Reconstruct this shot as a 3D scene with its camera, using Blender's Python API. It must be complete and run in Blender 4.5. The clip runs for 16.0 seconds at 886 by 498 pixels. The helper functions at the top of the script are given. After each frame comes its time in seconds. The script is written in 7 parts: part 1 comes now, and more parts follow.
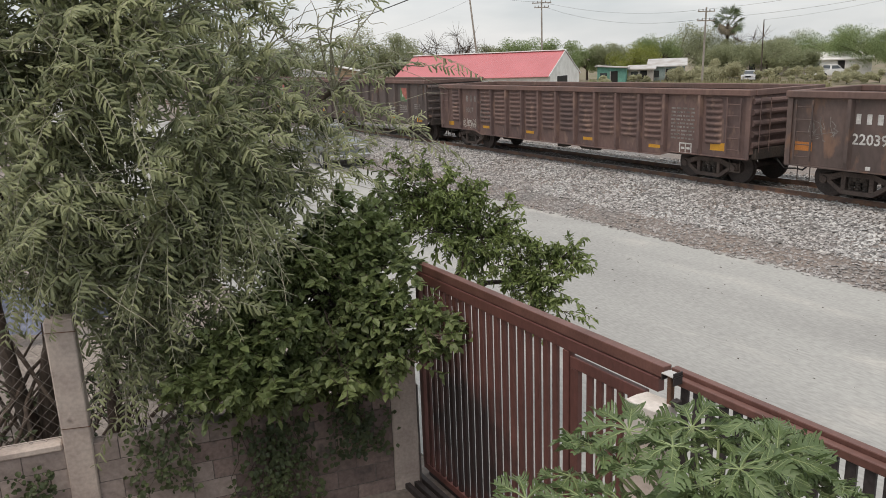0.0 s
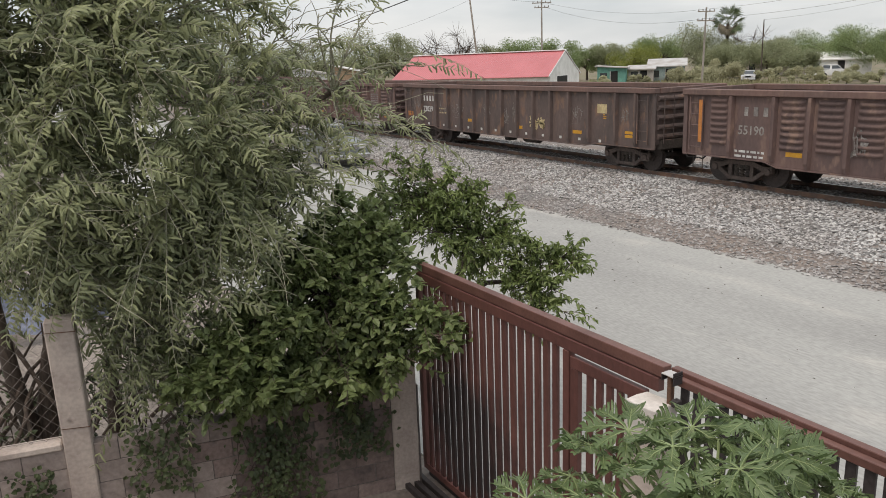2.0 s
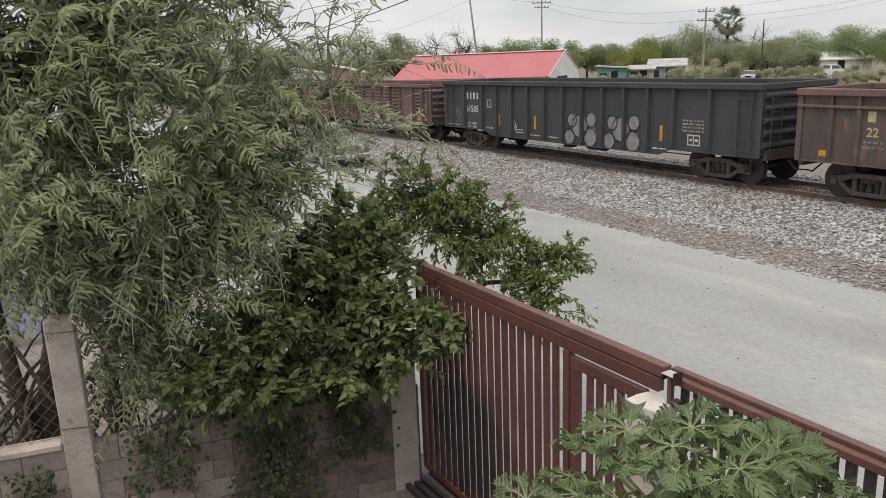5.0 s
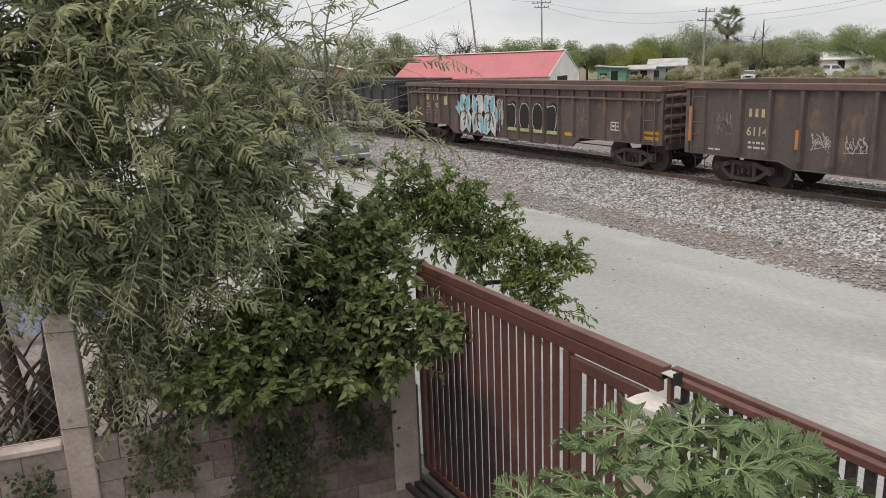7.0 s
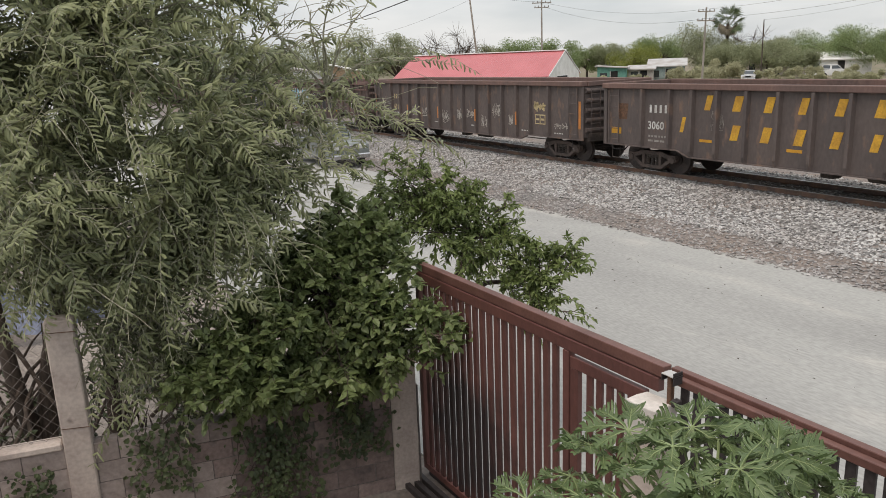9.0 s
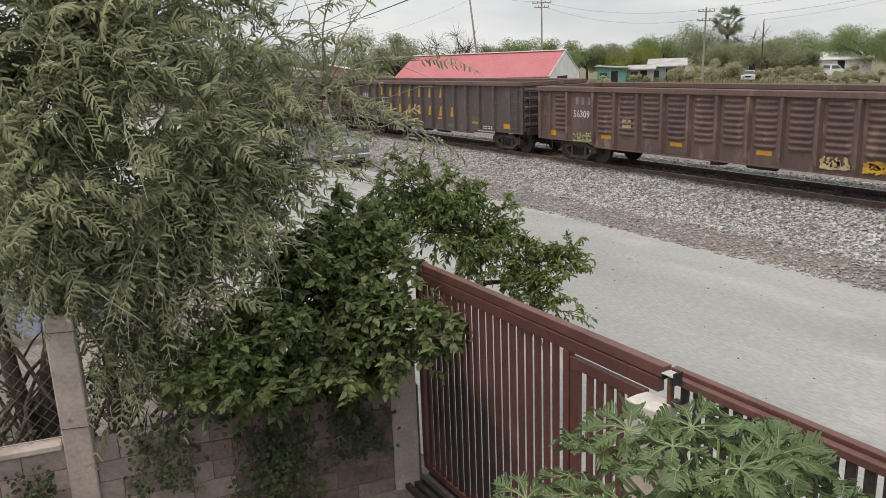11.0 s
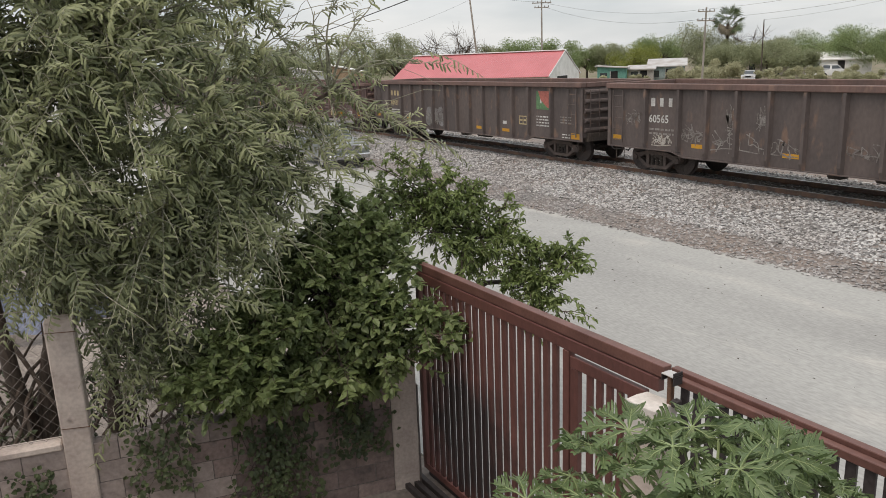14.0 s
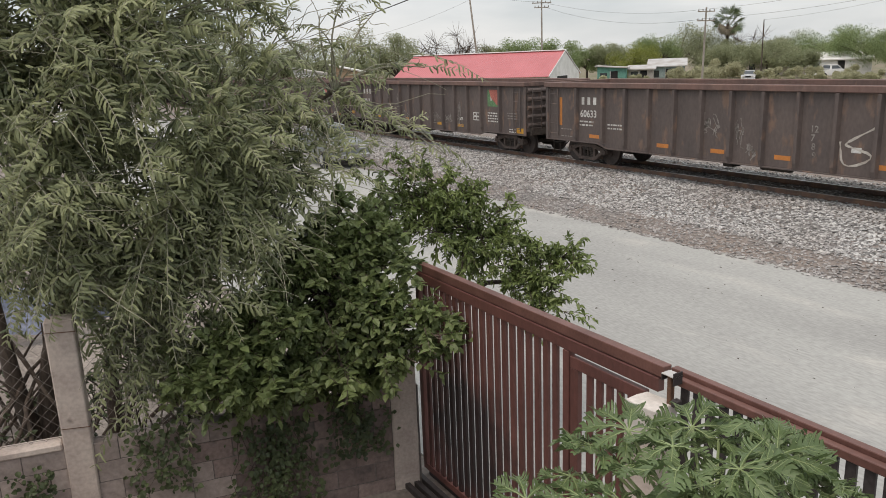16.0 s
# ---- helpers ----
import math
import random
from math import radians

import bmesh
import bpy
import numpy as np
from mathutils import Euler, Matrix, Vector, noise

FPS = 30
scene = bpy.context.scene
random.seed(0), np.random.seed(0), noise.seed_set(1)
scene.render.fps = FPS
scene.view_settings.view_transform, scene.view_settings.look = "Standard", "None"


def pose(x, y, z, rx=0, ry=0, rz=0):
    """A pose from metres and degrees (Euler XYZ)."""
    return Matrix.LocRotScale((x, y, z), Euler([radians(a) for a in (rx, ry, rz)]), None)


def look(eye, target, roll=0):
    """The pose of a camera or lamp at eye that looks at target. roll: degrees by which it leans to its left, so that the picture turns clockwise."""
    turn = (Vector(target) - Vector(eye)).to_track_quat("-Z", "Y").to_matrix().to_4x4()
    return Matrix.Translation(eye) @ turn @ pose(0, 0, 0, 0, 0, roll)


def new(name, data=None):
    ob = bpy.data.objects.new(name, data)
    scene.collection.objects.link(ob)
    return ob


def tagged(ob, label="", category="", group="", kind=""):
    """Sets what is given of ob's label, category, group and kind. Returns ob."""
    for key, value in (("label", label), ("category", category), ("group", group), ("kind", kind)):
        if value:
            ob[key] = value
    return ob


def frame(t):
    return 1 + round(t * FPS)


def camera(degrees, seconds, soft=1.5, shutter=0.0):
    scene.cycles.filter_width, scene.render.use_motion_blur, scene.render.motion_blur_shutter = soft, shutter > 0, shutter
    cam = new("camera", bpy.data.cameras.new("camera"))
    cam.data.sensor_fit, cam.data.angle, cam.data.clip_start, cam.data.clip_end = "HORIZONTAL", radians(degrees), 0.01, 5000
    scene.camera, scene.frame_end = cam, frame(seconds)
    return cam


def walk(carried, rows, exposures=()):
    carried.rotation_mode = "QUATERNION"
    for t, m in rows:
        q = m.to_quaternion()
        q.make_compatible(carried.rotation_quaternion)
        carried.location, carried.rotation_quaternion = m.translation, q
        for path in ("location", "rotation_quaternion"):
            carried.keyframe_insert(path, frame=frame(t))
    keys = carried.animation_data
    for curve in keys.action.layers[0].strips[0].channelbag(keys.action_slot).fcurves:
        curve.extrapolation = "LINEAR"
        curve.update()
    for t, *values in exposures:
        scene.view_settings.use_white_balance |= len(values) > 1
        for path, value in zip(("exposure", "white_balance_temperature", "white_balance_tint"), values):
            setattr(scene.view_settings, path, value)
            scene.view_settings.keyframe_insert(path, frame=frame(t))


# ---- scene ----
EYE = Vector((0.0, 0.0, 4.4))
cam = camera(60.25, 16.0, soft=0.9)
AIM = EYE + Vector((-0.83846, 0.48836, -0.24186)) * 10
walk(cam, [(0.0, look(EYE, AIM, -2.196)), (16.0, look(EYE, AIM, -2.196))], exposures=[(0.0, 0.42, 7700, 20.5), (16.0, 0.42, 7700, 20.5)])

# ---- world and light: an overcast midday sky ----
SUN_UP, SUN_ROUND = 66.0, 157.0
world = bpy.data.worlds.new("sky")
scene.world = world
world.use_nodes = True
wn, wl = world.node_tree.nodes, world.node_tree.links
sky = wn.new("ShaderNodeTexSky")
sky.sky_type, sky.sun_disc = "NISHITA", False
sky.sun_elevation, sky.sun_rotation = radians(SUN_UP), radians(SUN_ROUND)
wcoord = wn.new("ShaderNodeTexCoord")
wmap = wn.new("ShaderNodeMapping")
wmap.inputs["Scale"].default_value = (2.0, 2.0, 9.0)
wnoise = wn.new("ShaderNodeTexNoise")
wnoise.inputs["Scale"].default_value, wnoise.inputs["Detail"].default_value = 1.6, 6
wramp = wn.new("ShaderNodeValToRGB")
wramp.color_ramp.elements[0].position, wramp.color_ramp.elements[0].color = 0.35, (3.65, 4.7, 5.45, 1)
wramp.color_ramp.elements[1].position, wramp.color_ramp.elements[1].color = 0.65, (5.35, 6.4, 7.1, 1)
wmix = wn.new("ShaderNodeMix")
wmix.data_type = "RGBA"
wmix.inputs["Factor"].default_value = 0.88
wl.new(wcoord.outputs["Generated"], wmap.inputs["Vector"])
wl.new(wmap.outputs["Vector"], wnoise.inputs["Vector"])
wl.new(wnoise.outputs["Fac"], wramp.inputs["Fac"])
wl.new(sky.outputs["Color"], wmix.inputs["A"])
wl.new(wramp.outputs["Color"], wmix.inputs["B"])
# an overcast sky is brighter overhead than at the horizon
wsplit, wrise, wmul = wn.new("ShaderNodeSeparateXYZ"), wn.new("ShaderNodeMapRange"), wn.new("ShaderNodeVectorMath")
wrise.inputs["To Min"].default_value, wrise.inputs["To Max"].default_value = 0.98, 1.65
wmul.operation = "SCALE"
wl.new(wcoord.outputs["Generated"], wsplit.inputs["Vector"])
wl.new(wsplit.outputs["Z"], wrise.inputs["Value"])
wl.new(wmix.outputs["Result"], wmul.inputs[0])
wl.new(wrise.outputs["Result"], wmul.inputs["Scale"])
wl.new(wmul.outputs["Vector"], wn["Background"].inputs["Color"])
wn["Background"].inputs["Strength"].default_value = 0.1

sun = new("sun", bpy.data.lights.new("sun", "SUN"))
sun.data.energy, sun.data.angle, sun.data.color = 1.15, radians(40), (1.0, 0.96, 0.9)
sun.matrix_world = pose(0, 0, 30, 90 - SUN_UP, 0, 180 - SUN_ROUND)


# ---- materials ----
def mat(name, col, col2=None, rough=0.8, metal=0.0, scale=2.0, fine=40.0, bump=0.25, stretch=(1, 1, 1), amount=0.35,
        island=0.0, single=0.0, stain=None, stain_at=0.6, spec=0.4, depth=0.01):
    """A painted, mineral or metal surface: two colours in large patches, fine grain in value and relief, an optional third stain."""
    m = bpy.data.materials.new(name)
    m.use_nodes = True
    n, l = m.node_tree.nodes, m.node_tree.links
    b = n["Principled BSDF"]
    b.inputs["Roughness"].default_value, b.inputs["Metallic"].default_value = rough, metal
    b.inputs["Specular IOR Level"].default_value = spec
    tc, mp = n.new("ShaderNodeTexCoord"), n.new("ShaderNodeMapping")
    mp.inputs["Scale"].default_value = stretch
    # every piece takes its own stretch of the pattern
    own, far, move = n.new("ShaderNodeObjectInfo"), n.new("ShaderNodeMath"), n.new("ShaderNodeVectorMath")
    far.operation, far.inputs[1].default_value = "MULTIPLY", 60.0
    l.new(own.outputs["Random"], far.inputs[0])
    l.new(tc.outputs["Object"], move.inputs[0])
    l.new(far.outputs["Value"], move.inputs[1])
    l.new(move.outputs["Vector"], mp.inputs["Vector"])
    big, small = n.new("ShaderNodeTexNoise"), n.new("ShaderNodeTexNoise")
    big.inputs["Scale"].default_value, big.inputs["Detail"].default_value = scale, 5
    small.inputs["Scale"].default_value, small.inputs["Detail"].default_value = fine, 4
    l.new(mp.outputs["Vector"], big.inputs["Vector"])
    l.new(mp.outputs["Vector"], small.inputs["Vector"])
    ramp = n.new("ShaderNodeValToRGB")
    c2 = col2 or tuple(c * 0.75 for c in col)
    ramp.color_ramp.elements[0].position, ramp.color_ramp.elements[0].color = 0.36, (*col, 1)
    ramp.color_ramp.elements[1].position, ramp.color_ramp.elements[1].color = 0.64, (*c2, 1)
    l.new(big.outputs["Fac"], ramp.inputs["Fac"])
    out = ramp.outputs["Color"]
    if stain:
        third = n.new("ShaderNodeTexNoise")
        third.inputs["Scale"].default_value, third.inputs["Detail"].default_value = scale * 2.7, 8
        l.new(mp.outputs["Vector"], third.inputs["Vector"])
        cut = n.new("ShaderNodeMapRange")
        cut.inputs["From Min"].default_value, cut.inputs["From Max"].default_value = stain_at, stain_at + 0.12
        l.new(third.outputs["Fac"], cut.inputs["Value"])
        mx = n.new("ShaderNodeMix")
        mx.data_type = "RGBA"
        mx.inputs["B"].default_value = (*stain, 1)
        l.new(cut.outputs["Result"], mx.inputs["Factor"])
        l.new(out, mx.inputs["A"])
        out = mx.outputs["Result"]
    val = n.new("ShaderNodeMapRange")
    val.inputs["From Min"].default_value, val.inputs["From Max"].default_value = 0.25, 0.75
    val.inputs["To Min"].default_value, val.inputs["To Max"].default_value = 1 - amount, 1 + amount
    l.new(small.outputs["Fac"], val.inputs["Value"])
    value = val.outputs["Result"]
    for kind, size in (("ShaderNodeNewGeometry", island), ("ShaderNodeObjectInfo", single)):
        if size:
            g, r, mul = n.new(kind), n.new("ShaderNodeMapRange"), n.new("ShaderNodeMath")
            r.inputs["To Min"].default_value, r.inputs["To Max"].default_value = 1 - size, 1 + size
            mul.operation = "MULTIPLY"
            l.new(g.outputs["Random Per Island" if kind == "ShaderNodeNewGeometry" else "Random"], r.inputs["Value"])
            l.new(r.outputs["Result"], mul.inputs[0])
            l.new(value, mul.inputs[1])
            value = mul.outputs["Value"]
    hsv = n.new("ShaderNodeHueSaturation")
    l.new(out, hsv.inputs["Color"])
    l.new(value, hsv.inputs["Value"])
    l.new(hsv.outputs["Color"], b.inputs["Base Color"])
    if bump:
        bp = n.new("ShaderNodeBump")
        bp.inputs["Strength"].default_value, bp.inputs["Distance"].default_value = bump, depth
        l.new(small.outputs["Fac"], bp.inputs["Height"])
        l.new(bp.outputs["Normal"], b.inputs["Normal"])
    return m


def leaf_mat(name, col, col2, rough=0.5, thin=0.3, spread=0.35):
    """A leaf: colour from leaf to leaf, part of the light goes through."""
    m = bpy.data.materials.new(name)
    m.use_nodes = True
    n, l = m.node_tree.nodes, m.node_tree.links
    b = n["Principled BSDF"]
    b.inputs["Roughness"].default_value = rough
    b.inputs["Specular IOR Level"].default_value = 0.35
    g = n.new("ShaderNodeNewGeometry")
    tc, ns = n.new("ShaderNodeTexCoord"), n.new("ShaderNodeTexNoise")
    ns.inputs["Scale"].default_value = 1.7
    l.new(tc.outputs["Object"], ns.inputs["Vector"])
    add = n.new("ShaderNodeMath")
    add.operation = "MULTIPLY_ADD"
    add.inputs[1].default_value = spread
    l.new(g.outputs["Random Per Island"], add.inputs[0])
    l.new(ns.outputs["Fac"], add.inputs[2])
    ramp = n.new("ShaderNodeValToRGB")
    ramp.color_ramp.elements[0].position, ramp.color_ramp.elements[0].color = 0.4, (*col, 1)
    ramp.color_ramp.elements[1].position, ramp.color_ramp.elements[1].color = 0.95, (*col2, 1)
    l.new(add.outputs["Value"], ramp.inputs["Fac"])
    l.new(ramp.outputs["Color"], b.inputs["Base Color"])
    tr, mx = n.new("ShaderNodeBsdfTranslucent"), n.new("ShaderNodeMixShader")
    l.new(ramp.outputs["Color"], tr.inputs["Color"])
    mx.inputs["Fac"].default_value = thin
    l.new(b.outputs["BSDF"], mx.inputs[1])
    l.new(tr.outputs["BSDF"], mx.inputs[2])
    l.new(mx.outputs["Shader"], n["Material Output"].inputs["Surface"])
    return m


def glass_mat(name, col, rough=0.05):
    m = bpy.data.materials.new(name)
    m.use_nodes = True
    b = m.node_tree.nodes["Principled BSDF"]
    b.inputs["Base Color"].default_value = (*col, 1)
    b.inputs["Roughness"].default_value = rough
    b.inputs["Specular IOR Level"].default_value = 0.8
    return m


M = dict(
    dirt=mat("dirt_and_dry_grass", (0.22, 0.18, 0.13), (0.15, 0.145, 0.085), rough=0.95, scale=0.12, fine=2.0, amount=0.35, bump=0.6, depth=0.1),
    yard=mat("pale_dirt", (0.28, 0.245, 0.215), (0.15, 0.125, 0.11), rough=0.95, scale=0.8, fine=14, bump=0.5, depth=0.03),
    road=mat("dusty_concrete", (0.360, 0.365, 0.347), (0.279, 0.281, 0.270), rough=0.9, scale=0.35, fine=22, stretch=(0.35, 1, 1), amount=0.17, bump=0.12,
             stain=(0.4, 0.395, 0.37), stain_at=0.56),
    # darker than the stones: shade in their gaps is put into this colour
    bed=mat("gravel_bed", (0.19, 0.182, 0.175), (0.22, 0.18, 0.155), rough=0.95, scale=0.4, fine=14, amount=0.5, bump=0.8, depth=0.05),
    stone=mat("ballast_stone", (0.370, 0.370, 0.361), (0.296, 0.282, 0.268), rough=0.9, scale=0.5, fine=25, island=0.62, amount=0.15),
    toe=mat("dusty_stone", (0.333, 0.320, 0.311), (0.268, 0.251, 0.236), rough=0.95, scale=0.5, fine=25, island=0.4, amount=0.15),
    rail=mat("rusty_rail", (0.240, 0.135, 0.090), (0.135, 0.090, 0.075), rough=0.7, scale=4, fine=60),
    railhead=mat("worn_steel", (0.45, 0.43, 0.41), (0.3, 0.27, 0.25), rough=0.35, metal=0.8, scale=3, fine=50),
    tie=mat("sleeper_wood", (0.150, 0.128, 0.105), (0.255, 0.225, 0.195), rough=0.95, scale=3, fine=30, stretch=(1, 0.2, 1)),
    red_paint=mat("maroon_paint", (0.15, 0.062, 0.053), (0.115, 0.049, 0.043), rough=0.5, scale=2.5, fine=35, stretch=(1, 1, 0.4), amount=0.15, bump=0.1,
                  stain=(0.17, 0.08, 0.066), stain_at=0.64),
    # a slightly paler maroon for the gate and fence rails
    red_paler=mat("sunworn_maroon_paint", (0.172, 0.082, 0.067), (0.120, 0.055, 0.045), rough=0.5, scale=3.5, fine=40, amount=0.15, bump=0.1),
    gate_in=mat("dark_steel_sheet", (0.05, 0.042, 0.042), (0.035, 0.03, 0.03), rough=0.6, scale=2, fine=30),
    block=mat("concrete_block", (0.270, 0.206, 0.188), (0.168, 0.126, 0.118), rough=0.95, scale=1.6, fine=28, single=0.1, amount=0.22, bump=0.4, depth=0.015,
              stain=(0.11, 0.092, 0.085), stain_at=0.55),
    block_pale=mat("rough_cement_plaster", (0.37, 0.31, 0.285), (0.25, 0.205, 0.19), rough=0.95, scale=1.4, fine=22, single=0.06, amount=0.2, bump=0.5, depth=0.015,
                stain=(0.15, 0.125, 0.115), stain_at=0.6),
    mortar=mat("mortar", (0.16, 0.14, 0.13), (0.11, 0.095, 0.09), rough=0.95, scale=2, fine=30, bump=0.5),
    cement=mat("cast_concrete", (0.529, 0.457, 0.409), (0.397, 0.330, 0.298), rough=0.95, scale=2.2, fine=30, amount=0.15, bump=0.4, stain=(0.22, 0.18, 0.16), stain_at=0.63),
    white_cement=mat("whitewashed_concrete", (0.62, 0.58, 0.54), (0.5, 0.46, 0.42), rough=0.95, scale=5, fine=30, amount=0.12, bump=0.5),
    rust=mat("rust", (0.17, 0.09, 0.055), (0.09, 0.05, 0.035), rough=0.9, scale=9, fine=50),
    galv=mat("galvanised_wire", (0.3, 0.28, 0.26), (0.2, 0.17, 0.15), rough=0.6, metal=0.4, scale=6, fine=50),
    bark=mat("grey_brown_bark", (0.11, 0.085, 0.068), (0.065, 0.05, 0.042), rough=0.95, scale=5, fine=30, stretch=(1, 1, 0.3), bump=0.7),
    twig=mat("twig", (0.33, 0.325, 0.245), (0.21, 0.2, 0.15), rough=0.9, scale=5, fine=40),
    white_wall=mat("white_render", (0.825, 0.814, 0.792), (0.682, 0.671, 0.638), rough=0.9, scale=1.2, fine=20, amount=0.08),
    red_roof=mat("red_roof_sheet", (0.53, 0.165, 0.175), (0.48, 0.142, 0.15), rough=0.45, scale=0.5, fine=8, amount=0.07, bump=0.05),
    white_metal=mat("white_sheet", (0.78, 0.78, 0.77), (0.66, 0.65, 0.63), rough=0.5, scale=1, fine=15, amount=0.06),
    tin=mat("weathered_tin", (0.5, 0.5, 0.49), (0.36, 0.33, 0.3), rough=0.6, metal=0.2, scale=0.9, fine=12, amount=0.12),
    teal=mat("turquoise_paint", (0.14, 0.36, 0.29), (0.1, 0.26, 0.22), rough=0.8, scale=1, fine=12),
    pale_teal=mat("faded_turquoise_paint", (0.36, 0.45, 0.43), (0.28, 0.34, 0.33), rough=0.85, scale=1, fine=12),
    tan=mat("tan_render", (0.45, 0.33, 0.22), (0.38, 0.26, 0.17), rough=0.9, scale=1, fine=12),
    # near-black colour that stands in for the shade inside openings
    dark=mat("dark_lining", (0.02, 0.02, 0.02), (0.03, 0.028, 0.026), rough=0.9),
    pole_wood=mat("weathered_pole", (0.38, 0.35, 0.31), (0.28, 0.25, 0.22), rough=0.9, scale=2, fine=25, stretch=(1, 1, 0.2)),
    wire=mat("black_cable", (0.03, 0.03, 0.03), rough=0.6),
    insulator=mat("insulator", (0.18, 0.15, 0.13), rough=0.4),
    rubber=mat("tyre_rubber", (0.025, 0.025, 0.025), rough=0.85),
    car_white=mat("white_car_paint", (0.75, 0.75, 0.74), (0.68, 0.68, 0.67), rough=0.3, amount=0.05, bump=0),
    car_silver=mat("silver_car_paint", (0.45, 0.46, 0.47), (0.4, 0.41, 0.42), rough=0.3, metal=0.3, amount=0.05, bump=0),
    car_dark=mat("dark_car_paint", (0.2, 0.22, 0.215), (0.16, 0.18, 0.175), rough=0.3, amount=0.05, bump=0),
    chrome=mat("chrome", (0.55, 0.55, 0.55), (0.45, 0.45, 0.45), rough=0.25, metal=0.9, bump=0),
    glass=glass_mat("car_glass", (0.05, 0.06, 0.065)),
    lamp=glass_mat("headlight_lens", (0.55, 0.55, 0.53), 0.15),
    tarp=mat("blue_grey_tarpaulin", (0.26, 0.3, 0.4), (0.2, 0.23, 0.31), rough=0.6, scale=3, fine=20),
    fruit=mat("orange_peel", (0.3, 0.13, 0.035), (0.24, 0.1, 0.03), rough=0.5, scale=8, fine=90, bump=0.2),
    clay=mat("terracotta", (0.4, 0.16, 0.09), (0.3, 0.12, 0.07), rough=0.85, scale=5, fine=40),
    house=mat("house_render", (0.55, 0.5, 0.45), (0.45, 0.41, 0.37), rough=0.9, scale=1.2, fine=20),
    # foliage
    feather=leaf_mat("feathery_leaf", (0.083, 0.103, 0.052), (0.322, 0.351, 0.189), rough=0.36, thin=0.32, spread=0.55),
    citrus=leaf_mat("citrus_leaf", (0.115, 0.15, 0.066), (0.235, 0.3, 0.125), rough=0.38, thin=0.45),
    lance=leaf_mat("lance_leaf", (0.099, 0.139, 0.047), (0.244, 0.310, 0.111), rough=0.42, thin=0.3),
    papaya=leaf_mat("papaya_leaf", (0.084, 0.130, 0.055), (0.150, 0.215, 0.089), rough=0.34, thin=0.25),
    papaya_vein=leaf_mat("papaya_vein", (0.22, 0.29, 0.13), (0.3, 0.36, 0.18), rough=0.5, thin=0.1),
    ivy=leaf_mat("ivy_leaf", (0.042, 0.06, 0.03), (0.1, 0.13, 0.058), rough=0.45, thin=0.2),
    # far greens are lifted: the haze of distance is in their colour
    far_a=leaf_mat("far_green", (0.196, 0.263, 0.122), (0.306, 0.373, 0.183), rough=0.8, thin=0.5),
    far_b=leaf_mat("far_olive", (0.248, 0.274, 0.165), (0.355, 0.381, 0.233), rough=0.8, thin=0.5),
    far_c=leaf_mat("far_yellow_green", (0.16, 0.2, 0.05), (0.34, 0.36, 0.09), rough=0.7, thin=0.3),
    far_d=leaf_mat("far_bare", (0.24, 0.22, 0.17), (0.33, 0.3, 0.24), rough=0.8, thin=0.2),
    far_e=leaf_mat("dusty_scrub", (0.311, 0.311, 0.194), (0.528, 0.513, 0.342), rough=0.8, thin=0.3),
    palm=leaf_mat("palm_leaf", (0.05, 0.08, 0.035), (0.1, 0.14, 0.06), rough=0.6, thin=0.2),
    dead=leaf_mat("dead_frond", (0.2, 0.175, 0.13), (0.29, 0.25, 0.19), rough=0.9, thin=0.2),
    dry=leaf_mat("dry_grass", (0.22, 0.21, 0.11), (0.36, 0.33, 0.2), rough=0.9, thin=0.3),
)


def dark_patched(m, place, reach):
    """A dark patch round one place, ragged at its edge, over a copy of a paint."""
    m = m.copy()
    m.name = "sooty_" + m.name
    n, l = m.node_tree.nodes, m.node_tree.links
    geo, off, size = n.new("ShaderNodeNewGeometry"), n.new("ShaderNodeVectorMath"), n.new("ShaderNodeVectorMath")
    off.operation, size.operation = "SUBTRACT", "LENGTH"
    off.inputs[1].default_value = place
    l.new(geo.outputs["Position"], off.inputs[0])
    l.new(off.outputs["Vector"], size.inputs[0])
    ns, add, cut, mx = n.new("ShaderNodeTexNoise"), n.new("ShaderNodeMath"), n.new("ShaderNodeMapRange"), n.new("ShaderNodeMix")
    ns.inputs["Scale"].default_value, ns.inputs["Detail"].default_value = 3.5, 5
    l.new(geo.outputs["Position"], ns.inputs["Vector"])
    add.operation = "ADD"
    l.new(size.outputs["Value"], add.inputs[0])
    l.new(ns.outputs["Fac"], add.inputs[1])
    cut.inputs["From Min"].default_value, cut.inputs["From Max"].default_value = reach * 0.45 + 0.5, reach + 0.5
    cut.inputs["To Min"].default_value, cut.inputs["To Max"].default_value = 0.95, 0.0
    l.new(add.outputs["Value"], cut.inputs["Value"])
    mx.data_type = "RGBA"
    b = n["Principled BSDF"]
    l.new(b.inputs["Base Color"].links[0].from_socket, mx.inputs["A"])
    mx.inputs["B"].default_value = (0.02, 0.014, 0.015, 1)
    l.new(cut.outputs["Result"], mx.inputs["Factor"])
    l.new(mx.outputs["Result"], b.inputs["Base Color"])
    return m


# the patch lies low on the left bars of the tall gate
M["red_patched"] = dark_patched(M["red_paint"], (-5.75, 3.54, 0.8), 0.95)


def car_paint(name, a, b, c, at=0.6):
    return mat(name, a, b, rough=0.75, scale=0.9, fine=11, stretch=(1.2, 1, 0.55), amount=0.14, bump=0.1, stain=c, stain_at=at)


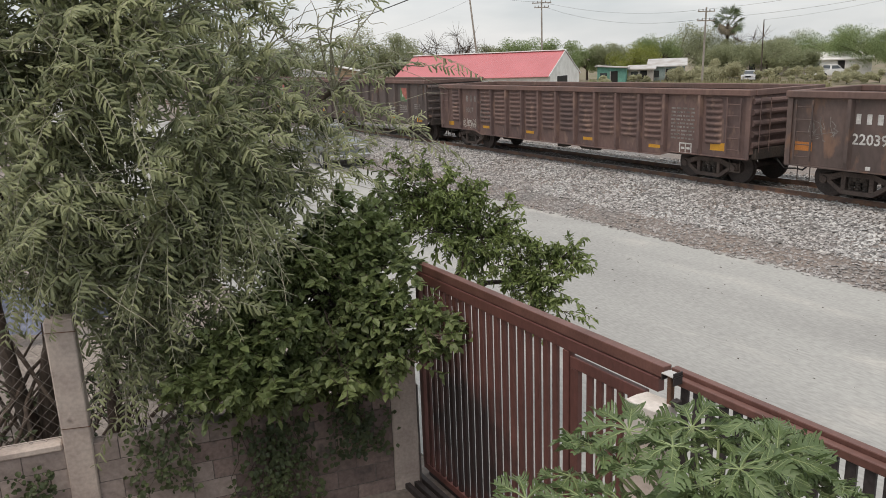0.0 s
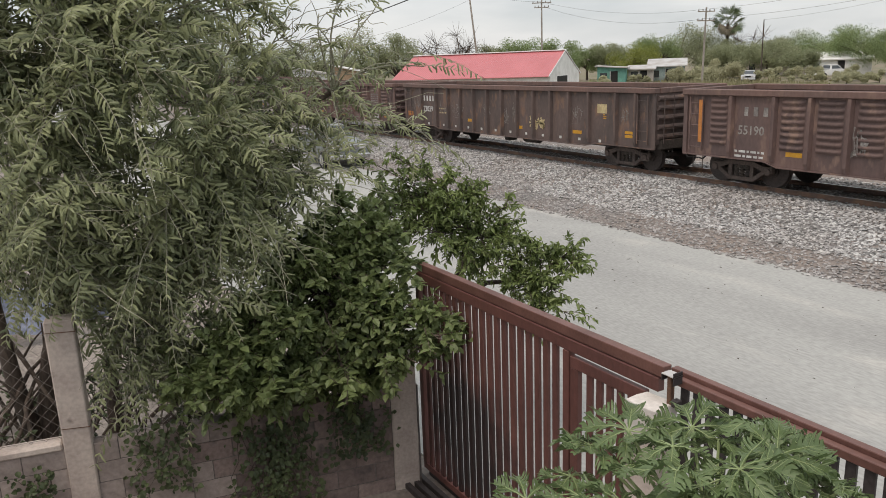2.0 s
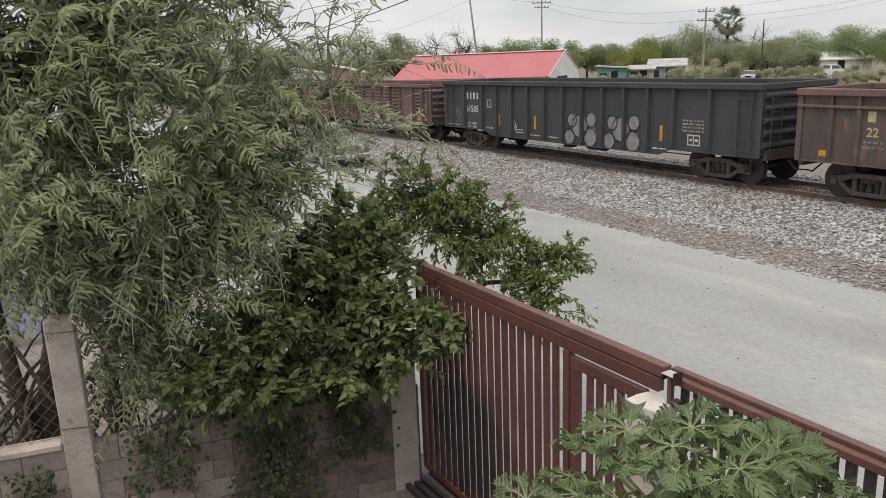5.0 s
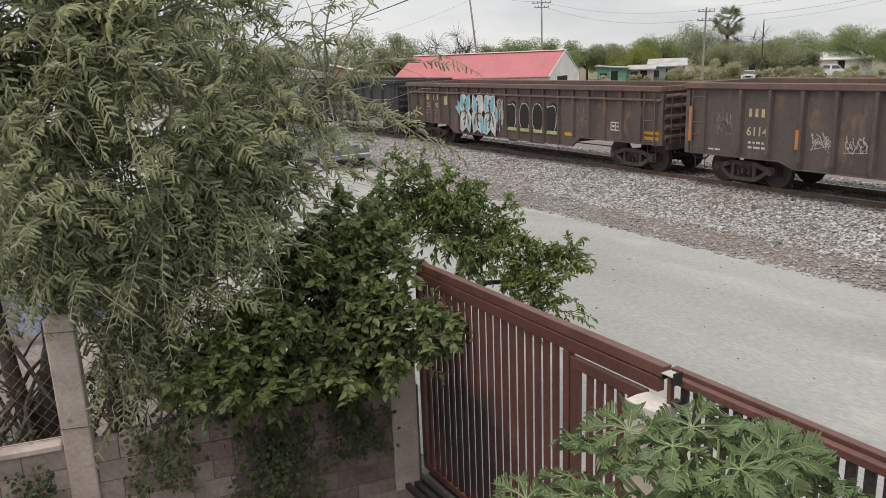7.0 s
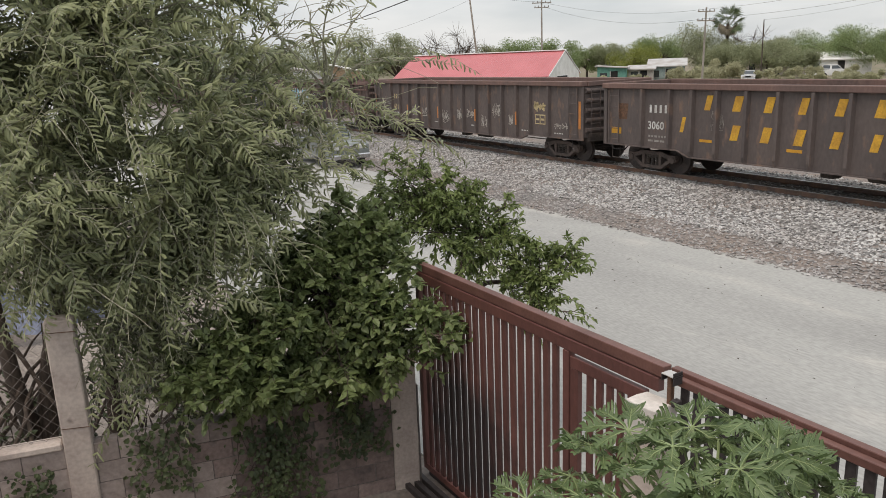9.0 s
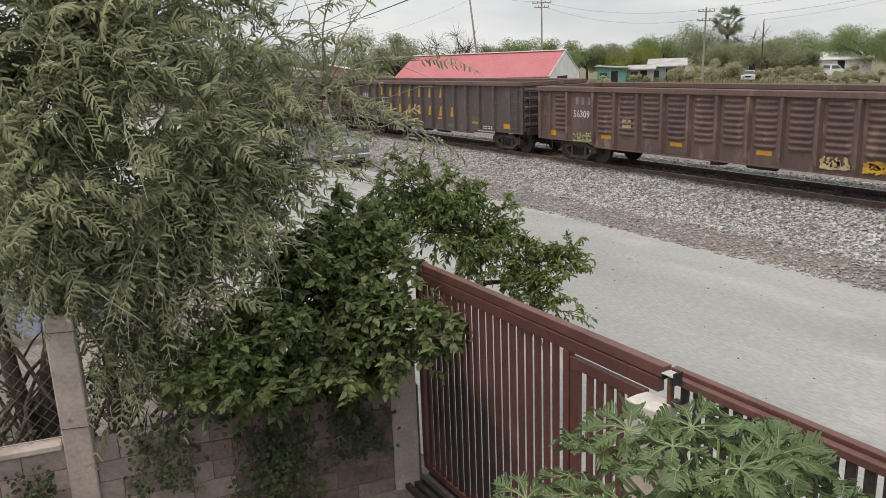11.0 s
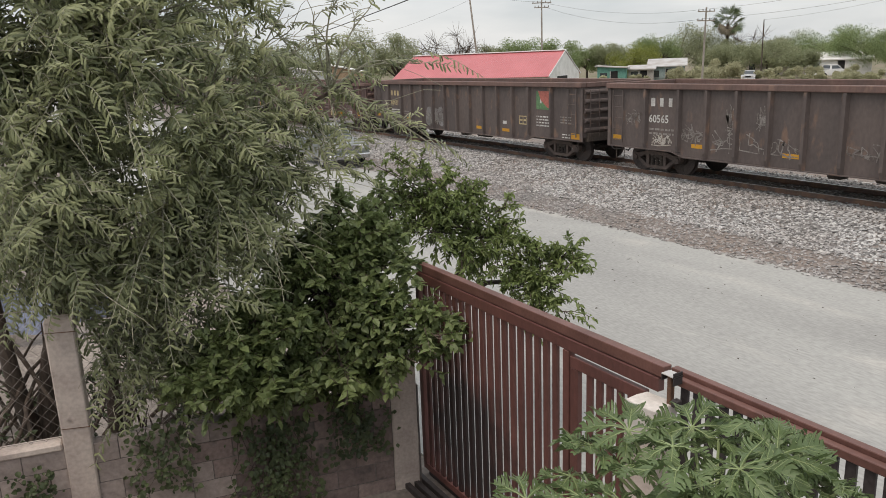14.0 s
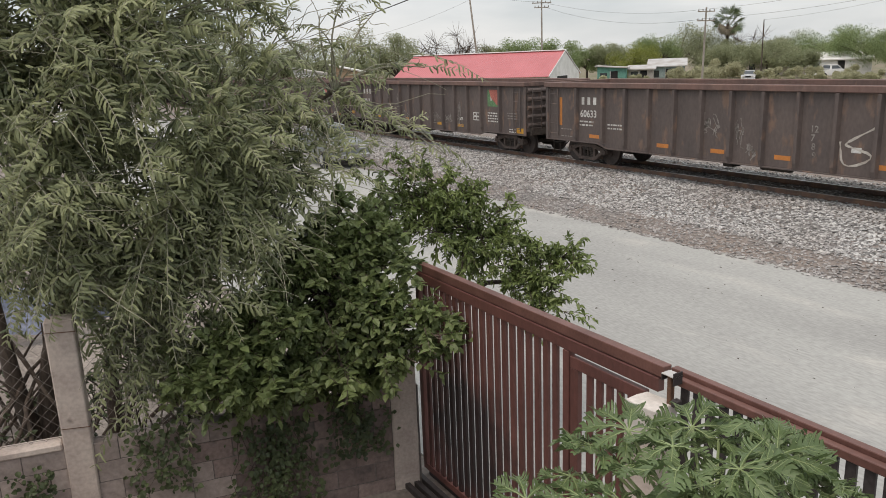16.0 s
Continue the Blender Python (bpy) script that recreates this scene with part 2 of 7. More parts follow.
M.update(
    brown=car_paint("brown_wagon_paint", (0.164, 0.103, 0.090), (0.114, 0.077, 0.072), (0.242, 0.155, 0.124), 0.57),
    brown_dark=car_paint("dark_brown_wagon_paint", (0.136, 0.095, 0.084), (0.085, 0.065, 0.060), (0.200, 0.118, 0.085), 0.56),
    brown_grey=car_paint("grey_brown_wagon_paint", (0.122, 0.096, 0.088), (0.092, 0.075, 0.071), (0.188, 0.122, 0.094), 0.58),
    black=car_paint("black_wagon_paint", (0.046, 0.048, 0.051), (0.060, 0.059, 0.060), (0.091, 0.081, 0.077), 0.66),
    chord=car_paint("top_rail_paint", (0.174, 0.103, 0.087), (0.129, 0.085, 0.075), (0.206, 0.129, 0.103)),
    under=mat("grimy_underframe", (0.053, 0.045, 0.041), (0.083, 0.065, 0.054), rough=0.85, scale=2, fine=20),
    truck=mat("rusty_cast_steel", (0.130, 0.097, 0.084), (0.084, 0.065, 0.058), rough=0.85, scale=3, fine=25),
    wheel=mat("wheel_steel", (0.076, 0.057, 0.051), (0.051, 0.041, 0.038), rough=0.7, scale=3, fine=25),
    yellow=mat("yellow_reflector", (0.6, 0.3, 0.03), (0.5, 0.24, 0.03), rough=0.5, scale=5, fine=30, amount=0.12, bump=0),
    orange=mat("orange_reflector", (0.55, 0.2, 0.05), (0.45, 0.17, 0.05), rough=0.5, scale=5, fine=30, amount=0.12, bump=0),
    white=mat("white_stencil", (0.6, 0.6, 0.58), (0.42, 0.41, 0.39), rough=0.7, scale=3, fine=25, amount=0.2, bump=0),
    faded=mat("faded_stencil", (0.3, 0.28, 0.26), (0.18, 0.16, 0.15), rough=0.8, scale=3, fine=25, amount=0.3, bump=0),
    chalk=mat("chalk_marks", (0.26, 0.24, 0.225), (0.14, 0.12, 0.11), rough=0.9, scale=4, fine=30, amount=0.4, bump=0),
    tagwhite=mat("white_spray_paint", (0.5, 0.47, 0.43), (0.36, 0.32, 0.28), rough=0.7, scale=4, fine=20, amount=0.2, bump=0),
    cream=mat("cream_lettering", (0.55, 0.45, 0.25), (0.42, 0.32, 0.18), rough=0.7, scale=4, fine=20, amount=0.2, bump=0),
    gold=mat("yellow_lettering", (0.62, 0.34, 0.04), (0.48, 0.25, 0.04), rough=0.7, scale=4, fine=20, amount=0.2, bump=0),
    cyan=mat("light_blue_spray_paint", (0.2, 0.47, 0.56), (0.13, 0.36, 0.47), rough=0.6, scale=3, fine=20, amount=0.15, bump=0),
    silver=mat("silver_spray_paint", (0.26, 0.25, 0.25), (0.19, 0.18, 0.18), rough=0.5, scale=4, fine=20, amount=0.25, bump=0),
    lime=mat("lime_spray_paint", (0.42, 0.45, 0.2), (0.33, 0.36, 0.16), rough=0.6, scale=4, fine=20, amount=0.2, bump=0),
    soot=mat("black_spray_paint", (0.012, 0.012, 0.012), (0.02, 0.019, 0.018), rough=0.6, bump=0),
    emblem_red=mat("emblem_red", (0.45, 0.14, 0.11), (0.33, 0.1, 0.08), rough=0.6, scale=4, fine=20, bump=0),
    emblem_green=mat("emblem_green", (0.11, 0.23, 0.11), (0.08, 0.17, 0.085), rough=0.6, scale=4, fine=20, bump=0),
)


# ---- mesh helpers ----
def finish(name, bm, material, smooth=False):
    me = bpy.data.meshes.new(name)
    bmesh.ops.recalc_face_normals(bm, faces=bm.faces)
    bm.to_mesh(me)
    bm.free()
    if smooth:
        me.polygons.foreach_set("use_smooth", [True] * len(me.polygons))
    for mm in material if isinstance(material, (list, tuple)) else (material,):
        me.materials.append(mm)
    return me


def part(name, bm, material, parent=None, label="", smooth=False, at=None, kind=""):
    """One mesh object from a bmesh (or a ready mesh) under a thing or a part."""
    me = bm if isinstance(bm, bpy.types.Mesh) else finish(name, bm, material, smooth)
    ob = new(name, me)
    if parent is not None:
        ob.parent = parent
    if at is not None:
        ob.matrix_basis = at
    return tagged(ob, label, kind=kind)


def thing(name, label, category, m=None, group="", kind=""):
    ob = new(name)
    ob.empty_display_size = 0.2
    if m is not None:
        ob.matrix_basis = m
    return tagged(ob, label, category, group, kind)


def box(bm, x0, x1, y0, y1, z0, z1, m=None):
    vs = [bm.verts.new((x, y, z) if m is None else m @ Vector((x, y, z))) for x in (x0, x1) for y in (y0, y1) for z in (z0, z1)]
    for f in ((0, 1, 3, 2), (4, 6, 7, 5), (0, 4, 5, 1), (2, 3, 7, 6), (0, 2, 6, 4), (1, 5, 7, 3)):
        bm.faces.new([vs[i] for i in f])
    return bm


def bevelled(bm, size, segments=1):
    bmesh.ops.bevel(bm, geom=list(bm.edges), offset=size, segments=segments, affect="EDGES", profile=0.6)
    return bm


def cyl(bm, a, b, r0, r1=None, n=10, caps=True):
    """A round bar from a to b."""
    a, b, r1 = Vector(a), Vector(b), r0 if r1 is None else r1
    q = (b - a).to_track_quat("Z", "Y").to_matrix()
    rings = []
    for p, r in ((a, r0), (b, r1)):
        rings.append([bm.verts.new(p + q @ Vector((r * math.cos(2 * math.pi * i / n), r * math.sin(2 * math.pi * i / n), 0))) for i in range(n)])
    for i in range(n):
        bm.faces.new((rings[0][i], rings[0][(i + 1) % n], rings[1][(i + 1) % n], rings[1][i]))
    if caps:
        bm.faces.new(rings[0][::-1])
        bm.faces.new(rings[1])
    return bm


def tube(bm, pts, radii, n=6):
    """A tapered tube along points."""
    rings, up = [], Vector((0.3, 0.2, 1)).normalized()
    pts = [Vector(p) for p in pts]
    for i, p in enumerate(pts):
        d = (pts[min(i + 1, len(pts) - 1)] - pts[max(i - 1, 0)]).normalized()
        s = d.cross(up)
        s = (s if s.length > 0.05 else d.cross(Vector((1, 0, 0)))).normalized()
        w = s.cross(d)
        rings.append([bm.verts.new(p + (s * math.cos(2 * math.pi * k / n) + w * math.sin(2 * math.pi * k / n)) * radii[i]) for k in range(n)])
    for a, b in zip(rings, rings[1:]):
        for k in range(n):
            bm.faces.new((a[k], a[(k + 1) % n], b[(k + 1) % n], b[k]))
    bm.faces.new(rings[0][::-1])
    bm.faces.new(rings[-1])
    return bm


def prism(bm, outline, y0, y1):
    """An outline in x and z, from y0 to y1."""
    a = [bm.verts.new((x, y0, z)) for x, z in outline]
    b = [bm.verts.new((x, y1, z)) for x, z in outline]
    bm.faces.new(a)
    bm.faces.new(b[::-1])
    for i in range(len(a)):
        j = (i + 1) % len(a)
        bm.faces.new((a[i], b[i], b[j], a[j]))
    return bm


def cloud_mesh(name, verts, faces, material, smooth=False):
    me = bpy.data.meshes.new(name)
    me.from_pydata(verts, [], faces)
    me.materials.append(material)
    if smooth:
        me.polygons.foreach_set("use_smooth", [True] * len(me.polygons))
    return me


# ---- the setting: ground, road, track ----
RAIL_Z, TRACK_Y = 0.58, 19.33


def ground_sheets():
    bm = bmesh.new()
    v = [bm.verts.new(p) for p in ((-2500, -2500, -0.08), (2500, -2500, -0.08), (2500, 2500, -0.08), (-2500, 2500, -0.08))]
    bm.faces.new(v)
    tagged(part("ground", bm, M["dirt"]), "dry dirt and scrub reaching to the horizon", "ground", kind="structure")
    bm = bmesh.new()
    box(bm, -340, 220, 3.72, 13.8, -0.07, 0.0)
    tagged(part("road", bm, M["road"]), "pale dusty concrete road beside the railway", "road", kind="structure")
    bm = bmesh.new()
    box(bm, -60, 14, -9, 3.72, -0.07, -0.012)
    tagged(part("yard_ground", bm, M["yard"]), "pale bare dirt of the yards behind the gate", "ground", kind="structure")


def bed_height(x, y):
    """Height of the stone bed across the track."""
    rows = ((13.3, -0.03), (13.8, 0.03), (14.6, 0.12), (16.2, 0.3), (17.4, 0.43), (21.3, 0.43), (22.6, 0.22), (24.5, 0.06), (29.0, 0.0), (31.0, -0.06))
    y = y + 0.28 * noise.noise((x * 0.45, 3.1, 0)) + 0.4 * noise.noise((x * 0.12, 9.1, 0)) if y < 16.5 else y
    for (a, za), (b, zb) in zip(rows, rows[1:]):
        if y <= b:
            k = max(0.0, (y - a) / (b - a))
            return za + (zb - za) * k + 0.02 * noise.noise((x * 1.3, y * 1.3, 0))
    return rows[-1][1]


def stone_bed():
    xs = [-344 + 8 * i for i in range(33)] + [-80 + 0.45 * i for i in range(180)] + [2 + 10 * i for i in range(22)]
    ys = [12.4 + 0.3 * i for i in range(30)] + [21.6 + 0.7 * i for i in range(15)]
    verts = [(x, y, bed_height(x, y)) for x in xs for y in ys]
    n = len(ys)
    faces = [(i * n + j, (i + 1) * n + j, (i + 1) * n + j + 1, i * n + j + 1) for i in range(len(xs) - 1) for j in range(n - 1)]
    ob = new("stone_bed", cloud_mesh("stone_bed", verts, faces, M["bed"], True))
    tagged(ob, "grey and brownish gravel bank under the track", "railway bed", kind="structure")


def stones(name, label, count, x0, x1, y0, y1, size, material, seed, bias=1.0):
    """Loose broken stones lying on the bed."""
    rnd = np.random.RandomState(seed)
    shape = np.array([(1, 0, 0), (-1, 0, 0), (0, 1, 0), (0, -1, 0), (0, 0, 0.8), (0, 0, -0.8)], float)
    tri = [(0, 2, 4), (2, 1, 4), (1, 3, 4), (3, 0, 4), (2, 0, 5), (1, 2, 5), (3, 1, 5), (0, 3, 5)]
    verts, faces = [], []
    for i in range(count):
        # denser towards the near end of the stretch
        x = x1 - (x1 - x0) * rnd.rand() ** 1.35
        y = y0 + (y1 - y0) * rnd.rand() ** bias
        s = size * (0.55 + 0.9 * rnd.rand())
        p = shape * (s * (0.6 + 0.8 * rnd.rand(6, 1))) * (1, 0.75, 0.6)
        a, t = rnd.rand() * 6.28, (rnd.rand() - 0.5) * 1.2
        ca, sa, ct, st = math.cos(a), math.sin(a), math.cos(t), math.sin(t)
        p = p @ np.array([(1, 0, 0), (0, ct, -st), (0, st, ct)]) @ np.array([(ca, -sa, 0), (sa, ca, 0), (0, 0, 1)])
        z = bed_height(x, y)
        p = p + (x, y, max(z, 0.0) + s * 0.22)
        k = len(verts)
        verts.extend(map(tuple, p))
        faces.extend((a_ + k, b_ + k, c_ + k) for a_, b_, c_ in tri)
    tagged(new(name, cloud_mesh(name, verts, faces, material)), label, "ballast", kind="stuff")


def rails():
    track = thing("railway_track", "rusty steel rails on dark sleepers in grey ballast", "railway track", kind="structure")
    prof = [(-0.07, 0), (0.07, 0), (0.07, 0.012), (0.012, 0.03), (0.012, 0.115), (0.036, 0.125), (0.036, 0.155), (-0.036, 0.155), (-0.036, 0.125), (-0.012, 0.115), (-0.012, 0.03), (-0.07, 0.012)]
    for y in (-0.7525, 0.7525):
        bm = bmesh.new()
        a = [bm.verts.new((-340, TRACK_Y + y + u, RAIL_Z - 0.16 + w)) for u, w in prof]
        b = [bm.verts.new((220, TRACK_Y + y + u, RAIL_Z - 0.16 + w)) for u, w in prof]
        for i in range(len(a)):
            j = (i + 1) % len(a)
            bm.faces.new((a[i], a[j], b[j], b[i]))
        ob = part("rail", bm, M["rail"], track)
        bm = bmesh.new()
        box(bm, -340, 220, TRACK_Y + y - 0.03, TRACK_Y + y + 0.03, RAIL_Z - 0.004, RAIL_Z)
        part("rail_head", bm, M["railhead"], ob, "worn shiny running surface")
    bm = box(bmesh.new(), -0.12, 0.12, -1.3, 1.3, -0.16, 0.0)
    me = finish("sleeper", bevelled(bm, 0.012), M["tie"])
    for i in range(170):
        part("sleeper", me, None, track, at=pose(-85 + 0.56 * i, TRACK_Y, RAIL_Z - 0.15 + 0.01 * math.sin(i * 7.3), 0, 0, 1.2 * math.sin(i * 3.1)))


ground_sheets()
stone_bed()
stones("ballast", "loose grey crushed stones on the railway bank", 42000, -48, -3, 14.7, 18.52, 0.048, M["stone"], 3)
stones("bank_rubble", "dusty brown rubble along the foot of the bank", 13000, -48, -3, 13.4, 15.6, 0.042, M["toe"], 4, 1.0)
stones("crib_ballast", "grey stones between the rails", 5000, -48, -3, 18.68, 20.0, 0.04, M["stone"], 6)
stones("far_ballast", "grey stones on the far shoulder of the track", 5000, -48, -6, 20.4, 23.5, 0.05, M["stone"], 5)
rails()

# ---- the yard's side wall, its posts and wire mesh ----
# the wall runs from the gate's post towards the house, a little askew
WALL = Matrix.Translation((-6.5, 3.42, 0)) @ pose(0, 0, 0, 0, 0, -90 - 10.8)   # local x along the wall, away from the gate; local +y is the yard side


def side_wall():
    w = thing("wall_side", "weathered concrete block wall between two yards", "wall", WALL, kind="structure")
    part("wall_core", box(bmesh.new(), 0.0, 5.6, -0.14, -0.006, -0.05, 1.13), M["mortar"], w)
    full = finish("block", bevelled(box(bmesh.new(), 0.003, 0.395, -0.15, 0, 0.004, 0.196), 0.005), M["block"])
    half = finish("block", bevelled(box(bmesh.new(), 0.003, 0.195, -0.15, 0, 0.004, 0.196), 0.005), M["block"])
    # paler blocks for the stretch away from the gate
    pale = finish("block", bevelled(box(bmesh.new(), 0.003, 0.395, -0.15, 0, 0.003, 0.197), 0.004), M["block_pale"])
    rnd = random.Random(5)
    for row in range(6):
        z = -0.06 + 0.2 * row
        x = 0.3
        if row % 2:
            part("block", half, None, w, at=pose(x, 0.0, z))
            x += 0.2
        while x < 5.4:
            part("block", full if x < 1.9 + 0.25 * math.sin(2.1 * row) else pale, None, w, at=pose(x, rnd.uniform(-0.004, 0.004), z, 0, 0, rnd.uniform(-0.4, 0.4)))
            x += 0.398
    bm = box(bmesh.new(), 3.34, 5.5, -0.165, 0.02, 1.128, 1.2)
    part("coping", bevelled(bm, 0.015), M["cement"], w, "uneven mortar coping")


def concrete_post(name, label, m, w, d, h, material):
    ob = thing(name, label, "post", m, kind="structure")
    bm = bmesh.new()
    box(bm, -w / 2, w / 2, -d / 2, d / 2, -0.05, h)
    bmesh.ops.subdivide_edges(bm, edges=[e for e in bm.edges if abs(e.verts[0].co.z - e.verts[1].co.z) > 0.5], cuts=9)
    bevelled(bm, 0.012)
    for v in bm.verts:
        v.co += 0.006 * noise.noise_vector(v.co * 5)
    part("shaft", bm, material, ob)
    return ob


def wire_mesh(m, length, z0, z1):
    """Chain-link: zigzag wires with real crossings, hung on two tension wires."""
    f = thing("chain_link_fence", "rusty chain-link wire mesh above the block wall", "fence", m)
    step = 0.062
    n = int(length / step)
    rows = int((z1 - z0) / step)
    bm = bmesh.new()
    for i in range(n + 1):
        x = i * step
        pts = [(x + (step / 2 if (k + i) % 2 else -step / 2) * 0.98, 0.004 if k % 2 else -0.004, z0 + k * step) for k in range(rows + 1)]
        tube(bm, pts, [0.0022] * len(pts), 3)
    part("mesh", bm, M["galv"], f)
    for z in (z0 + 0.02, z1 - 0.02):
        part("tension_wire", cyl(bmesh.new(), (-0.05, 0, z), (length + 0.05, 0, z), 0.003, n=5), M["galv"], f)


side_wall()
post = concrete_post("concrete_post", "tall square cast concrete fence post", WALL @ pose(3.21, -0.06, 0), 0.235, 0.2, 2.34, M["cement"])
for z in (1.32, 2.22):
    bm = bmesh.new()
    pts = [(-0.124, -0.108, z), (0.124, -0.108, z + 0.02), (0.124, 0.108, z + 0.025), (-0.124, 0.108, z + 0.01), (-0.124, -0.108, z)]
    part("tie_wire", tube(bm, pts, [0.004] * 5, 4), M["rust"], post, "rusty wire wrapped round the post")
concrete_post("gate_post", "grey cast concrete post beside the gate", WALL @ pose(0.16, -0.1, 0), 0.27, 0.24, 1.5, M["cement"])
wire_mesh(WALL @ pose(3.38, -0.08, 0), 2.0, 1.2, 2.45)
wire_mesh(WALL @ pose(0.2, -0.08, 0), 2.95, 1.14, 2.3)


# ---- the gate ----
GATE_Y = 3.54


def bar(name, parent, x0, x1, y0, y1, z0, z1, material, label=""):
    return part(name, bevelled(box(bmesh.new(), x0, x1, y0, y1, z0, z1), 0.004), material, parent, label)


def tall_gate():
    g = thing("sliding_gate", "tall maroon-painted steel gate with upright bars", "gate", pose(0, GATE_Y, 0))
    bar("top_rail", g, -6.6, -3.27, -0.02, 0.06, 2.33, 2.41, M["red_paler"], "paler maroon top rail")
    bar("upper_rail", g, -6.6, -3.3, -0.03, 0.03, 2.225, 2.322, M["red_paint"])
    bar("bottom_rail", g, -6.62, -4.24, -0.025, 0.025, 0.1, 0.17, M["red_paint"])
    for y in (0.06, -0.09, -0.19, -0.29):
        bar("guide_rail", g, -6.62, -3.5, y - 0.028, y + 0.028, -0.012, 0.05, M["gate_in"], "dark steel ground rail")
    bar("stile", g, -6.62, -6.55, -0.03, 0.03, 0.17, 2.22, M["red_paint"])
    bar("stile", g, -4.27, -4.2, -0.034, 0.034, 0.1, 2.222, M["red_paint"])
    patched_bar = finish("upright_bar", bevelled(box(bmesh.new(), -0.0305, 0.0305, -0.016, 0.016, 0.17, 2.225), 0.004), M["red_patched"])
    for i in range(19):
        part("upright_bar", patched_bar, None, g, at=pose(-6.47 + 0.1155 * i, 0.0, 0.0))
    # lower wicket leaf
    d = thing("wicket_gate", "maroon steel wicket gate with upright bars", "gate", pose(0, GATE_Y - 0.005, 0))
    bar("top_rail", d, -4.19, -3.42, -0.025, 0.025, 2.1, 2.19, M["red_paint"])
    bar("bottom_rail", d, -4.19, -3.42, -0.025, 0.025, 0.1, 0.17, M["red_paint"])
    bar("stile", d, -4.185, -4.1, -0.025, 0.025, 0.17, 2.1, M["red_paint"])
    me = finish("upright_bar", bevelled(box(bmesh.new(), -0.03, 0.03, -0.014, 0.014, 0.17, 2.1), 0.004), M["red_paint"])
    for i in range(6):
        part("upright_bar", me, None, d, at=pose(-3.985 + 0.106 * i, 0, 0))


def low_gate():
    g = thing("railing_fence", "maroon steel railing with dark upright slats", "fence", pose(0, GATE_Y, 0))
    bar("top_rail", g, -3.24, 1.2, 0.02, 0.075, 2.37, 2.41, M["red_paler"], "paler maroon top rail")
    bar("lower_rail", g, -3.2, 1.2, -0.04, 0.012, 2.335, 2.385, M["red_paler"])
    bar("bottom_rail", g, -3.16, 1.2, -0.02, 0.02, 0.1, 0.16, M["red_paint"])
    me = finish("upright_slat", bevelled(box(bmesh.new(), -0.029, 0.029, -0.013, 0.013, 0.16, 2.335), 0.004), M["gate_in"])
    for i in range(42):
        part("upright_slat", me, None, g, at=pose(-3.1 + 0.1 * i, 0, 0))


def white_pillar():
    p = concrete_post("gate_pillar", "short concrete pillar with a whitewashed chipped top", pose(-3.24, 3.38, 0, 0, 0, 4), 0.27, 0.2, 2.07, M["cement"])
    bm = bevelled(box(bmesh.new(), -0.115, 0.13, -0.105, 0.105, 1.99, 2.225), 0.008, 2)
    bmesh.ops.subdivide_edges(bm, edges=list(bm.edges), cuts=1)
    for v in bm.verts:
        v.co += 0.007 * noise.noise_vector(v.co * 11)
    part("capital", bm, M["white_cement"], p, "whitewashed chipped top")
    k = thing("gate_latch", "rusty steel catch bracket on the gate pillar", "latch", pose(-3.13, 3.45, 2.22))
    part("upright", bevelled(box(bmesh.new(), -0.025, 0.01, -0.018, 0.018, 0, 0.2), 0.004), M["rust"], k)
    part("plate", bevelled(box(bmesh.new(), -0.055, 0.05, -0.04, 0.04, 0.202, 0.211), 0.003), M["tin"], k, "bare grey steel plate")
    part("flange", bevelled(box(bmesh.new(), -0.055, -0.046, -0.04, 0.04, 0.16, 0.201), 0.002), M["gate_in"], k)
    part("flange", bevelled(box(bmesh.new(), 0.042, 0.05, -0.04, 0.04, 0.15, 0.235), 0.002), M["gate_in"], k)
    part("block", bevelled(box(bmesh.new(), 0.02, 0.07, -0.025, 0.025, 0.0, 0.05), 0.004), M["gate_in"], k)


def road_litter():
    """Dry leaves, twigs and pebbles blown over the road."""
    rnd = np.random.RandomState(8)
    v, f = [], []
    for i in range(260):
        x, y = -22 + 20 * rnd.rand(), 4.2 + 9.2 * rnd.rand() ** 0.6
        s, a = 0.008 + 0.025 * rnd.rand() ** 3, rnd.rand() * 6.28
        u, w = np.array((math.cos(a), math.sin(a), 0)) * s * (1 + 3 * (rnd.rand() < 0.12)), np.array((-math.sin(a), math.cos(a), 0)) * s * 0.4
        k, o = len(v), np.array((x, y, 0.004))
        v += [tuple(o - u), tuple(o + w), tuple(o + u), tuple(o - w), tuple(o + (0, 0, s * 0.5))]
        f += [(k, k + 1, k + 4), (k + 1, k + 2, k + 4), (k + 2, k + 3, k + 4), (k + 3, k, k + 4)]
    tagged(new("road_litter", cloud_mesh("road_litter", v, f, M["bark"])), "small dry leaves and pebbles on the road", "litter", kind="stuff")


def brick_pillar():
    p = thing("brick_pillar", "terracotta-coloured brick pillar inside the yard", "pillar", pose(-1.06, 2.42, 0, 0, 0, 12))
    part("core", box(bmesh.new(), -0.135, 0.135, -0.135, 0.135, -0.05, 2.9), M["mortar"], p)
    me = finish("brick", bevelled(box(bmesh.new(), -0.14, 0.14, -0.145, 0.145, 0.004, 0.062), 0.005), M["clay"])
    for k in range(42):
        part("brick", me, None, p, at=pose(0, 0, 0.07 * k, 0, 0, 90 * (k % 2)))


road_litter()
brick_pillar()
tall_gate()
low_gate()
white_pillar()

# ---- the train ----
SPEED = 10.51
HALF, SIDE = 8.2, 1.52


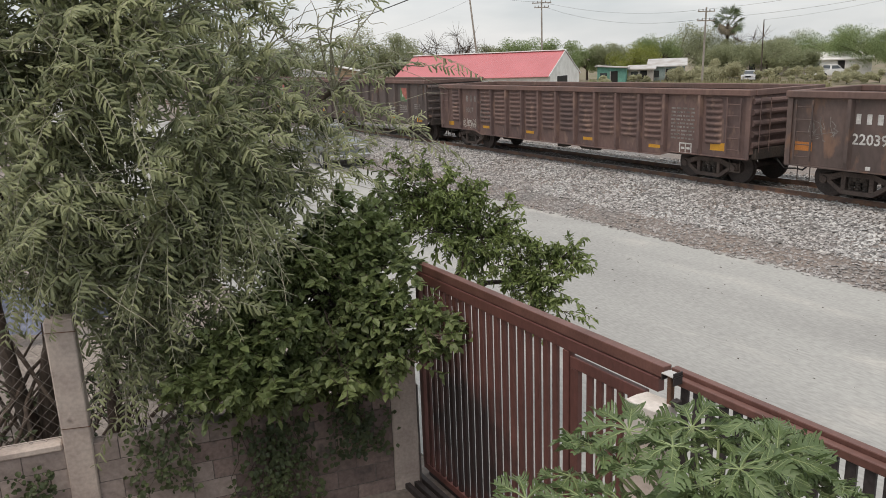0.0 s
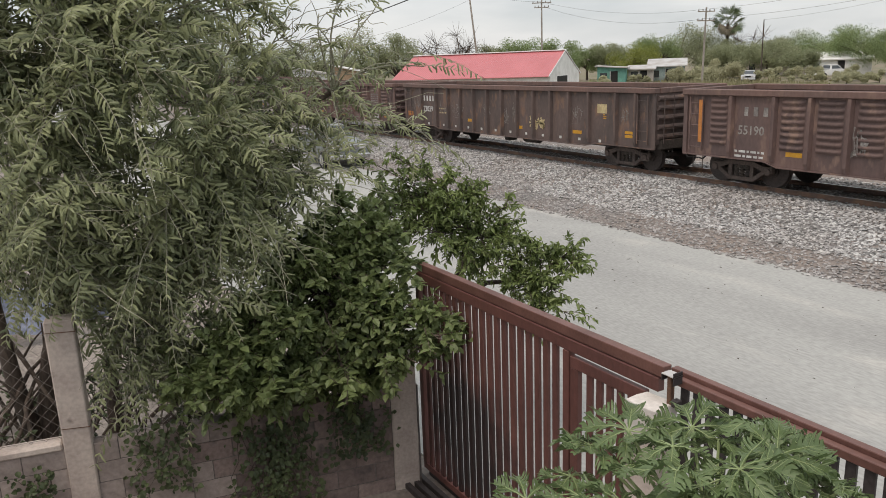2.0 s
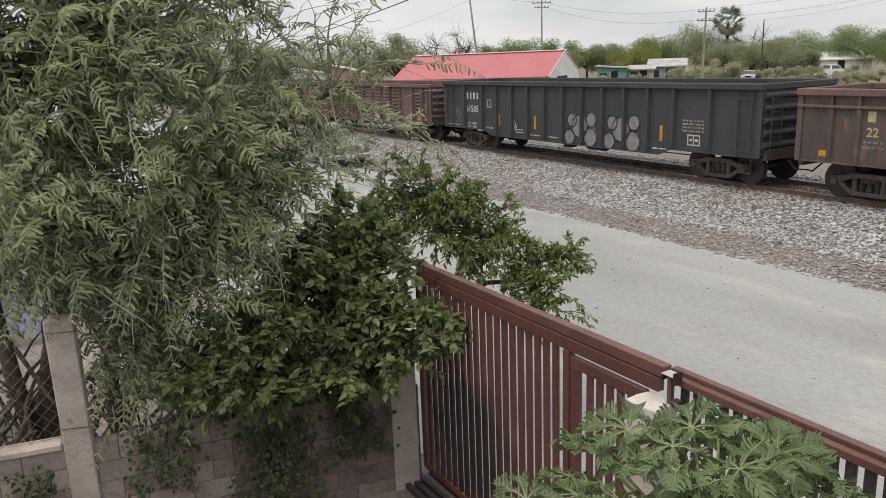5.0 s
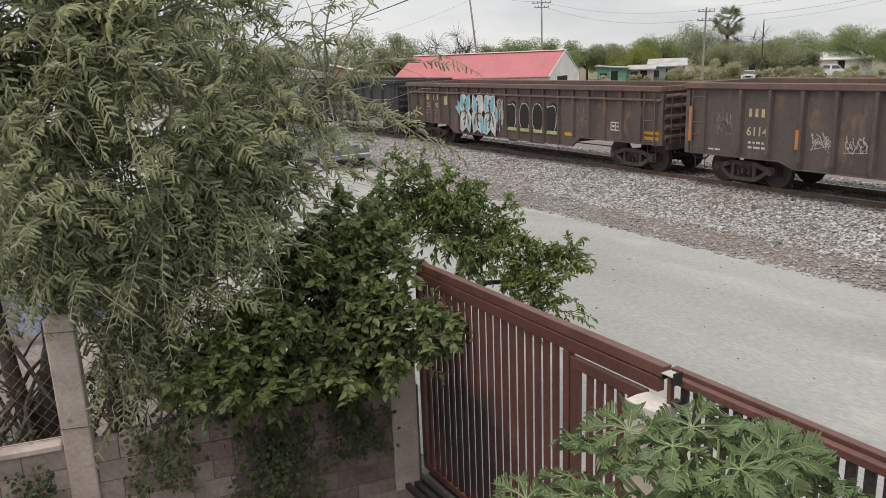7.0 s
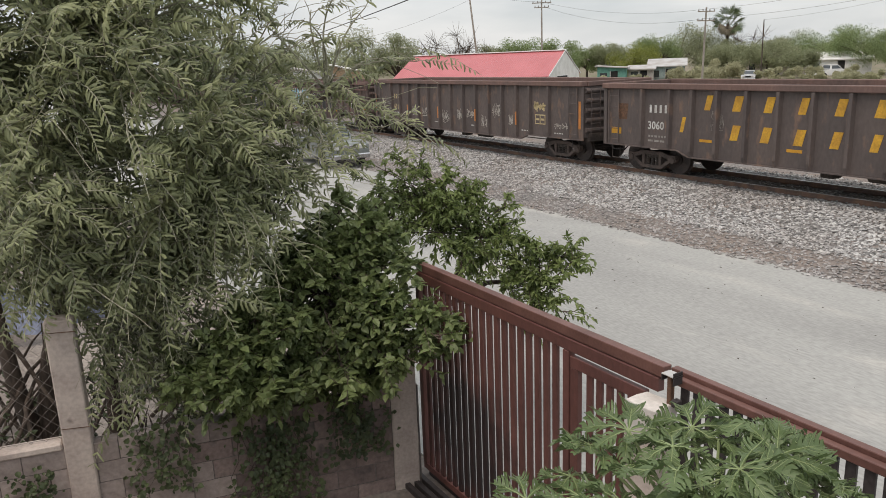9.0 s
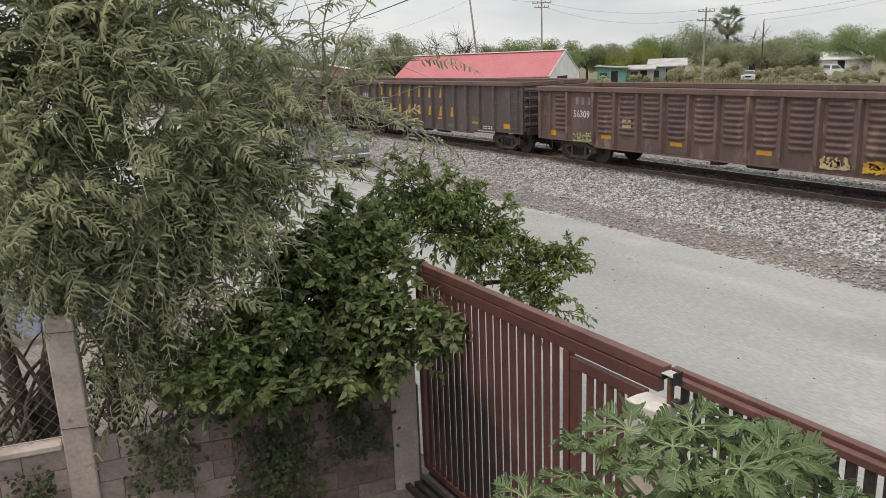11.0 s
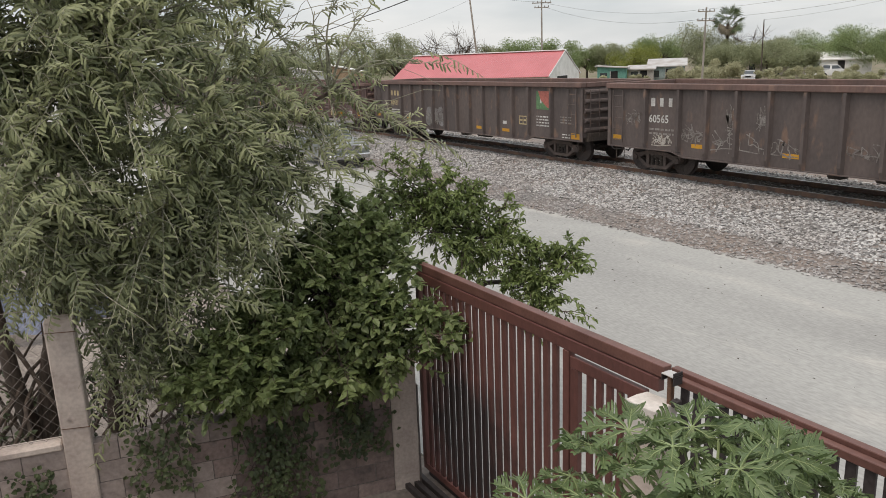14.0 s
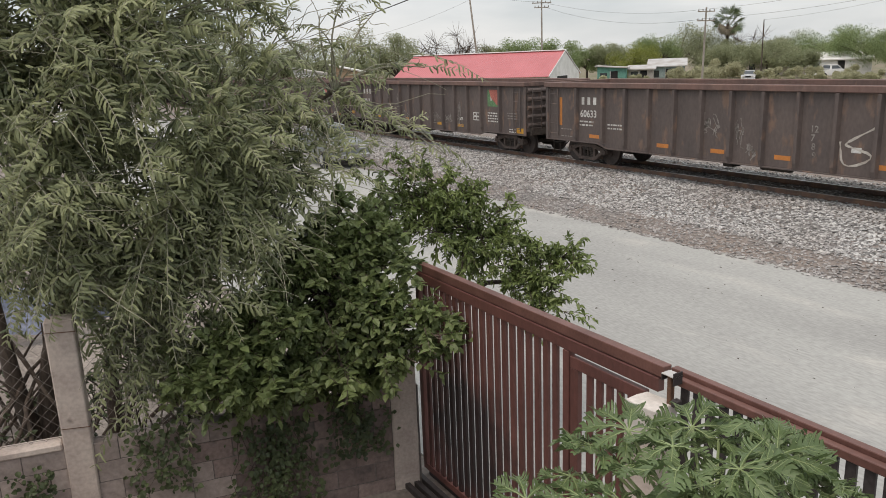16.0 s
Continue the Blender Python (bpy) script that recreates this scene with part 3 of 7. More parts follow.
def stencil(words, size, m, material, parent, label="", name="lettering", squeeze=1.0):
    """Painted letters as a thin mesh; local x along the line, up is z, facing -y."""
    cu = bpy.data.curves.new(name, "FONT")
    cu.body, cu.size, cu.resolution_u, cu.offset = words, size, 2, size * 0.018
    tmp = bpy.data.objects.new(name, cu)
    scene.collection.objects.link(tmp)
    me = bpy.data.meshes.new_from_object(tmp.evaluated_get(bpy.context.evaluated_depsgraph_get()))
    bpy.data.objects.remove(tmp)
    me.transform(Matrix.Rotation(radians(90), 4, "X") @ Matrix.Diagonal((squeeze, 1, 1, 1)))
    me.materials.clear()
    me.materials.append(material)
    return part(name, me, None, parent, label, at=m)


def patch(parent, x0, x1, z0, z1, material, y=-SIDE - 0.005, name="plate", lean=0.0, label=""):
    """A thin painted or glued plate on the near side."""
    bm = prism(bmesh.new(), [(x0, z0), (x1, z0), (x1 + lean, z1), (x0 + lean, z1)], y, y + 0.006)
    return part(name, bm, material, parent, label)


def ribbon(bm, pts, width, y):
    """A painted stroke through points in x and z."""
    pts = [Vector((p[0], 0, p[1])) for p in pts]
    # smooth the line
    for _ in range(2):
        q = [pts[0]]
        for a, b in zip(pts, pts[1:]):
            q += [a * 0.75 + b * 0.25, a * 0.25 + b * 0.75]
        pts = q + [pts[-1]]
    sides = []
    for i, p in enumerate(pts):
        d = pts[min(i + 1, len(pts) - 1)] - pts[max(i - 1, 0)]
        s = Vector((-d.z, 0, d.x)).normalized() * width * (0.35 + 0.15 * math.sin(i * 1.7))
        sides.append((bm.verts.new((p.x + s.x, y, p.z + s.z)), bm.verts.new((p.x - s.x, y, p.z - s.z))))
    for a, b in zip(sides, sides[1:]):
        bm.faces.new((a[0], a[1], b[1], b[0]))


def scrawl(parent, x0, x1, z0, z1, material, seed, turns=7, width=0.035, name="scrawl", label="", y=-SIDE - 0.008):
    """An unreadable sprayed tag: crowded crooked strokes inside a rectangle."""
    rnd = random.Random(seed)
    bm = bmesh.new()
    w, h = x1 - x0, z1 - z0
    cell = w / turns
    for i in range(turns):
        # one crooked sign a cell: hooks, loops and crossing lines
        lean = rnd.uniform(-0.25, 0.4)
        for k in range(2):
            xa, top, foot = x0 + cell * (i + rnd.uniform(0.0, 0.5)), z1 - h * rnd.uniform(0, 0.35), z0 + h * rnd.uniform(0, 0.3)
            pts = [(xa, top)]
            for q in range(rnd.choice((3, 4, 5))):
                u = rnd.random()
                pts.append((xa + cell * rnd.uniform(-0.3, 1.1) + lean * h * u * 0.4, foot + (top - foot) * u))
            pts.append((xa + cell * rnd.uniform(-0.2, 0.9), foot))
            ribbon(bm, pts, width * rnd.uniform(0.8, 1.5), y - 0.0004 * (2 * i + k))
    za = z0 + h * rnd.uniform(0.0, 0.5)
    ribbon(bm, [(x0, za), (x0 + w * 0.4, za + h * rnd.uniform(-0.1, 0.25)), (x1, za + h * rnd.uniform(-0.1, 0.3))], width, y - 0.001)
    return part(name, bm, material, parent, label)


def bars(parent, x0, x1, z, lines, material, h=0.05, gap=0.09, seed=1, name="small_print"):
    """Small print that cannot be read: rows of bars."""
    rnd = random.Random(seed)
    bm = bmesh.new()
    for k in range(lines):
        x, zz = x0, z - k * gap
        while x < x1 - 0.04:
            w = min(rnd.uniform(0.05, 0.22), x1 - x)
            prism(bm, [(x, zz), (x + w, zz), (x + w, zz + h), (x, zz + h)], -SIDE - 0.007, -SIDE - 0.002)
            x += w + 0.05
    return part(name, bm, material, parent, kind="stuff")


def glyph_blocks(parent, x0, x1, z0, z1, count, material, seed, name="painted_mark", slant=0.0, gap=0.3):
    """A company's name as plain painted blocks, one for each letter."""
    rnd = random.Random(seed)
    w = (x1 - x0) / (count + gap * (count - 1))
    h = z1 - z0
    for i in range(count):
        a = x0 + i * w * (1 + gap)
        bm = bmesh.new()
        y0, y1 = -SIDE - 0.008, -SIDE - 0.002

        def slab(u0, u1, v0, v1):
            prism(bm, [(a + u0 * w + slant * v0 * h, z0 + v0 * h), (a + u1 * w + slant * v0 * h, z0 + v0 * h),
                       (a + u1 * w + slant * v1 * h, z0 + v1 * h), (a + u0 * w + slant * v1 * h, z0 + v1 * h)], y0, y1)
        wide = rnd.uniform(0.55, 0.75)
        slab(0.5 - wide * 0.43, 0.5 + wide * 0.43, 0, 1)
        part(name, bm, material, parent)


def pressed_panel(bm, x0, x1, z0, z1, count, y, depth):
    """One steel bay with horizontal swellings pressed into it, rounded at their ends."""
    ends = ((0, 0.0), (0.06, 0.5), (0.16, 1.0), (0.84, 1.0), (0.94, 0.5), (1.0, 0.0))
    waves = ((0.0, 0.0), (0.12, 0.0), (0.3, 0.8), (0.5, 1.0), (0.72, 0.75), (0.88, 0.0))
    step = (z1 - z0) / count
    levels = [(z0 + step * (k + u), d) for k in range(count) for u, d in waves] + [(z1, 0.0)]
    rows = [[bm.verts.new((x0 + (x1 - x0) * u, y - depth * e * d, z)) for u, e in ends] for z, d in levels]
    for a, b in zip(rows, rows[1:]):
        for i in range(5):
            bm.faces.new((a[i], a[i + 1], b[i + 1], b[i]))


def ring(bm, x, z, r, y0, y1, n=24):
    """A disc, across y."""
    prism(bm, [(x + r * math.cos(2 * math.pi * i / n), z + r * math.sin(2 * math.pi * i / n)) for i in range(n)], y0, y1)


WHEELS = []
SHARED = {}


def wheelset_mesh():
    bm = bmesh.new()
    for s in (-1, 1):
        for r, a, b in ((0.457, 0.70, 0.80), (0.49, 0.68, 0.705), (0.37, 0.795, 0.785), (0.16, 0.66, 0.86)):
            ring(bm, 0, 0, r, s * a, s * b, 26)
        # a cast web with four raised spokes, so that the turning shows
        for k in range(4):
            m = Matrix.Rotation(k * math.pi / 2, 4, "Y")
            box(bm, 0.15, 0.37, s * 0.798 - 0.008, s * 0.798 + 0.008, -0.025, 0.025, m)
    cyl(bm, (0, -0.95, 0), (0, 0.95, 0), 0.075, n=12)
    return finish("wheelset", bm, M["wheel"])


def side_frame_mesh(s):
    bm = bmesh.new()
    y0, y1 = (-1.1, -0.94) if s < 0 else (0.94, 1.1)
    top = [(-1.02, 0.46), (-1.0, 0.6), (-0.7, 0.6), (-0.42, 0.7), (0.42, 0.7), (0.7, 0.6), (1.0, 0.6), (1.02, 0.46)]
    prism(bm, top + [(1.0, 0.4), (0.76, 0.43), (0.36, 0.59), (-0.36, 0.59), (-0.76, 0.43), (-1.0, 0.4)], y0, y1)
    prism(bm, [(-0.42, 0.14), (0.42, 0.14), (0.46, 0.25), (-0.46, 0.25)], y0, y1)
    for q in (-1, 1):
        prism(bm, [(q * 0.42, 0.14), (q * 0.84, 0.43), (q * 0.72, 0.48), (q * 0.36, 0.24)][::q], y0, y1)
        prism(bm, [(q * 0.3, 0.25), (q * 0.42, 0.25), (q * 0.42, 0.62), (q * 0.3, 0.62)][::q], y0, y1)
        ring(bm, q * 0.885, 0.457, 0.1, min(y0, y1) - 0.04, max(y0, y1) + 0.04, 12)
    return finish("side_frame", bevelled(bm, 0.008), M["truck"])


def spring_mesh():
    """A coil spring as one turned body."""
    bm = bmesh.new()
    n, rows = 10, []
    for k in range(11):
        r = 0.08 if k % 2 else 0.055
        rows.append([bm.verts.new((r * math.cos(2 * math.pi * i / n), r * math.sin(2 * math.pi * i / n), 0.25 + 0.034 * k)) for i in range(n)])
    for a, b in zip(rows, rows[1:]):
        for i in range(n):
            bm.faces.new((a[i], a[(i + 1) % n], b[(i + 1) % n], b[i]))
    return finish("spring", bm, M["under"])


def bogie(parent, x):
    if "bolster" not in SHARED:
        SHARED.update(wheelset=wheelset_mesh(), near=side_frame_mesh(-1), far=side_frame_mesh(1), spring=spring_mesh())
        SHARED["bolster"] = finish("bolster", bevelled(box(bmesh.new(), -0.2, 0.2, -1.06, 1.06, 0.46, 0.68), 0.02), M["under"])
    # the bogie's own body is its bolster
    t = part("bogie", SHARED["bolster"], None, parent, "rusty cast-steel bogie", at=pose(x, 0, 0))
    part("side_frame", SHARED["near"], None, t)
    part("side_frame", SHARED["far"], None, t)
    for q in (-0.19, 0.0, 0.19):
        part("spring", SHARED["spring"], None, t, at=pose(q, -1.02, 0))
        part("spring", SHARED["spring"], None, t, at=pose(q, 1.02, 0))
    for q in (-0.885, 0.885):
        w = part("wheelset", SHARED["wheelset"], None, t, at=pose(q, 0, 0.457))
        WHEELS.append((w, q))
    return t


def wagon(label, middle, top, paint, ribs, pressed=(), end_low=0.8, mid_low=0.67, fish=5.0, ledge=False, ladder="both", chord=None, rib=0.125):
    """An open steel goods wagon; middle: its centre along the track at 8 s. Local z is height over the rails."""
    chord = chord or M["chord"]
    c = thing("gondola_wagon", label, "goods wagon", pose(middle, TRACK_Y, RAIL_Z), group="wagons of the goods train")
    c["middle"] = middle
    lip = top - 0.17
    low = [(-HALF, end_low), (-fish - 0.45, end_low), (-fish, mid_low), (fish, mid_low), (fish + 0.45, end_low), (HALF, end_low)]
    for s in (-1, 1):
        ya, yb = (-SIDE, -SIDE + 0.025) if s < 0 else (SIDE - 0.025, SIDE)
        part("side_plate", prism(bmesh.new(), low + [(HALF, lip), (-HALF, lip)], ya, yb), paint, c)
        # top rail with a rounded lip
        yo = s * (SIDE + 0.13)
        bm = box(bmesh.new(), -HALF - 0.05, HALF + 0.05, min(yo, s * (SIDE - 0.13)), max(yo, s * (SIDE - 0.13)), lip + 0.002, top)
        part("top_rail", bevelled(bm, 0.018), chord, c)
        # bottom flange that follows the belly
        o = [(x, z) for x, z in low]
        bm = prism(bmesh.new(), o + [(x, z + 0.03) for x, z in o[::-1]], s * SIDE, s * (SIDE + 0.06))
        part("bottom_flange", bm, paint, c)
        if ledge:
            bm = box(bmesh.new(), -HALF, HALF, min(s * (SIDE + 0.1), s * SIDE), max(s * (SIDE + 0.1), s * SIDE), 2.3, 2.37)
            part("ledge", bevelled(bm, 0.01), chord, c)
    # ribs
    htop = 2.3 if ledge else lip
    key = ("rib", round(htop, 2), round(mid_low, 2), paint.name, rib)
    for z0 in (end_low, mid_low):
        if (*key, z0) not in SHARED:
            bm = bmesh.new()
            rows = []
            for z, d in ((z0 + 0.03, 0.06), (z0 + 0.2, rib), (htop - 0.02, rib), (htop, rib * 0.8)):
                rows.append([bm.verts.new((x, -y, z)) for x, y in ((-0.075, 0), (-0.045, d), (0.045, d), (0.075, 0))])
            for r0, r1 in zip(rows, rows[1:]):
                for i in range(3):
                    bm.faces.new((r0[i], r0[i + 1], r1[i + 1], r1[i]))
            bm.faces.new(rows[0])
            bm.faces.new(rows[-1])
            SHARED[(*key, z0)] = finish("rib", bm, paint)
    for x in ribs:
        me = SHARED[(*key, end_low if abs(x) > fish else mid_low)]
        part("rib", me, None, c, at=pose(x, -SIDE - 0.001, 0))
        part("rib", me, None, c, at=pose(x, SIDE + 0.001, 0, 0, 0, 180))
        if ledge:
            bm = prism(bmesh.new(), [(x - 0.03, 2.37), (x + 0.03, 2.37), (x + 0.03, lip), (x - 0.03, lip)], -SIDE - 0.09, -SIDE)
            part("gusset", bm, paint, c)
    # pressed swellings, bay by bay
    for a, b in pressed:
        bm = bmesh.new()
        pressed_panel(bm, a + 0.17, b - 0.17, 1.14, top - 0.22, 8, -SIDE - 0.002, 0.075)
        part("pressed_panel", bm, paint, c, smooth=True)
    # ends, with horizontal corrugations
    for s in (-1, 1):
        bm = box(bmesh.new(), s * HALF - 0.02, s * HALF + 0.02, -SIDE + 0.027, SIDE - 0.027, 0.95, lip)
        e = part("end_wall", bm, paint, c)
        bm = bmesh.new()
        for k in range(5):
            z = 1.2 + k * (lip - 1.35) / 4
            cyl(bm, (s * (HALF + 0.03), -SIDE + 0.05, z), (s * (HALF + 0.03), SIDE - 0.05, z), 0.085, n=10)
        part("corrugation", bm, paint, e)
        bm = box(bmesh.new(), min(s * (HALF + 0.075), s * (HALF - 0.1)), max(s * (HALF + 0.075), s * (HALF - 0.1)), -SIDE + 0.13, SIDE - 0.13, lip + 0.002, top - 0.003)
        part("end_rail", bevelled(bm, 0.015), chord, c)
        # corner posts, sill, coupler
        for q in (-1, 1):
            bm = box(bmesh.new(), min(s * (HALF + 0.04), s * (HALF - 0.11)), max(s * (HALF + 0.04), s * (HALF - 0.11)), min(q * (SIDE + 0.05), q * (SIDE + 0.002)), max(q * (SIDE + 0.05), q * (SIDE + 0.002)), end_low, lip)
            part("corner_post", bevelled(bm, 0.01), paint, c)
        bm = box(bmesh.new(), s * HALF - 0.06, s * HALF + 0.1, -1.35, 1.35, 0.8, 1.1)
        part("end_sill", bevelled(bm, 0.015), M["under"], c)
        bm = bmesh.new()
        box(bm, min(s * HALF, s * (HALF + 0.42)), max(s * HALF, s * (HALF + 0.42)), -0.09, 0.09, 0.76, 0.94)
        box(bm, min(s * (HALF + 0.36), s * (HALF + 0.62)), max(s * (HALF + 0.36), s * (HALF + 0.62)), -0.16, 0.14, 0.72, 0.98)
        part("coupler", bevelled(bm, 0.03), M["truck"], c, "rusty knuckle coupler")
        bm = tube(bmesh.new(), [(s * HALF, -0.35, 0.78), (s * (HALF + 0.3), -0.36, 0.5), (s * (HALF + 0.58), -0.2, 0.5)], [0.025] * 3, 6)
        part("brake_hose", bm, M["rubber"], c, "sagging black brake hose")
        # end ladder
        bm = bmesh.new()
        for k in range(5):
            z = 1.1 + 0.34 * k
            cyl(bm, (s * (HALF + 0.17), -1.32, z), (s * (HALF + 0.17), -0.9, z), 0.012, n=5)
        for y in (-1.32, -0.9):
            cyl(bm, (s * (HALF + 0.17), y, 1.0), (s * (HALF + 0.17), y, top - 0.25), 0.014, n=5)
        part("end_ladder", bm, paint, c)
    # side ladders near the corners
    for s in (-1, 1):
        if ladder == "right" and s < 0 or ladder == "left" and s > 0:
            continue
        lad = part("ladder", box(bmesh.new(), s * 7.5 - 0.02, s * 7.5 + 0.02, -SIDE - 0.1, -SIDE - 0.075, 0.95, top - 0.22), paint, c)
        part("stile", box(bmesh.new(), s * 7.95 - 0.02, s * 7.95 + 0.02, -SIDE - 0.1, -SIDE - 0.075, 0.95, top - 0.22), paint, lad)
        for k in range(5):
            z = 1.05 + k * (top - 1.45) / 4
            part("rung", cyl(bmesh.new(), (s * 7.48, -SIDE - 0.085, z), (s * 7.97, -SIDE - 0.085, z), 0.014, n=6), paint, lad)
        bm = bmesh.new()
        for x in (s * 7.55, s * 7.9):
            cyl(bm, (x, -SIDE + 0.06, end_low), (x, -SIDE + 0.06, 0.42), 0.014, n=5)
        cyl(bm, (s * 7.55, -SIDE + 0.06, 0.42), (s * 7.9, -SIDE + 0.06, 0.42), 0.016, n=5)
        part("stirrup", bm, M["under"], c)
    part("floor_plate", box(bmesh.new(), -HALF + 0.02, HALF - 0.02, -SIDE + 0.027, SIDE - 0.027, 1.02, 1.07), M["under"], c)
    part("centre_sill", bevelled(box(bmesh.new(), -HALF + 0.1, HALF - 0.1, -0.2, 0.2, 0.72, 1.01), 0.01), M["under"], c)
    for x in (-4.1, -2.05, 0, 2.05, 4.1):
        part("cross_bearer", box(bmesh.new(), x - 0.06, x + 0.06, -1.4, 1.4, 0.78, 1.015), M["under"], c)
    part("air_reservoir", cyl(bmesh.new(), (0.5, -0.75, 0.62), (1.4, -0.75, 0.62), 0.17, n=14), M["under"], c)
    bm = box(bmesh.new(), -0.75, -0.35, -0.95, -0.55, 0.45, 0.8)
    part("brake_valve", bevelled(bm, 0.04), M["under"], c)
    part("brake_rod", cyl(bmesh.new(), (-5.2, -0.5, 0.6), (5.2, -0.5, 0.6), 0.02, n=6), M["under"], c)
    bogie(c, -6.5)
    bogie(c, 6.5)
    return c


def plates(c, spots, material=None, w=0.48, h=0.12):
    for x, z in spots:
        patch(c, x, x + w, z, z + h, material or M["yellow"], name="reflector", label="yellow reflective plate")


def test_stencil(c, x, z, w=0.47, h=0.32, material=None):
    """The small framed stencil with two fields."""
    bm = bmesh.new()
    t = 0.035
    for a, b, d, e in ((x, x + w, z, z + t), (x, x + w, z + h - t, z + h), (x, x + t, z + t, z + h - t), (x + w - t, x + w, z + t, z + h - t),
                       (x + w * 0.47, x + w * 0.53, z + t, z + h - t), (x + t * 2, x + w * 0.42, z + h * 0.4, z + h * 0.6), (x + w * 0.6, x + w - t * 2, z + h * 0.4, z + h * 0.6)):
        prism(bm, [(a, d), (b, d), (b, e), (a, e)], -SIDE - 0.008, -SIDE - 0.002)
    part("framed_stencil", bm, material or M["white"], c)


def emblem(c, x0, x1, z0, z1):
    """The faded square badge in red and green, its letters as plain blocks."""
    patch(c, x0, x1, z0, z1, M["emblem_green"], name="badge", label="faded red and green square badge", y=-SIDE - 0.006)
    w, h = x1 - x0, z1 - z0
    bm = prism(bmesh.new(), [(x0 + w * 0.12, z1), (x1, z1), (x1, z0 + h * 0.05), (x0 + w * 0.72, z0 + h * 0.12), (x0 + w * 0.3, z0 + h * 0.5)], -SIDE - 0.011, -SIDE - 0.0045)
    part("badge_field", bm, M["emblem_red"], c)
    glyph_blocks(c, x0 + 0.2 * w, x0 + 0.82 * w, z0 + 0.34 * h, z0 + 0.62 * h, 3, M["white"], 8, gap=0.15)


def mural(c, x0, x1, z0, z1):
    """Three jagged letter-like fields in white with light blue shading and dark strokes, a spike at either end; not a word."""
    y = -SIDE - 0.0925

    def field(name, pts, material, lift):
        part(name, prism(bmesh.new(), pts, y - lift, y - lift + 0.003), material, c)
    w, h = (x1 - x0) / 3, z1 - z0
    outline = ((0.0, 0.05), (0.25, 0.0), (0.52, 0.1), (0.9, 0.0), (1.02, 0.4), (0.88, 0.52), (1.0, 0.62), (0.93, 0.97), (0.6, 0.88), (0.35, 1.0), (0.08, 0.9), (0.0, 0.6), (0.14, 0.5), (0.03, 0.38))
    shade = (((0.02, 0.08), (0.25, 0.02), (0.3, 0.42), (0.12, 0.36)), ((0.55, 0.5), (0.8, 0.56), (0.88, 0.92), (0.6, 0.86)), ((0.62, 0.12), (0.86, 0.08), (0.9, 0.38), (0.7, 0.44)), ((0.1, 0.62), (0.3, 0.58), (0.34, 0.9), (0.12, 0.86)))
    cuts = (((0.3, 0.3), (0.5, 0.35), (0.52, 0.62), (0.36, 0.7)), ((0.42, 0.15), (0.55, 0.4), (0.45, 0.75), (0.6, 0.8)), ((0.2, 0.5), (0.5, 0.52), (0.7, 0.46), (0.8, 0.2)))
    for k in range(3):
        rnd = random.Random(40 + k)
        a = x0 + k * w

        def place(u, v):
            return (a + w * (u * 0.96 if k != 1 else 1 - u * 0.96), z0 + h * v + 0.03 * math.sin(3 * k + 4 * u))
        field("graffiti_field", [place(u + rnd.uniform(-0.04, 0.04), v + rnd.uniform(-0.03, 0.03)) for u, v in outline], M["white"], 0.0)
        for n, p in enumerate(shade):
            if (n + k) % 4:
                field("graffiti_shade", [place(u, v) for u, v in p], M["cyan"], 0.003 + 0.0006 * n)
        for n, p in enumerate(cuts):
            bm = bmesh.new()
            ribbon(bm, [place(u + rnd.uniform(-0.05, 0.05), v) for u, v in p], 0.09, y - 0.0075 - 0.0005 * n)
            part("graffiti_stroke", bm, M["soot"] if n % 2 else M["brown_dark"], c)
    field("graffiti_spike", [(x0 - 0.38, z0 + 0.62 * h), (x0 - 0.02, z0 + 0.4 * h), (x0 + 0.1, z0 + 0.6 * h), (x0 - 0.02, z0 + 0.75 * h), (x0 - 0.16, z0 + 0.78 * h), (x0 - 0.14, z0 + 0.66 * h)], M["cyan"], -0.0035)
    field("graffiti_spike", [(x1 + 0.3, z0 + 0.5 * h), (x1 - 0.05, z0 + 0.7 * h), (x1 - 0.1, z0 + 0.5 * h), (x1 + 0.02, z0 + 0.28 * h), (x1 + 0.12, z0 + 0.44 * h)], M["cyan"], -0.0035)


RIBS = [-6.53, -5.18] + [-4.145 + 1.0345 * i for i in range(9)] + [5.18, 6.53]
BAYS = list(zip(RIBS, RIBS[1:]))
PRESSED = [b for i, b in enumerate(BAYS) if i not in (0, 11)] + [(-7.45, -6.53), (6.53, 7.45)]


def mark(c, count, number, seed, material=None, zt=1.98, zn=1.5, size=0.36, x=-6.35, w=0.95, h=0.24):
    """Owner's mark as blocks, running number below."""
    material = material or M["white"]
    glyph_blocks(c, x, x + w, zt, zt + h, count, material, seed)
    stencil(number, size, pose(x - 0.03, -SIDE - 0.006, zn), material, c)


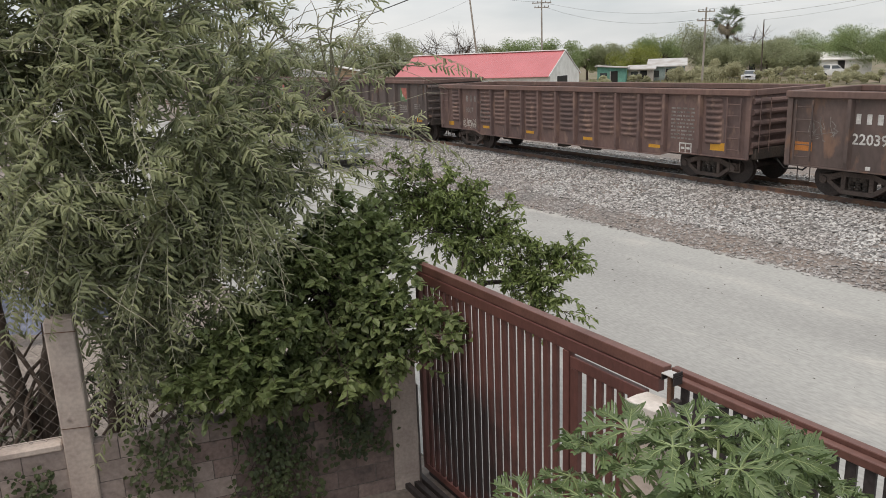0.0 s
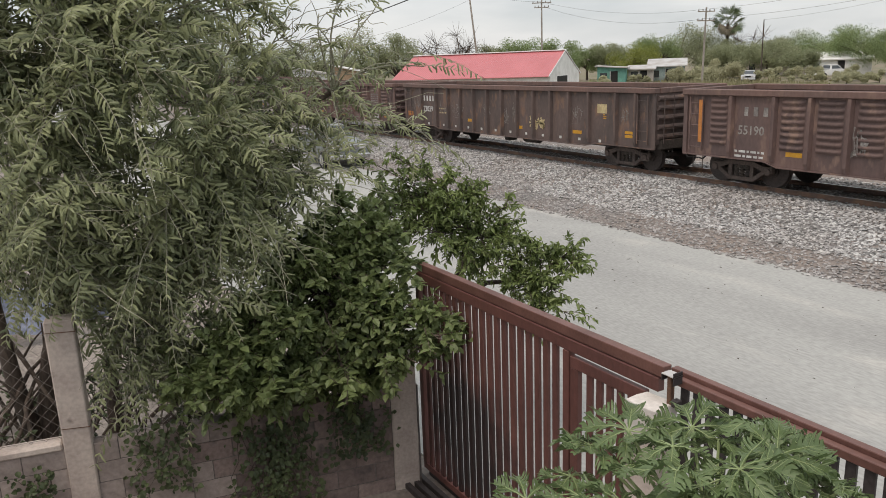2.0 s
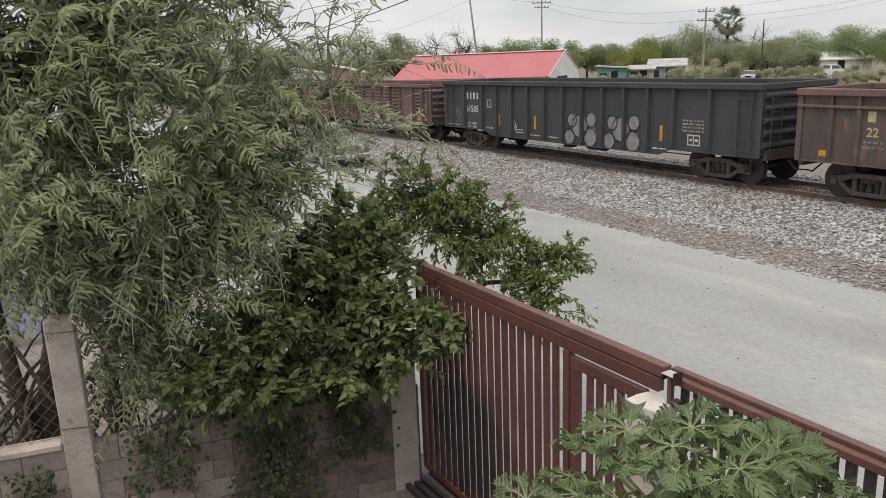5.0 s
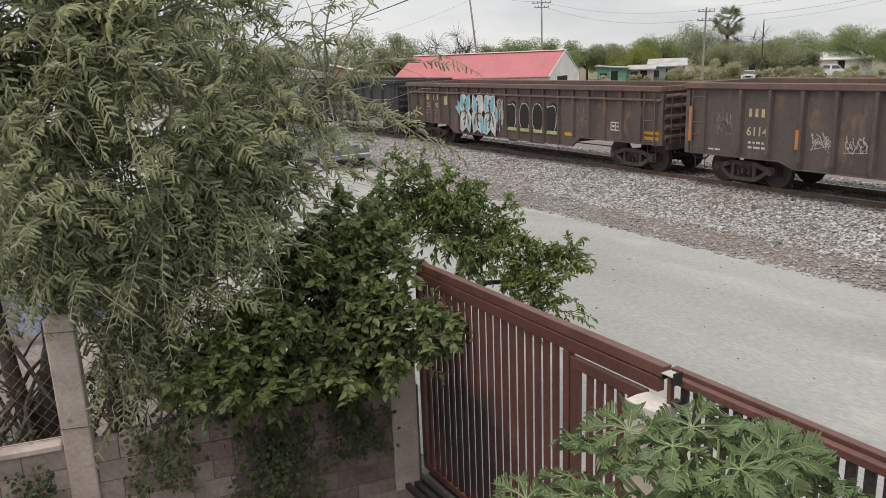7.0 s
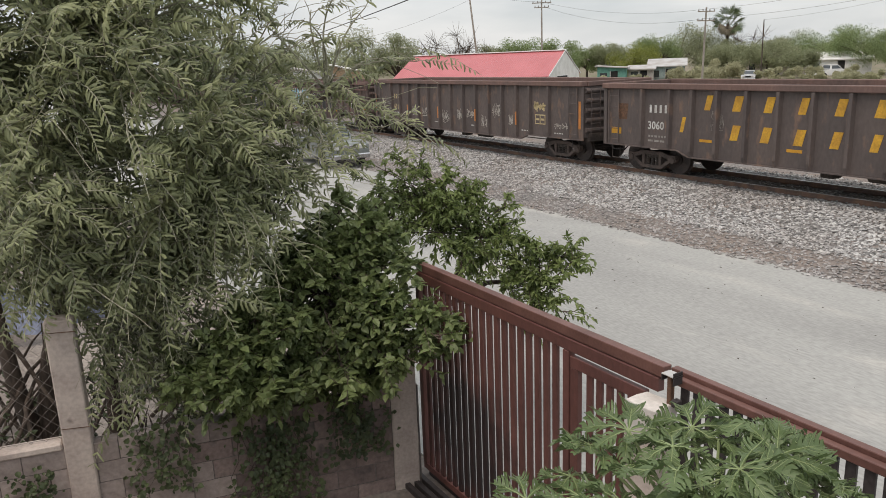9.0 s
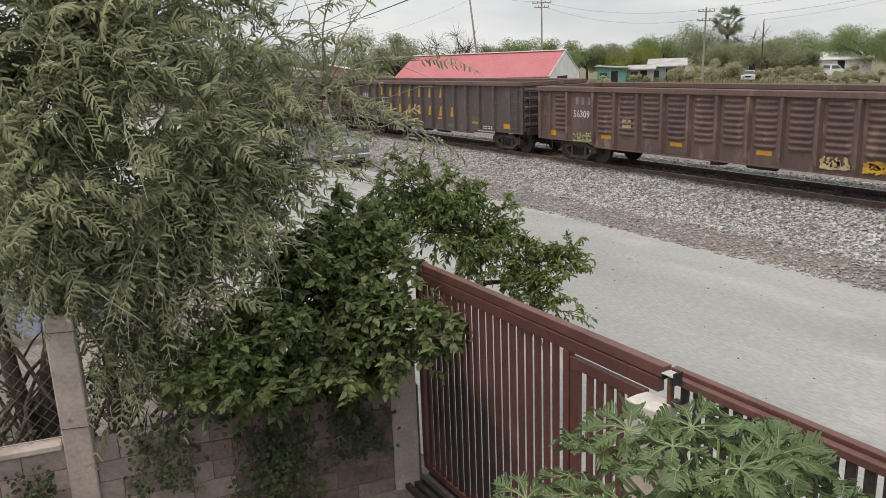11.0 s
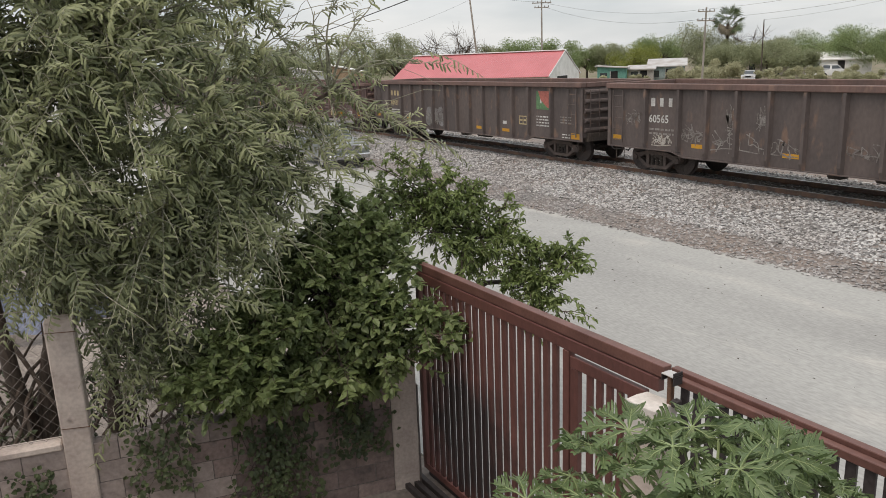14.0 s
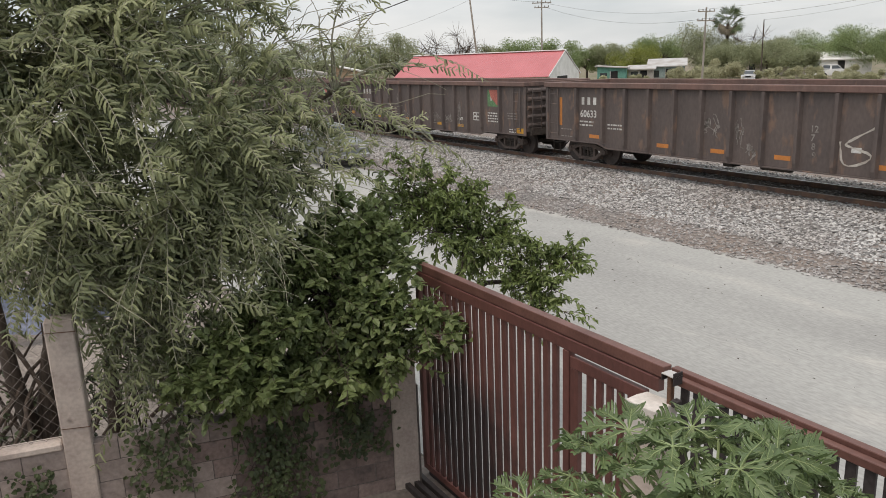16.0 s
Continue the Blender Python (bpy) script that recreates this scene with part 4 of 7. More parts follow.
def train():
    out = []
    # ahead of the first whole wagon: three dark ones
    for i, s in enumerate((-158.9, -141.4, -123.85)):
        c = wagon("dark brown open steel goods wagon with upright ribs", s, 2.88, M["brown_grey"], RIBS)
        plates(c, [(-4.7, 1.0), (-1.7, 1.0), (1.4, 1.0), (4.4, 1.0)])
        plates(c, [(7.2, 0.92)], w=0.5, h=0.2)
        emblem(c, 5.6, 6.45, 1.85, 2.5)
        test_stencil(c, 4.5, 1.2)
        bars(c, 5.5, 6.4, 1.6, 4, M["faded"], seed=i)
        bars(c, 7.0, 7.6, 1.7, 3, M["faded"], seed=i + 9)
        out.append(c)
    a = wagon("reddish brown open wagon with pressed side panels", -106.05, 2.7, M["brown"], RIBS, PRESSED)
    glyph_blocks(a, -6.2, -5.35, 2.0, 2.25, 3, M["chalk"], 4)
    stencil("9007", 0.3, pose(-6.2, -SIDE - 0.006, 1.55), M["chalk"], a)
    scrawl(a, -6.4, -5.3, 0.85, 1.35, M["tagwhite"], 3, 5)
    scrawl(a, -5.1, -4.3, 1.1, 2.2, M["chalk"], 5, 4, 0.03)
    plates(a, [(-4.9, 0.95), (-1.9, 0.92), (1.4, 0.9), (4.5, 0.88)], h=0.1)
    plates(a, [(6.9, 0.98)], w=0.5, h=0.22)
    plates(a, [(-7.6, 0.95)], w=0.4, h=0.16)
    bars(a, 5.4, 6.3, 2.1, 9, M["chalk"], 0.05, 0.11, 5)
    test_stencil(a, 5.75, 0.8)
    out.append(a)

    b = wagon("worn dark brown open wagon with upright ribs", -88.47, 2.7, M["brown_dark"], RIBS[:12] + [6.5, 7.4], mid_low=0.7)
    mark(b, 4, "22039", 11, zt=1.94, zn=1.46, size=0.36, x=-6.45, w=1.0, h=0.24)
    patch(b, 5.55, 6.02, 1.84, 2.14, M["cream"], name="placard", label="pale paper placard")
    bars(b, 5.85, 6.0, 1.78, 3, M["yellow"], 0.03, 0.06)
    for x, z in ((-2.62, 1.16), (0.82, 1.06), (4.28, 1.08)):
        plates(b, [(x, z)], M["yellow"])
    plates(b, [(6.88, 1.22), (6.88, 1.1)], M["yellow"], w=0.55, h=0.09)
    plates(b, [(-8.0, 1.2)], M["orange"], w=0.5, h=0.22)
    scrawl(b, 1.75, 2.7, 1.12, 1.6, M["cream"], 21, 4, 0.07)
    for i, (x0, x1, z0, z1) in enumerate(((-4.9, -4.2, 1.3, 2.0), (-3.8, -3.0, 1.3, 1.95), (-7.6, -6.8, 1.4, 2.1), (0.6, 0.9, 1.2, 2.1), (3.9, 4.7, 1.4, 2.2), (6.7, 7.0, 1.5, 2.2), (-1.4, -0.9, 1.4, 2.0), (-0.1, 0.4, 1.2, 1.9))):
        scrawl(b, x0, x1, z0, z1, M["chalk"], 30 + i, 3, 0.022)
    bars(b, -5.0, -4.4, 1.6, 2, M["cream"], 0.06, 0.18, 7)
    for i, x in enumerate(RIBS[:12]):
        patch(b, x + 0.45, x + 0.57, 0.86, 0.95, M["white"], name="sticker")
    out.append(b)

    c = wagon("brown open wagon with pressed panels and white scrawls", -70.88, 2.7, M["brown"], RIBS + [7.45], PRESSED)
    glyph_blocks(c, -6.2, -5.35, 2.0, 2.24, 3, M["faded"], 14)
    stencil("55190", 0.34, pose(-6.33, -SIDE - 0.006, 1.5), M["faded"], c)
    bars(c, -6.4, -5.4, 1.0, 2, M["white"], 0.06, 0.13, 8)
    plates(c, [(-4.8, 1.0), (-1.76, 1.0), (1.3, 1.02), (4.4, 1.08)])
    plates(c, [(6.8, 1.0)], w=0.95, h=0.12)
    patch(c, -7.62, -7.5, 1.2, 2.4, M["orange"], y=-SIDE - 0.108, name="rust_streak")
    for x0, x1, z0, z1 in ((2.1, 2.75, 0.8, 1.2), (2.3, 3.2, 1.3, 1.5), (3.45, 4.2, 0.8, 1.1), (3.3, 3.9, 1.3, 1.45)):
        patch(c, x0, x1, z0, z1, M["tagwhite"], name="sprayed_patch", lean=0.12, y=-SIDE - 0.055)
    scrawl(c, 2.05, 4.2, 0.85, 1.5, M["tagwhite"], 44, 5, 0.06, y=-SIDE - 0.06)
    scrawl(c, -3.0, -2.7, 1.1, 1.9, M["chalk"], 45, 2, 0.05, y=-SIDE - 0.055)
    test_stencil(c, 5.78, 0.8)
    scrawl(c, 5.6, 6.2, 1.5, 2.1, M["chalk"], 46, 4, 0.02)
    out.append(c)

    d = wagon("black open wagon with silver bubble graffiti", -53.15, 2.86, M["black"], RIBS, end_low=0.87, mid_low=0.68, fish=4.6, chord=M["black"])
    mark(d, 4, "61505", 15, zt=2.12, zn=1.58, size=0.38, x=-6.47, w=0.95, h=0.26)
    for k, words in enumerate(("LD LMT  218300", "LT  WT    67800")):
        stencil(words, 0.125, pose(-6.58, -SIDE - 0.006, 1.06 - 0.14 * k), M["white"], d)
    stencil("EMPTY LOAD", 0.09, pose(-5.0, -SIDE - 0.006, 0.95), M["white"], d)
    bars(d, -8.0, -7.0, 0.98, 1, M["white"], 0.03)
    bm = bmesh.new()
    for x0, x1, z0, z1 in ((-4.9, -4.6, 1.8, 1.83), (-4.9, -4.6, 2.09, 2.12), (-4.9, -4.87, 1.8, 2.12), (-4.63, -4.6, 1.8, 2.12)):
        prism(bm, [(x0, z0), (x1, z0), (x1, z1), (x0, z1)], -SIDE - 0.008, -SIDE - 0.002)
    part("stencil_box", bm, M["white"], d)
    stencil("C", 0.14, pose(-4.79, -SIDE - 0.006, 1.86), M["white"], d)
    for x in (-4.1, -1.75, 1.52, 4.6):
        patch(d, x, x + 0.11, 1.1, 1.58, M["yellow"], name="reflector", label="upright yellow reflective strip")
    for x0, seed in ((0.02, 51), (2.05, 52)):
        for k, (u, w, r) in enumerate(((0.3, 0.95, 0.28), (0.85, 1.35, 0.42), (1.4, 1.0, 0.34), (1.45, 1.6, 0.26), (0.45, 1.55, 0.25))):
            bm = bmesh.new()
            ring(bm, x0 + u, w, r, -SIDE - 0.008 - 0.002 * k, -SIDE - 0.002, 20)
            part("graffiti_bubble", bm, M["silver"], d)
            bm = bmesh.new()
            ribbon(bm, [(x0 + u + r * math.cos(t * 0.7), w + r * math.sin(t * 0.7)) for t in range(10)], 0.05, -SIDE - 0.02 - 0.002 * k)
            part("graffiti_outline", bm, M["soot"], d)
    scrawl(d, -7.4, -6.9, 1.1, 1.9, M["chalk"], 53, 4, 0.02)
    scrawl(d, -3.3, -2.9, 0.85, 1.5, M["tagwhite"], 54, 2, 0.05)
    bars(d, -2.9, -2.4, 1.0, 2, M["white"], 0.04, 0.1, 3)
    for i, x in enumerate((-2.0, -0.9, 4.3, 6.9)):
        bars(d, x, x + 0.6, 0.85, 1, M["white"], 0.035, seed=i)
    test_stencil(d, 5.7, 1.05)
    bars(d, 5.5, 6.3, 1.75, 4, M["faded"], 0.05, 0.1, 4)
    out.append(d)

    eribs = [-7.3, -6.6, -5.9, -5.2, -4.4, -3.6, -2.8, -2.0, -1.0, -0.03, 0.78, 1.58, 2.4, 3.25, 4.06, 4.86, 5.66, 6.45, 7.3]
    e = wagon("grimy brown wagon with a blue and white graffiti mural", -35.63, 2.76, M["brown_dark"], eribs, ledge=True, mid_low=0.62, fish=4.0, end_low=0.95, ladder="right", rib=0.085)
    glyph_blocks(e, -6.5, -5.2, 2.0, 2.25, 3, M["cream"], 16)
    stencil("22", 0.3, pose(-6.42, -SIDE - 0.006, 1.66), M["cream"], e)
    stencil("93", 0.3, pose(-5.65, -SIDE - 0.006, 1.66), M["cream"], e)
    bars(e, -6.5, -5.3, 1.5, 2, M["chalk"], 0.05, 0.12, 4)
    patch(e, -4.85, -4.5, 1.8, 2.2, M["cream"], name="placard", label="pale paper placard")
    mural(e, -3.4, -0.62, 0.7, 2.42)
    scrawl(e, -0.65, -0.1, 0.9, 2.2, M["tagwhite"], 60, 4, 0.05, y=-SIDE - 0.095)
    for k, x in enumerate((0.02, 0.84, 1.66, 2.5)):
        bm = bmesh.new()
        prism(bm, [(x + 0.08, 1.0), (x + 0.66, 1.0), (x + 0.72, 2.0), (x + 0.4, 2.12), (x + 0.08, 1.95)], -SIDE - 0.05, -SIDE - 0.002)
        part("graffiti_letter", bm, M["soot"], e)
        bm = bmesh.new()
        if k in (1, 2):
            ribbon(bm, [(x + 0.38 + 0.36 * math.cos(t * 0.7), 1.53 + 0.56 * math.sin(t * 0.7)) for t in range(10)], 0.05, -SIDE - 0.056)
        else:
            ribbon(bm, [(x + 0.1, 1.95), (x + 0.65, 2.05), (x + 0.62, 1.05), (x + 0.05, 1.0)], 0.05, -SIDE - 0.056)
        part("graffiti_outline", bm, M["tagwhite"], e)
        patch(e, x + 0.1, x + 0.7, 0.98, 1.1, M["lime"], y=-SIDE - 0.06, name="graffiti_fill")
    plates(e, [(0.1, 0.98), (3.55, 0.98)], w=0.45)
    plates(e, [(7.4, 1.1), (7.4, 1.27)], w=0.7, h=0.1)
    plates(e, [(-7.6, 1.1)], w=0.3, h=0.15)
    test_stencil(e, 5.92, 1.3, 0.46, 0.28)
    scrawl(e, 4.2, 4.75, 1.3, 2.0, M["chalk"], 61, 3, 0.02)
    out.append(e)

    fr = [-6.3, -5.38, -4.43, -3.52, -2.54, -1.54, -0.54, 0.47, 1.46, 2.43, 3.38, 4.35, 5.2, 6.35]
    f = wagon("dark brown wagon with pale sprayed tags along its side", -18.25, 2.88, M["brown_grey"], fr, end_low=0.85, mid_low=0.68, fish=4.6)
    mark(f, 4, "6114", 17, M["cream"], zt=1.98, zn=1.48, size=0.34, x=-6.1, w=0.75, h=0.22)
    bars(f, -6.05, -5.4, 1.26, 2, M["white"], 0.06, 0.13, 4)
    for x in (-4.55, -1.65, 1.44, 4.34):
        patch(f, x, x + 0.09, 1.22, 1.72, M["orange"], name="reflector", label="upright orange reflective strip", y=-SIDE - 0.13)
    patch(f, 8.0, 8.12, 1.25, 2.2, M["orange"], name="reflector", y=-SIDE - 0.058)
    patch(f, -8.1, -7.98, 1.2, 2.2, M["orange"], name="reflector", y=-SIDE - 0.058)
    for i, (x0, x1, z0, z1) in enumerate(((-4.2, -3.65, 1.2, 1.7), (-3.3, -2.7, 1.2, 1.65), (-1.35, -0.85, 1.05, 1.6), (-0.1, 0.25, 1.2, 1.7), (0.64, 1.4, 1.3, 1.7), (1.75, 2.3, 0.95, 1.5), (2.6, 3.2, 1.4, 2.0), (3.75, 4.05, 1.1, 1.6), (6.6, 7.4, 1.14, 1.45), (-7.1, -6.6, 1.4, 2.1))):
        scrawl(f, x0, x1, z0, z1, M["tagwhite"] if i < 9 else M["chalk"], 70 + i, 4, 0.025)
    scrawl(f, 5.4, 6.05, 1.75, 2.15, M["cream"], 85, 4, 0.07)
    test_stencil(f, 5.46, 1.3, 0.62, 0.36, M["cream"])
    for i, x in enumerate((-7.4, -2.1, 1.0, 4.6, 6.6)):
        bars(f, x, x + 0.5, 1.0, 1, M["white"], 0.04, seed=i)
    out.append(f)

    g = wagon("dark brown wagon with large yellow lettering blocks", -0.74, 2.84, M["brown_grey"], [-6.49, -5.35, -4.5] + [-3.6 + 0.985 * i for i in range(10)] + [6.35], end_low=0.85, mid_low=0.68, fish=4.6)
    mark(g, 4, "3060", 18, zt=1.95, zn=1.45, size=0.34, x=-6.25, w=0.78, h=0.24)
    bars(g, -6.25, -5.5, 1.2, 2, M["faded"], 0.06, 0.14, 4)
    for i in range(7):
        x = -4.2 + 1.0 * i
        glyph_blocks(g, x, x + 0.42, 2.1, 2.52, 1, M["gold"], 100 + i * 3, slant=0.25)
        x = -3.25 + 0.995 * i
        glyph_blocks(g, x, x + 0.42, 1.3, 1.72, 1, M["gold"], 140 + i * 5, slant=0.25)
    patch(g, -4.98, -4.85, 1.42, 1.87, M["gold"], name="painted_dash", lean=0.1)
    plates(g, [(-7.9, 1.22)], w=0.45, h=0.2)
    plates(g, [(-4.22, 1.18), (-1.35, 1.12), (1.7, 1.15), (4.6, 1.1)], w=0.45, h=0.08)
    plates(g, [(6.9, 1.0)], w=0.5, h=0.2)
    scrawl(g, -3.8, -3.4, 1.5, 2.2, M["chalk"], 90, 3, 0.03)
    bars(g, 2.6, 3.1, 0.95, 2, M["faded"], 0.04, 0.08)
    bars(g, 5.4, 6.1, 1.0, 2, M["white"], 0.04, 0.08)
    patch(g, -7.6, -7.2, 1.7, 2.2, M["rust"], name="rust_patch", lean=0.05)
    out.append(g)

    h = wagon("brown open wagon with pressed panels and yellow tags", 16.72, 2.7, M["brown"], RIBS + [7.45], PRESSED)
    glyph_blocks(h, -6.2, -5.35, 2.1, 2.34, 3, M["faded"], 24)
    stencil("56309", 0.34, pose(-6.28, -SIDE - 0.006, 1.66), M["white"], h)
    scrawl(h, -6.3, -5.3, 0.8, 1.15, M["lime"], 91, 6, 0.06)
    patch(h, -3.8, -3.4, 1.42, 1.72, M["tan"], name="placard", y=-SIDE - 0.058)
    for x, z in ((-3.72, 1.5), (-3.5, 1.56), (-3.62, 1.62)):
        patch(h, x, x + 0.1, z, z + 0.05, M["brown"], y=-SIDE - 0.064, name="print")
    plates(h, [(-4.85, 1.0), (-1.78, 0.98), (1.3, 0.98)])
    scrawl(h, 3.2, 4.0, 0.78, 1.12, M["cream"], 92, 4, 0.07, y=-SIDE - 0.055)
    scrawl(h, 4.3, 5.0, 0.78, 1.1, M["gold"], 93, 3, 0.08, y=-SIDE - 0.055)
    patch(h, 4.4, 4.8, 0.98, 1.08, M["yellow"], name="reflector")
    test_stencil(h, 5.65, 0.82)
    bars(h, 5.5, 6.2, 2.0, 6, M["chalk"], 0.05, 0.1, 7)
    patch(h, 6.42, 6.52, 0.85, 2.5, M["cream"], y=-SIDE - 0.092, name="paint_run", lean=-0.03)
    plates(h, [(6.92, 0.9)], w=0.5, h=0.2)
    plates(h, [(-7.6, 0.95)], w=0.35, h=0.18)
    out.append(h)

    i_ = wagon("dark brown wagon with a grey sprayed tag and square badge", 34.25, 2.84, M["brown_grey"], RIBS, mid_low=0.66, fish=5.0)
    mark(i_, 3, "60431", 25, M["cream"], zt=2.12, zn=1.66, size=0.33, x=-6.4, w=0.9, h=0.24)
    bars(i_, -6.35, -5.5, 1.4, 2, M["white"], 0.06, 0.13, 6)
    bars(i_, -5.0, -4.5, 1.35, 2, M["faded"], 0.05, 0.12, 7)
    bars(i_, -7.7, -6.8, 1.2, 1, M["white"], 0.03)
    for k, (x, z, r) in enumerate(((-2.6, 1.1, 0.3), (-2.55, 1.45, 0.25), (-1.95, 1.35, 0.3), (-1.4, 1.15, 0.35), (-1.5, 1.5, 0.22))):
        bm = bmesh.new()
        ring(bm, x, z, r, -SIDE - 0.008 - 0.002 * k, -SIDE - 0.002, 18)
        part("graffiti_bubble", bm, M["silver"], i_)
        bm = bmesh.new()
        ribbon(bm, [(x + r * math.cos(t * 0.7), z + r * math.sin(t * 0.7)) for t in range(10)], 0.04, -SIDE - 0.02 - 0.002 * k)
        part("graffiti_outline", bm, M["brown_grey"], i_)
    scrawl(i_, -2.85, -1.1, 0.85, 1.65, M["faded"], 95, 6, 0.06, y=-SIDE - 0.032)
    out.append(i_)
    j = wagon("dark brown wagon with chalky looping scrawls and square badge", 52.0, 2.84, M["brown_grey"], RIBS, mid_low=0.66, fish=5.0)
    mark(j, 3, "60565", 26, zt=2.15, zn=1.66, size=0.33, x=-6.4, w=0.98, h=0.25)
    bars(j, -6.4, -5.4, 1.42, 2, M["faded"], 0.06, 0.13, 6)
    scrawl(j, -6.3, -5.5, 0.95, 1.3, M["tagwhite"], 96, 4, 0.04)
    for k, (x0, x1, z0, z1) in enumerate(((-5.1, -4.3, 1.0, 1.7), (-4.0, -2.4, 0.9, 1.7), (-2.2, -1.2, 0.9, 1.5), (0.1, 0.9, 1.0, 1.5), (1.1, 1.7, 0.9, 1.5), (2.1, 2.8, 1.0, 1.5), (2.9, 3.6, 0.9, 1.4), (-7.4, -6.8, 1.5, 2.1), (3.3, 3.5, 1.2, 2.1), (-3.5, -3.2, 1.5, 2.3), (-2.5, -2.2, 1.6, 2.3))):
        scrawl(j, x0, x1, z0, z1, M["chalk"] if k != 1 else M["faded"], 100 + k, 3, 0.035)
    out.append(j)
    for w in (i_, j):
        plates(w, [(-4.7, 0.98), (-1.65, 0.96), (1.45, 0.9), (3.2, 0.9)] if w is j else [(-4.75, 0.98), (-1.7, 0.95), (1.45, 0.9), (3.35, 0.9)])
        plates(w, [(7.6, 0.87)], w=0.5, h=0.2)
        plates(w, [(-8.05, 1.02)], w=0.42, h=0.16)
        emblem(w, 5.6, 6.5, 1.85, 2.52)
        test_stencil(w, 4.5, 1.24, 0.5, 0.33, M["white"] if w is j else M["cream"])
        bars(w, 5.6, 6.45, 1.56, 4, M["white"], 0.05, 0.11, 31)
        bars(w, 7.0, 7.6, 1.6, 3, M["faded"], 0.04, 0.1, 32)
        patch(w, 3.4, 3.65, 1.2, 1.32, M["white"], name="sticker")
        bars(w, 7.1, 7.55, 0.98, 2, M["white"], 0.04, 0.1, 33)
    k = wagon("dark brown wagon with an orange strip and white zigzag", 69.73, 2.84, M["brown_grey"], RIBS, mid_low=0.66, fish=5.0)
    mark(k, 3, "60633", 27, zt=2.1, zn=1.68, size=0.34, x=-6.35, w=0.82, h=0.25)
    bars(k, -6.4, -5.7, 1.5, 2, M["white"], 0.05, 0.12, 6)
    bars(k, -5.0, -4.3, 1.45, 2, M["white"], 0.05, 0.12, 7)
    bars(k, -7.4, -6.8, 1.2, 2, M["faded"], 0.03, 0.25, 7)
    patch(k, -7.5, -7.36, 1.34, 2.32, M["orange"], name="reflector", label="upright orange strip")
    plates(k, [(-5.9, 0.98), (-2.78, 0.9), (-0.7, 0.9), (1.4, 0.9), (4.2, 0.9)], M["orange"])
    for n_, (x0, x1, z0, z1) in enumerate(((-1.0, -0.5, 1.3, 2.1), (0.15, 0.4, 1.1, 2.0), (0.5, 0.8, 0.8, 1.3))):
        scrawl(k, x0, x1, z0, z1, M["chalk"], 120 + n_, 2, 0.04)
    for n_, word in enumerate(("12", "7", "8", "9")):
        stencil(word, 0.24, pose(2.38 + 0.03 * n_, -SIDE - 0.007, 1.68 - 0.22 * n_), M["chalk"], k, "chalked number")
    bm = bmesh.new()
    ribbon(bm, [(4.1, 1.9), (3.3, 1.45), (3.4, 1.4), (4.2, 1.2), (3.3, 0.8), (3.2, 1.5)], 0.07, -SIDE - 0.009)
    part("scrawl", bm, M["tagwhite"], k)
    patch(k, 3.5, 3.75, 1.25, 1.38, M["white"], name="sticker")
    out.append(k)
    return out


WAGONS = train()

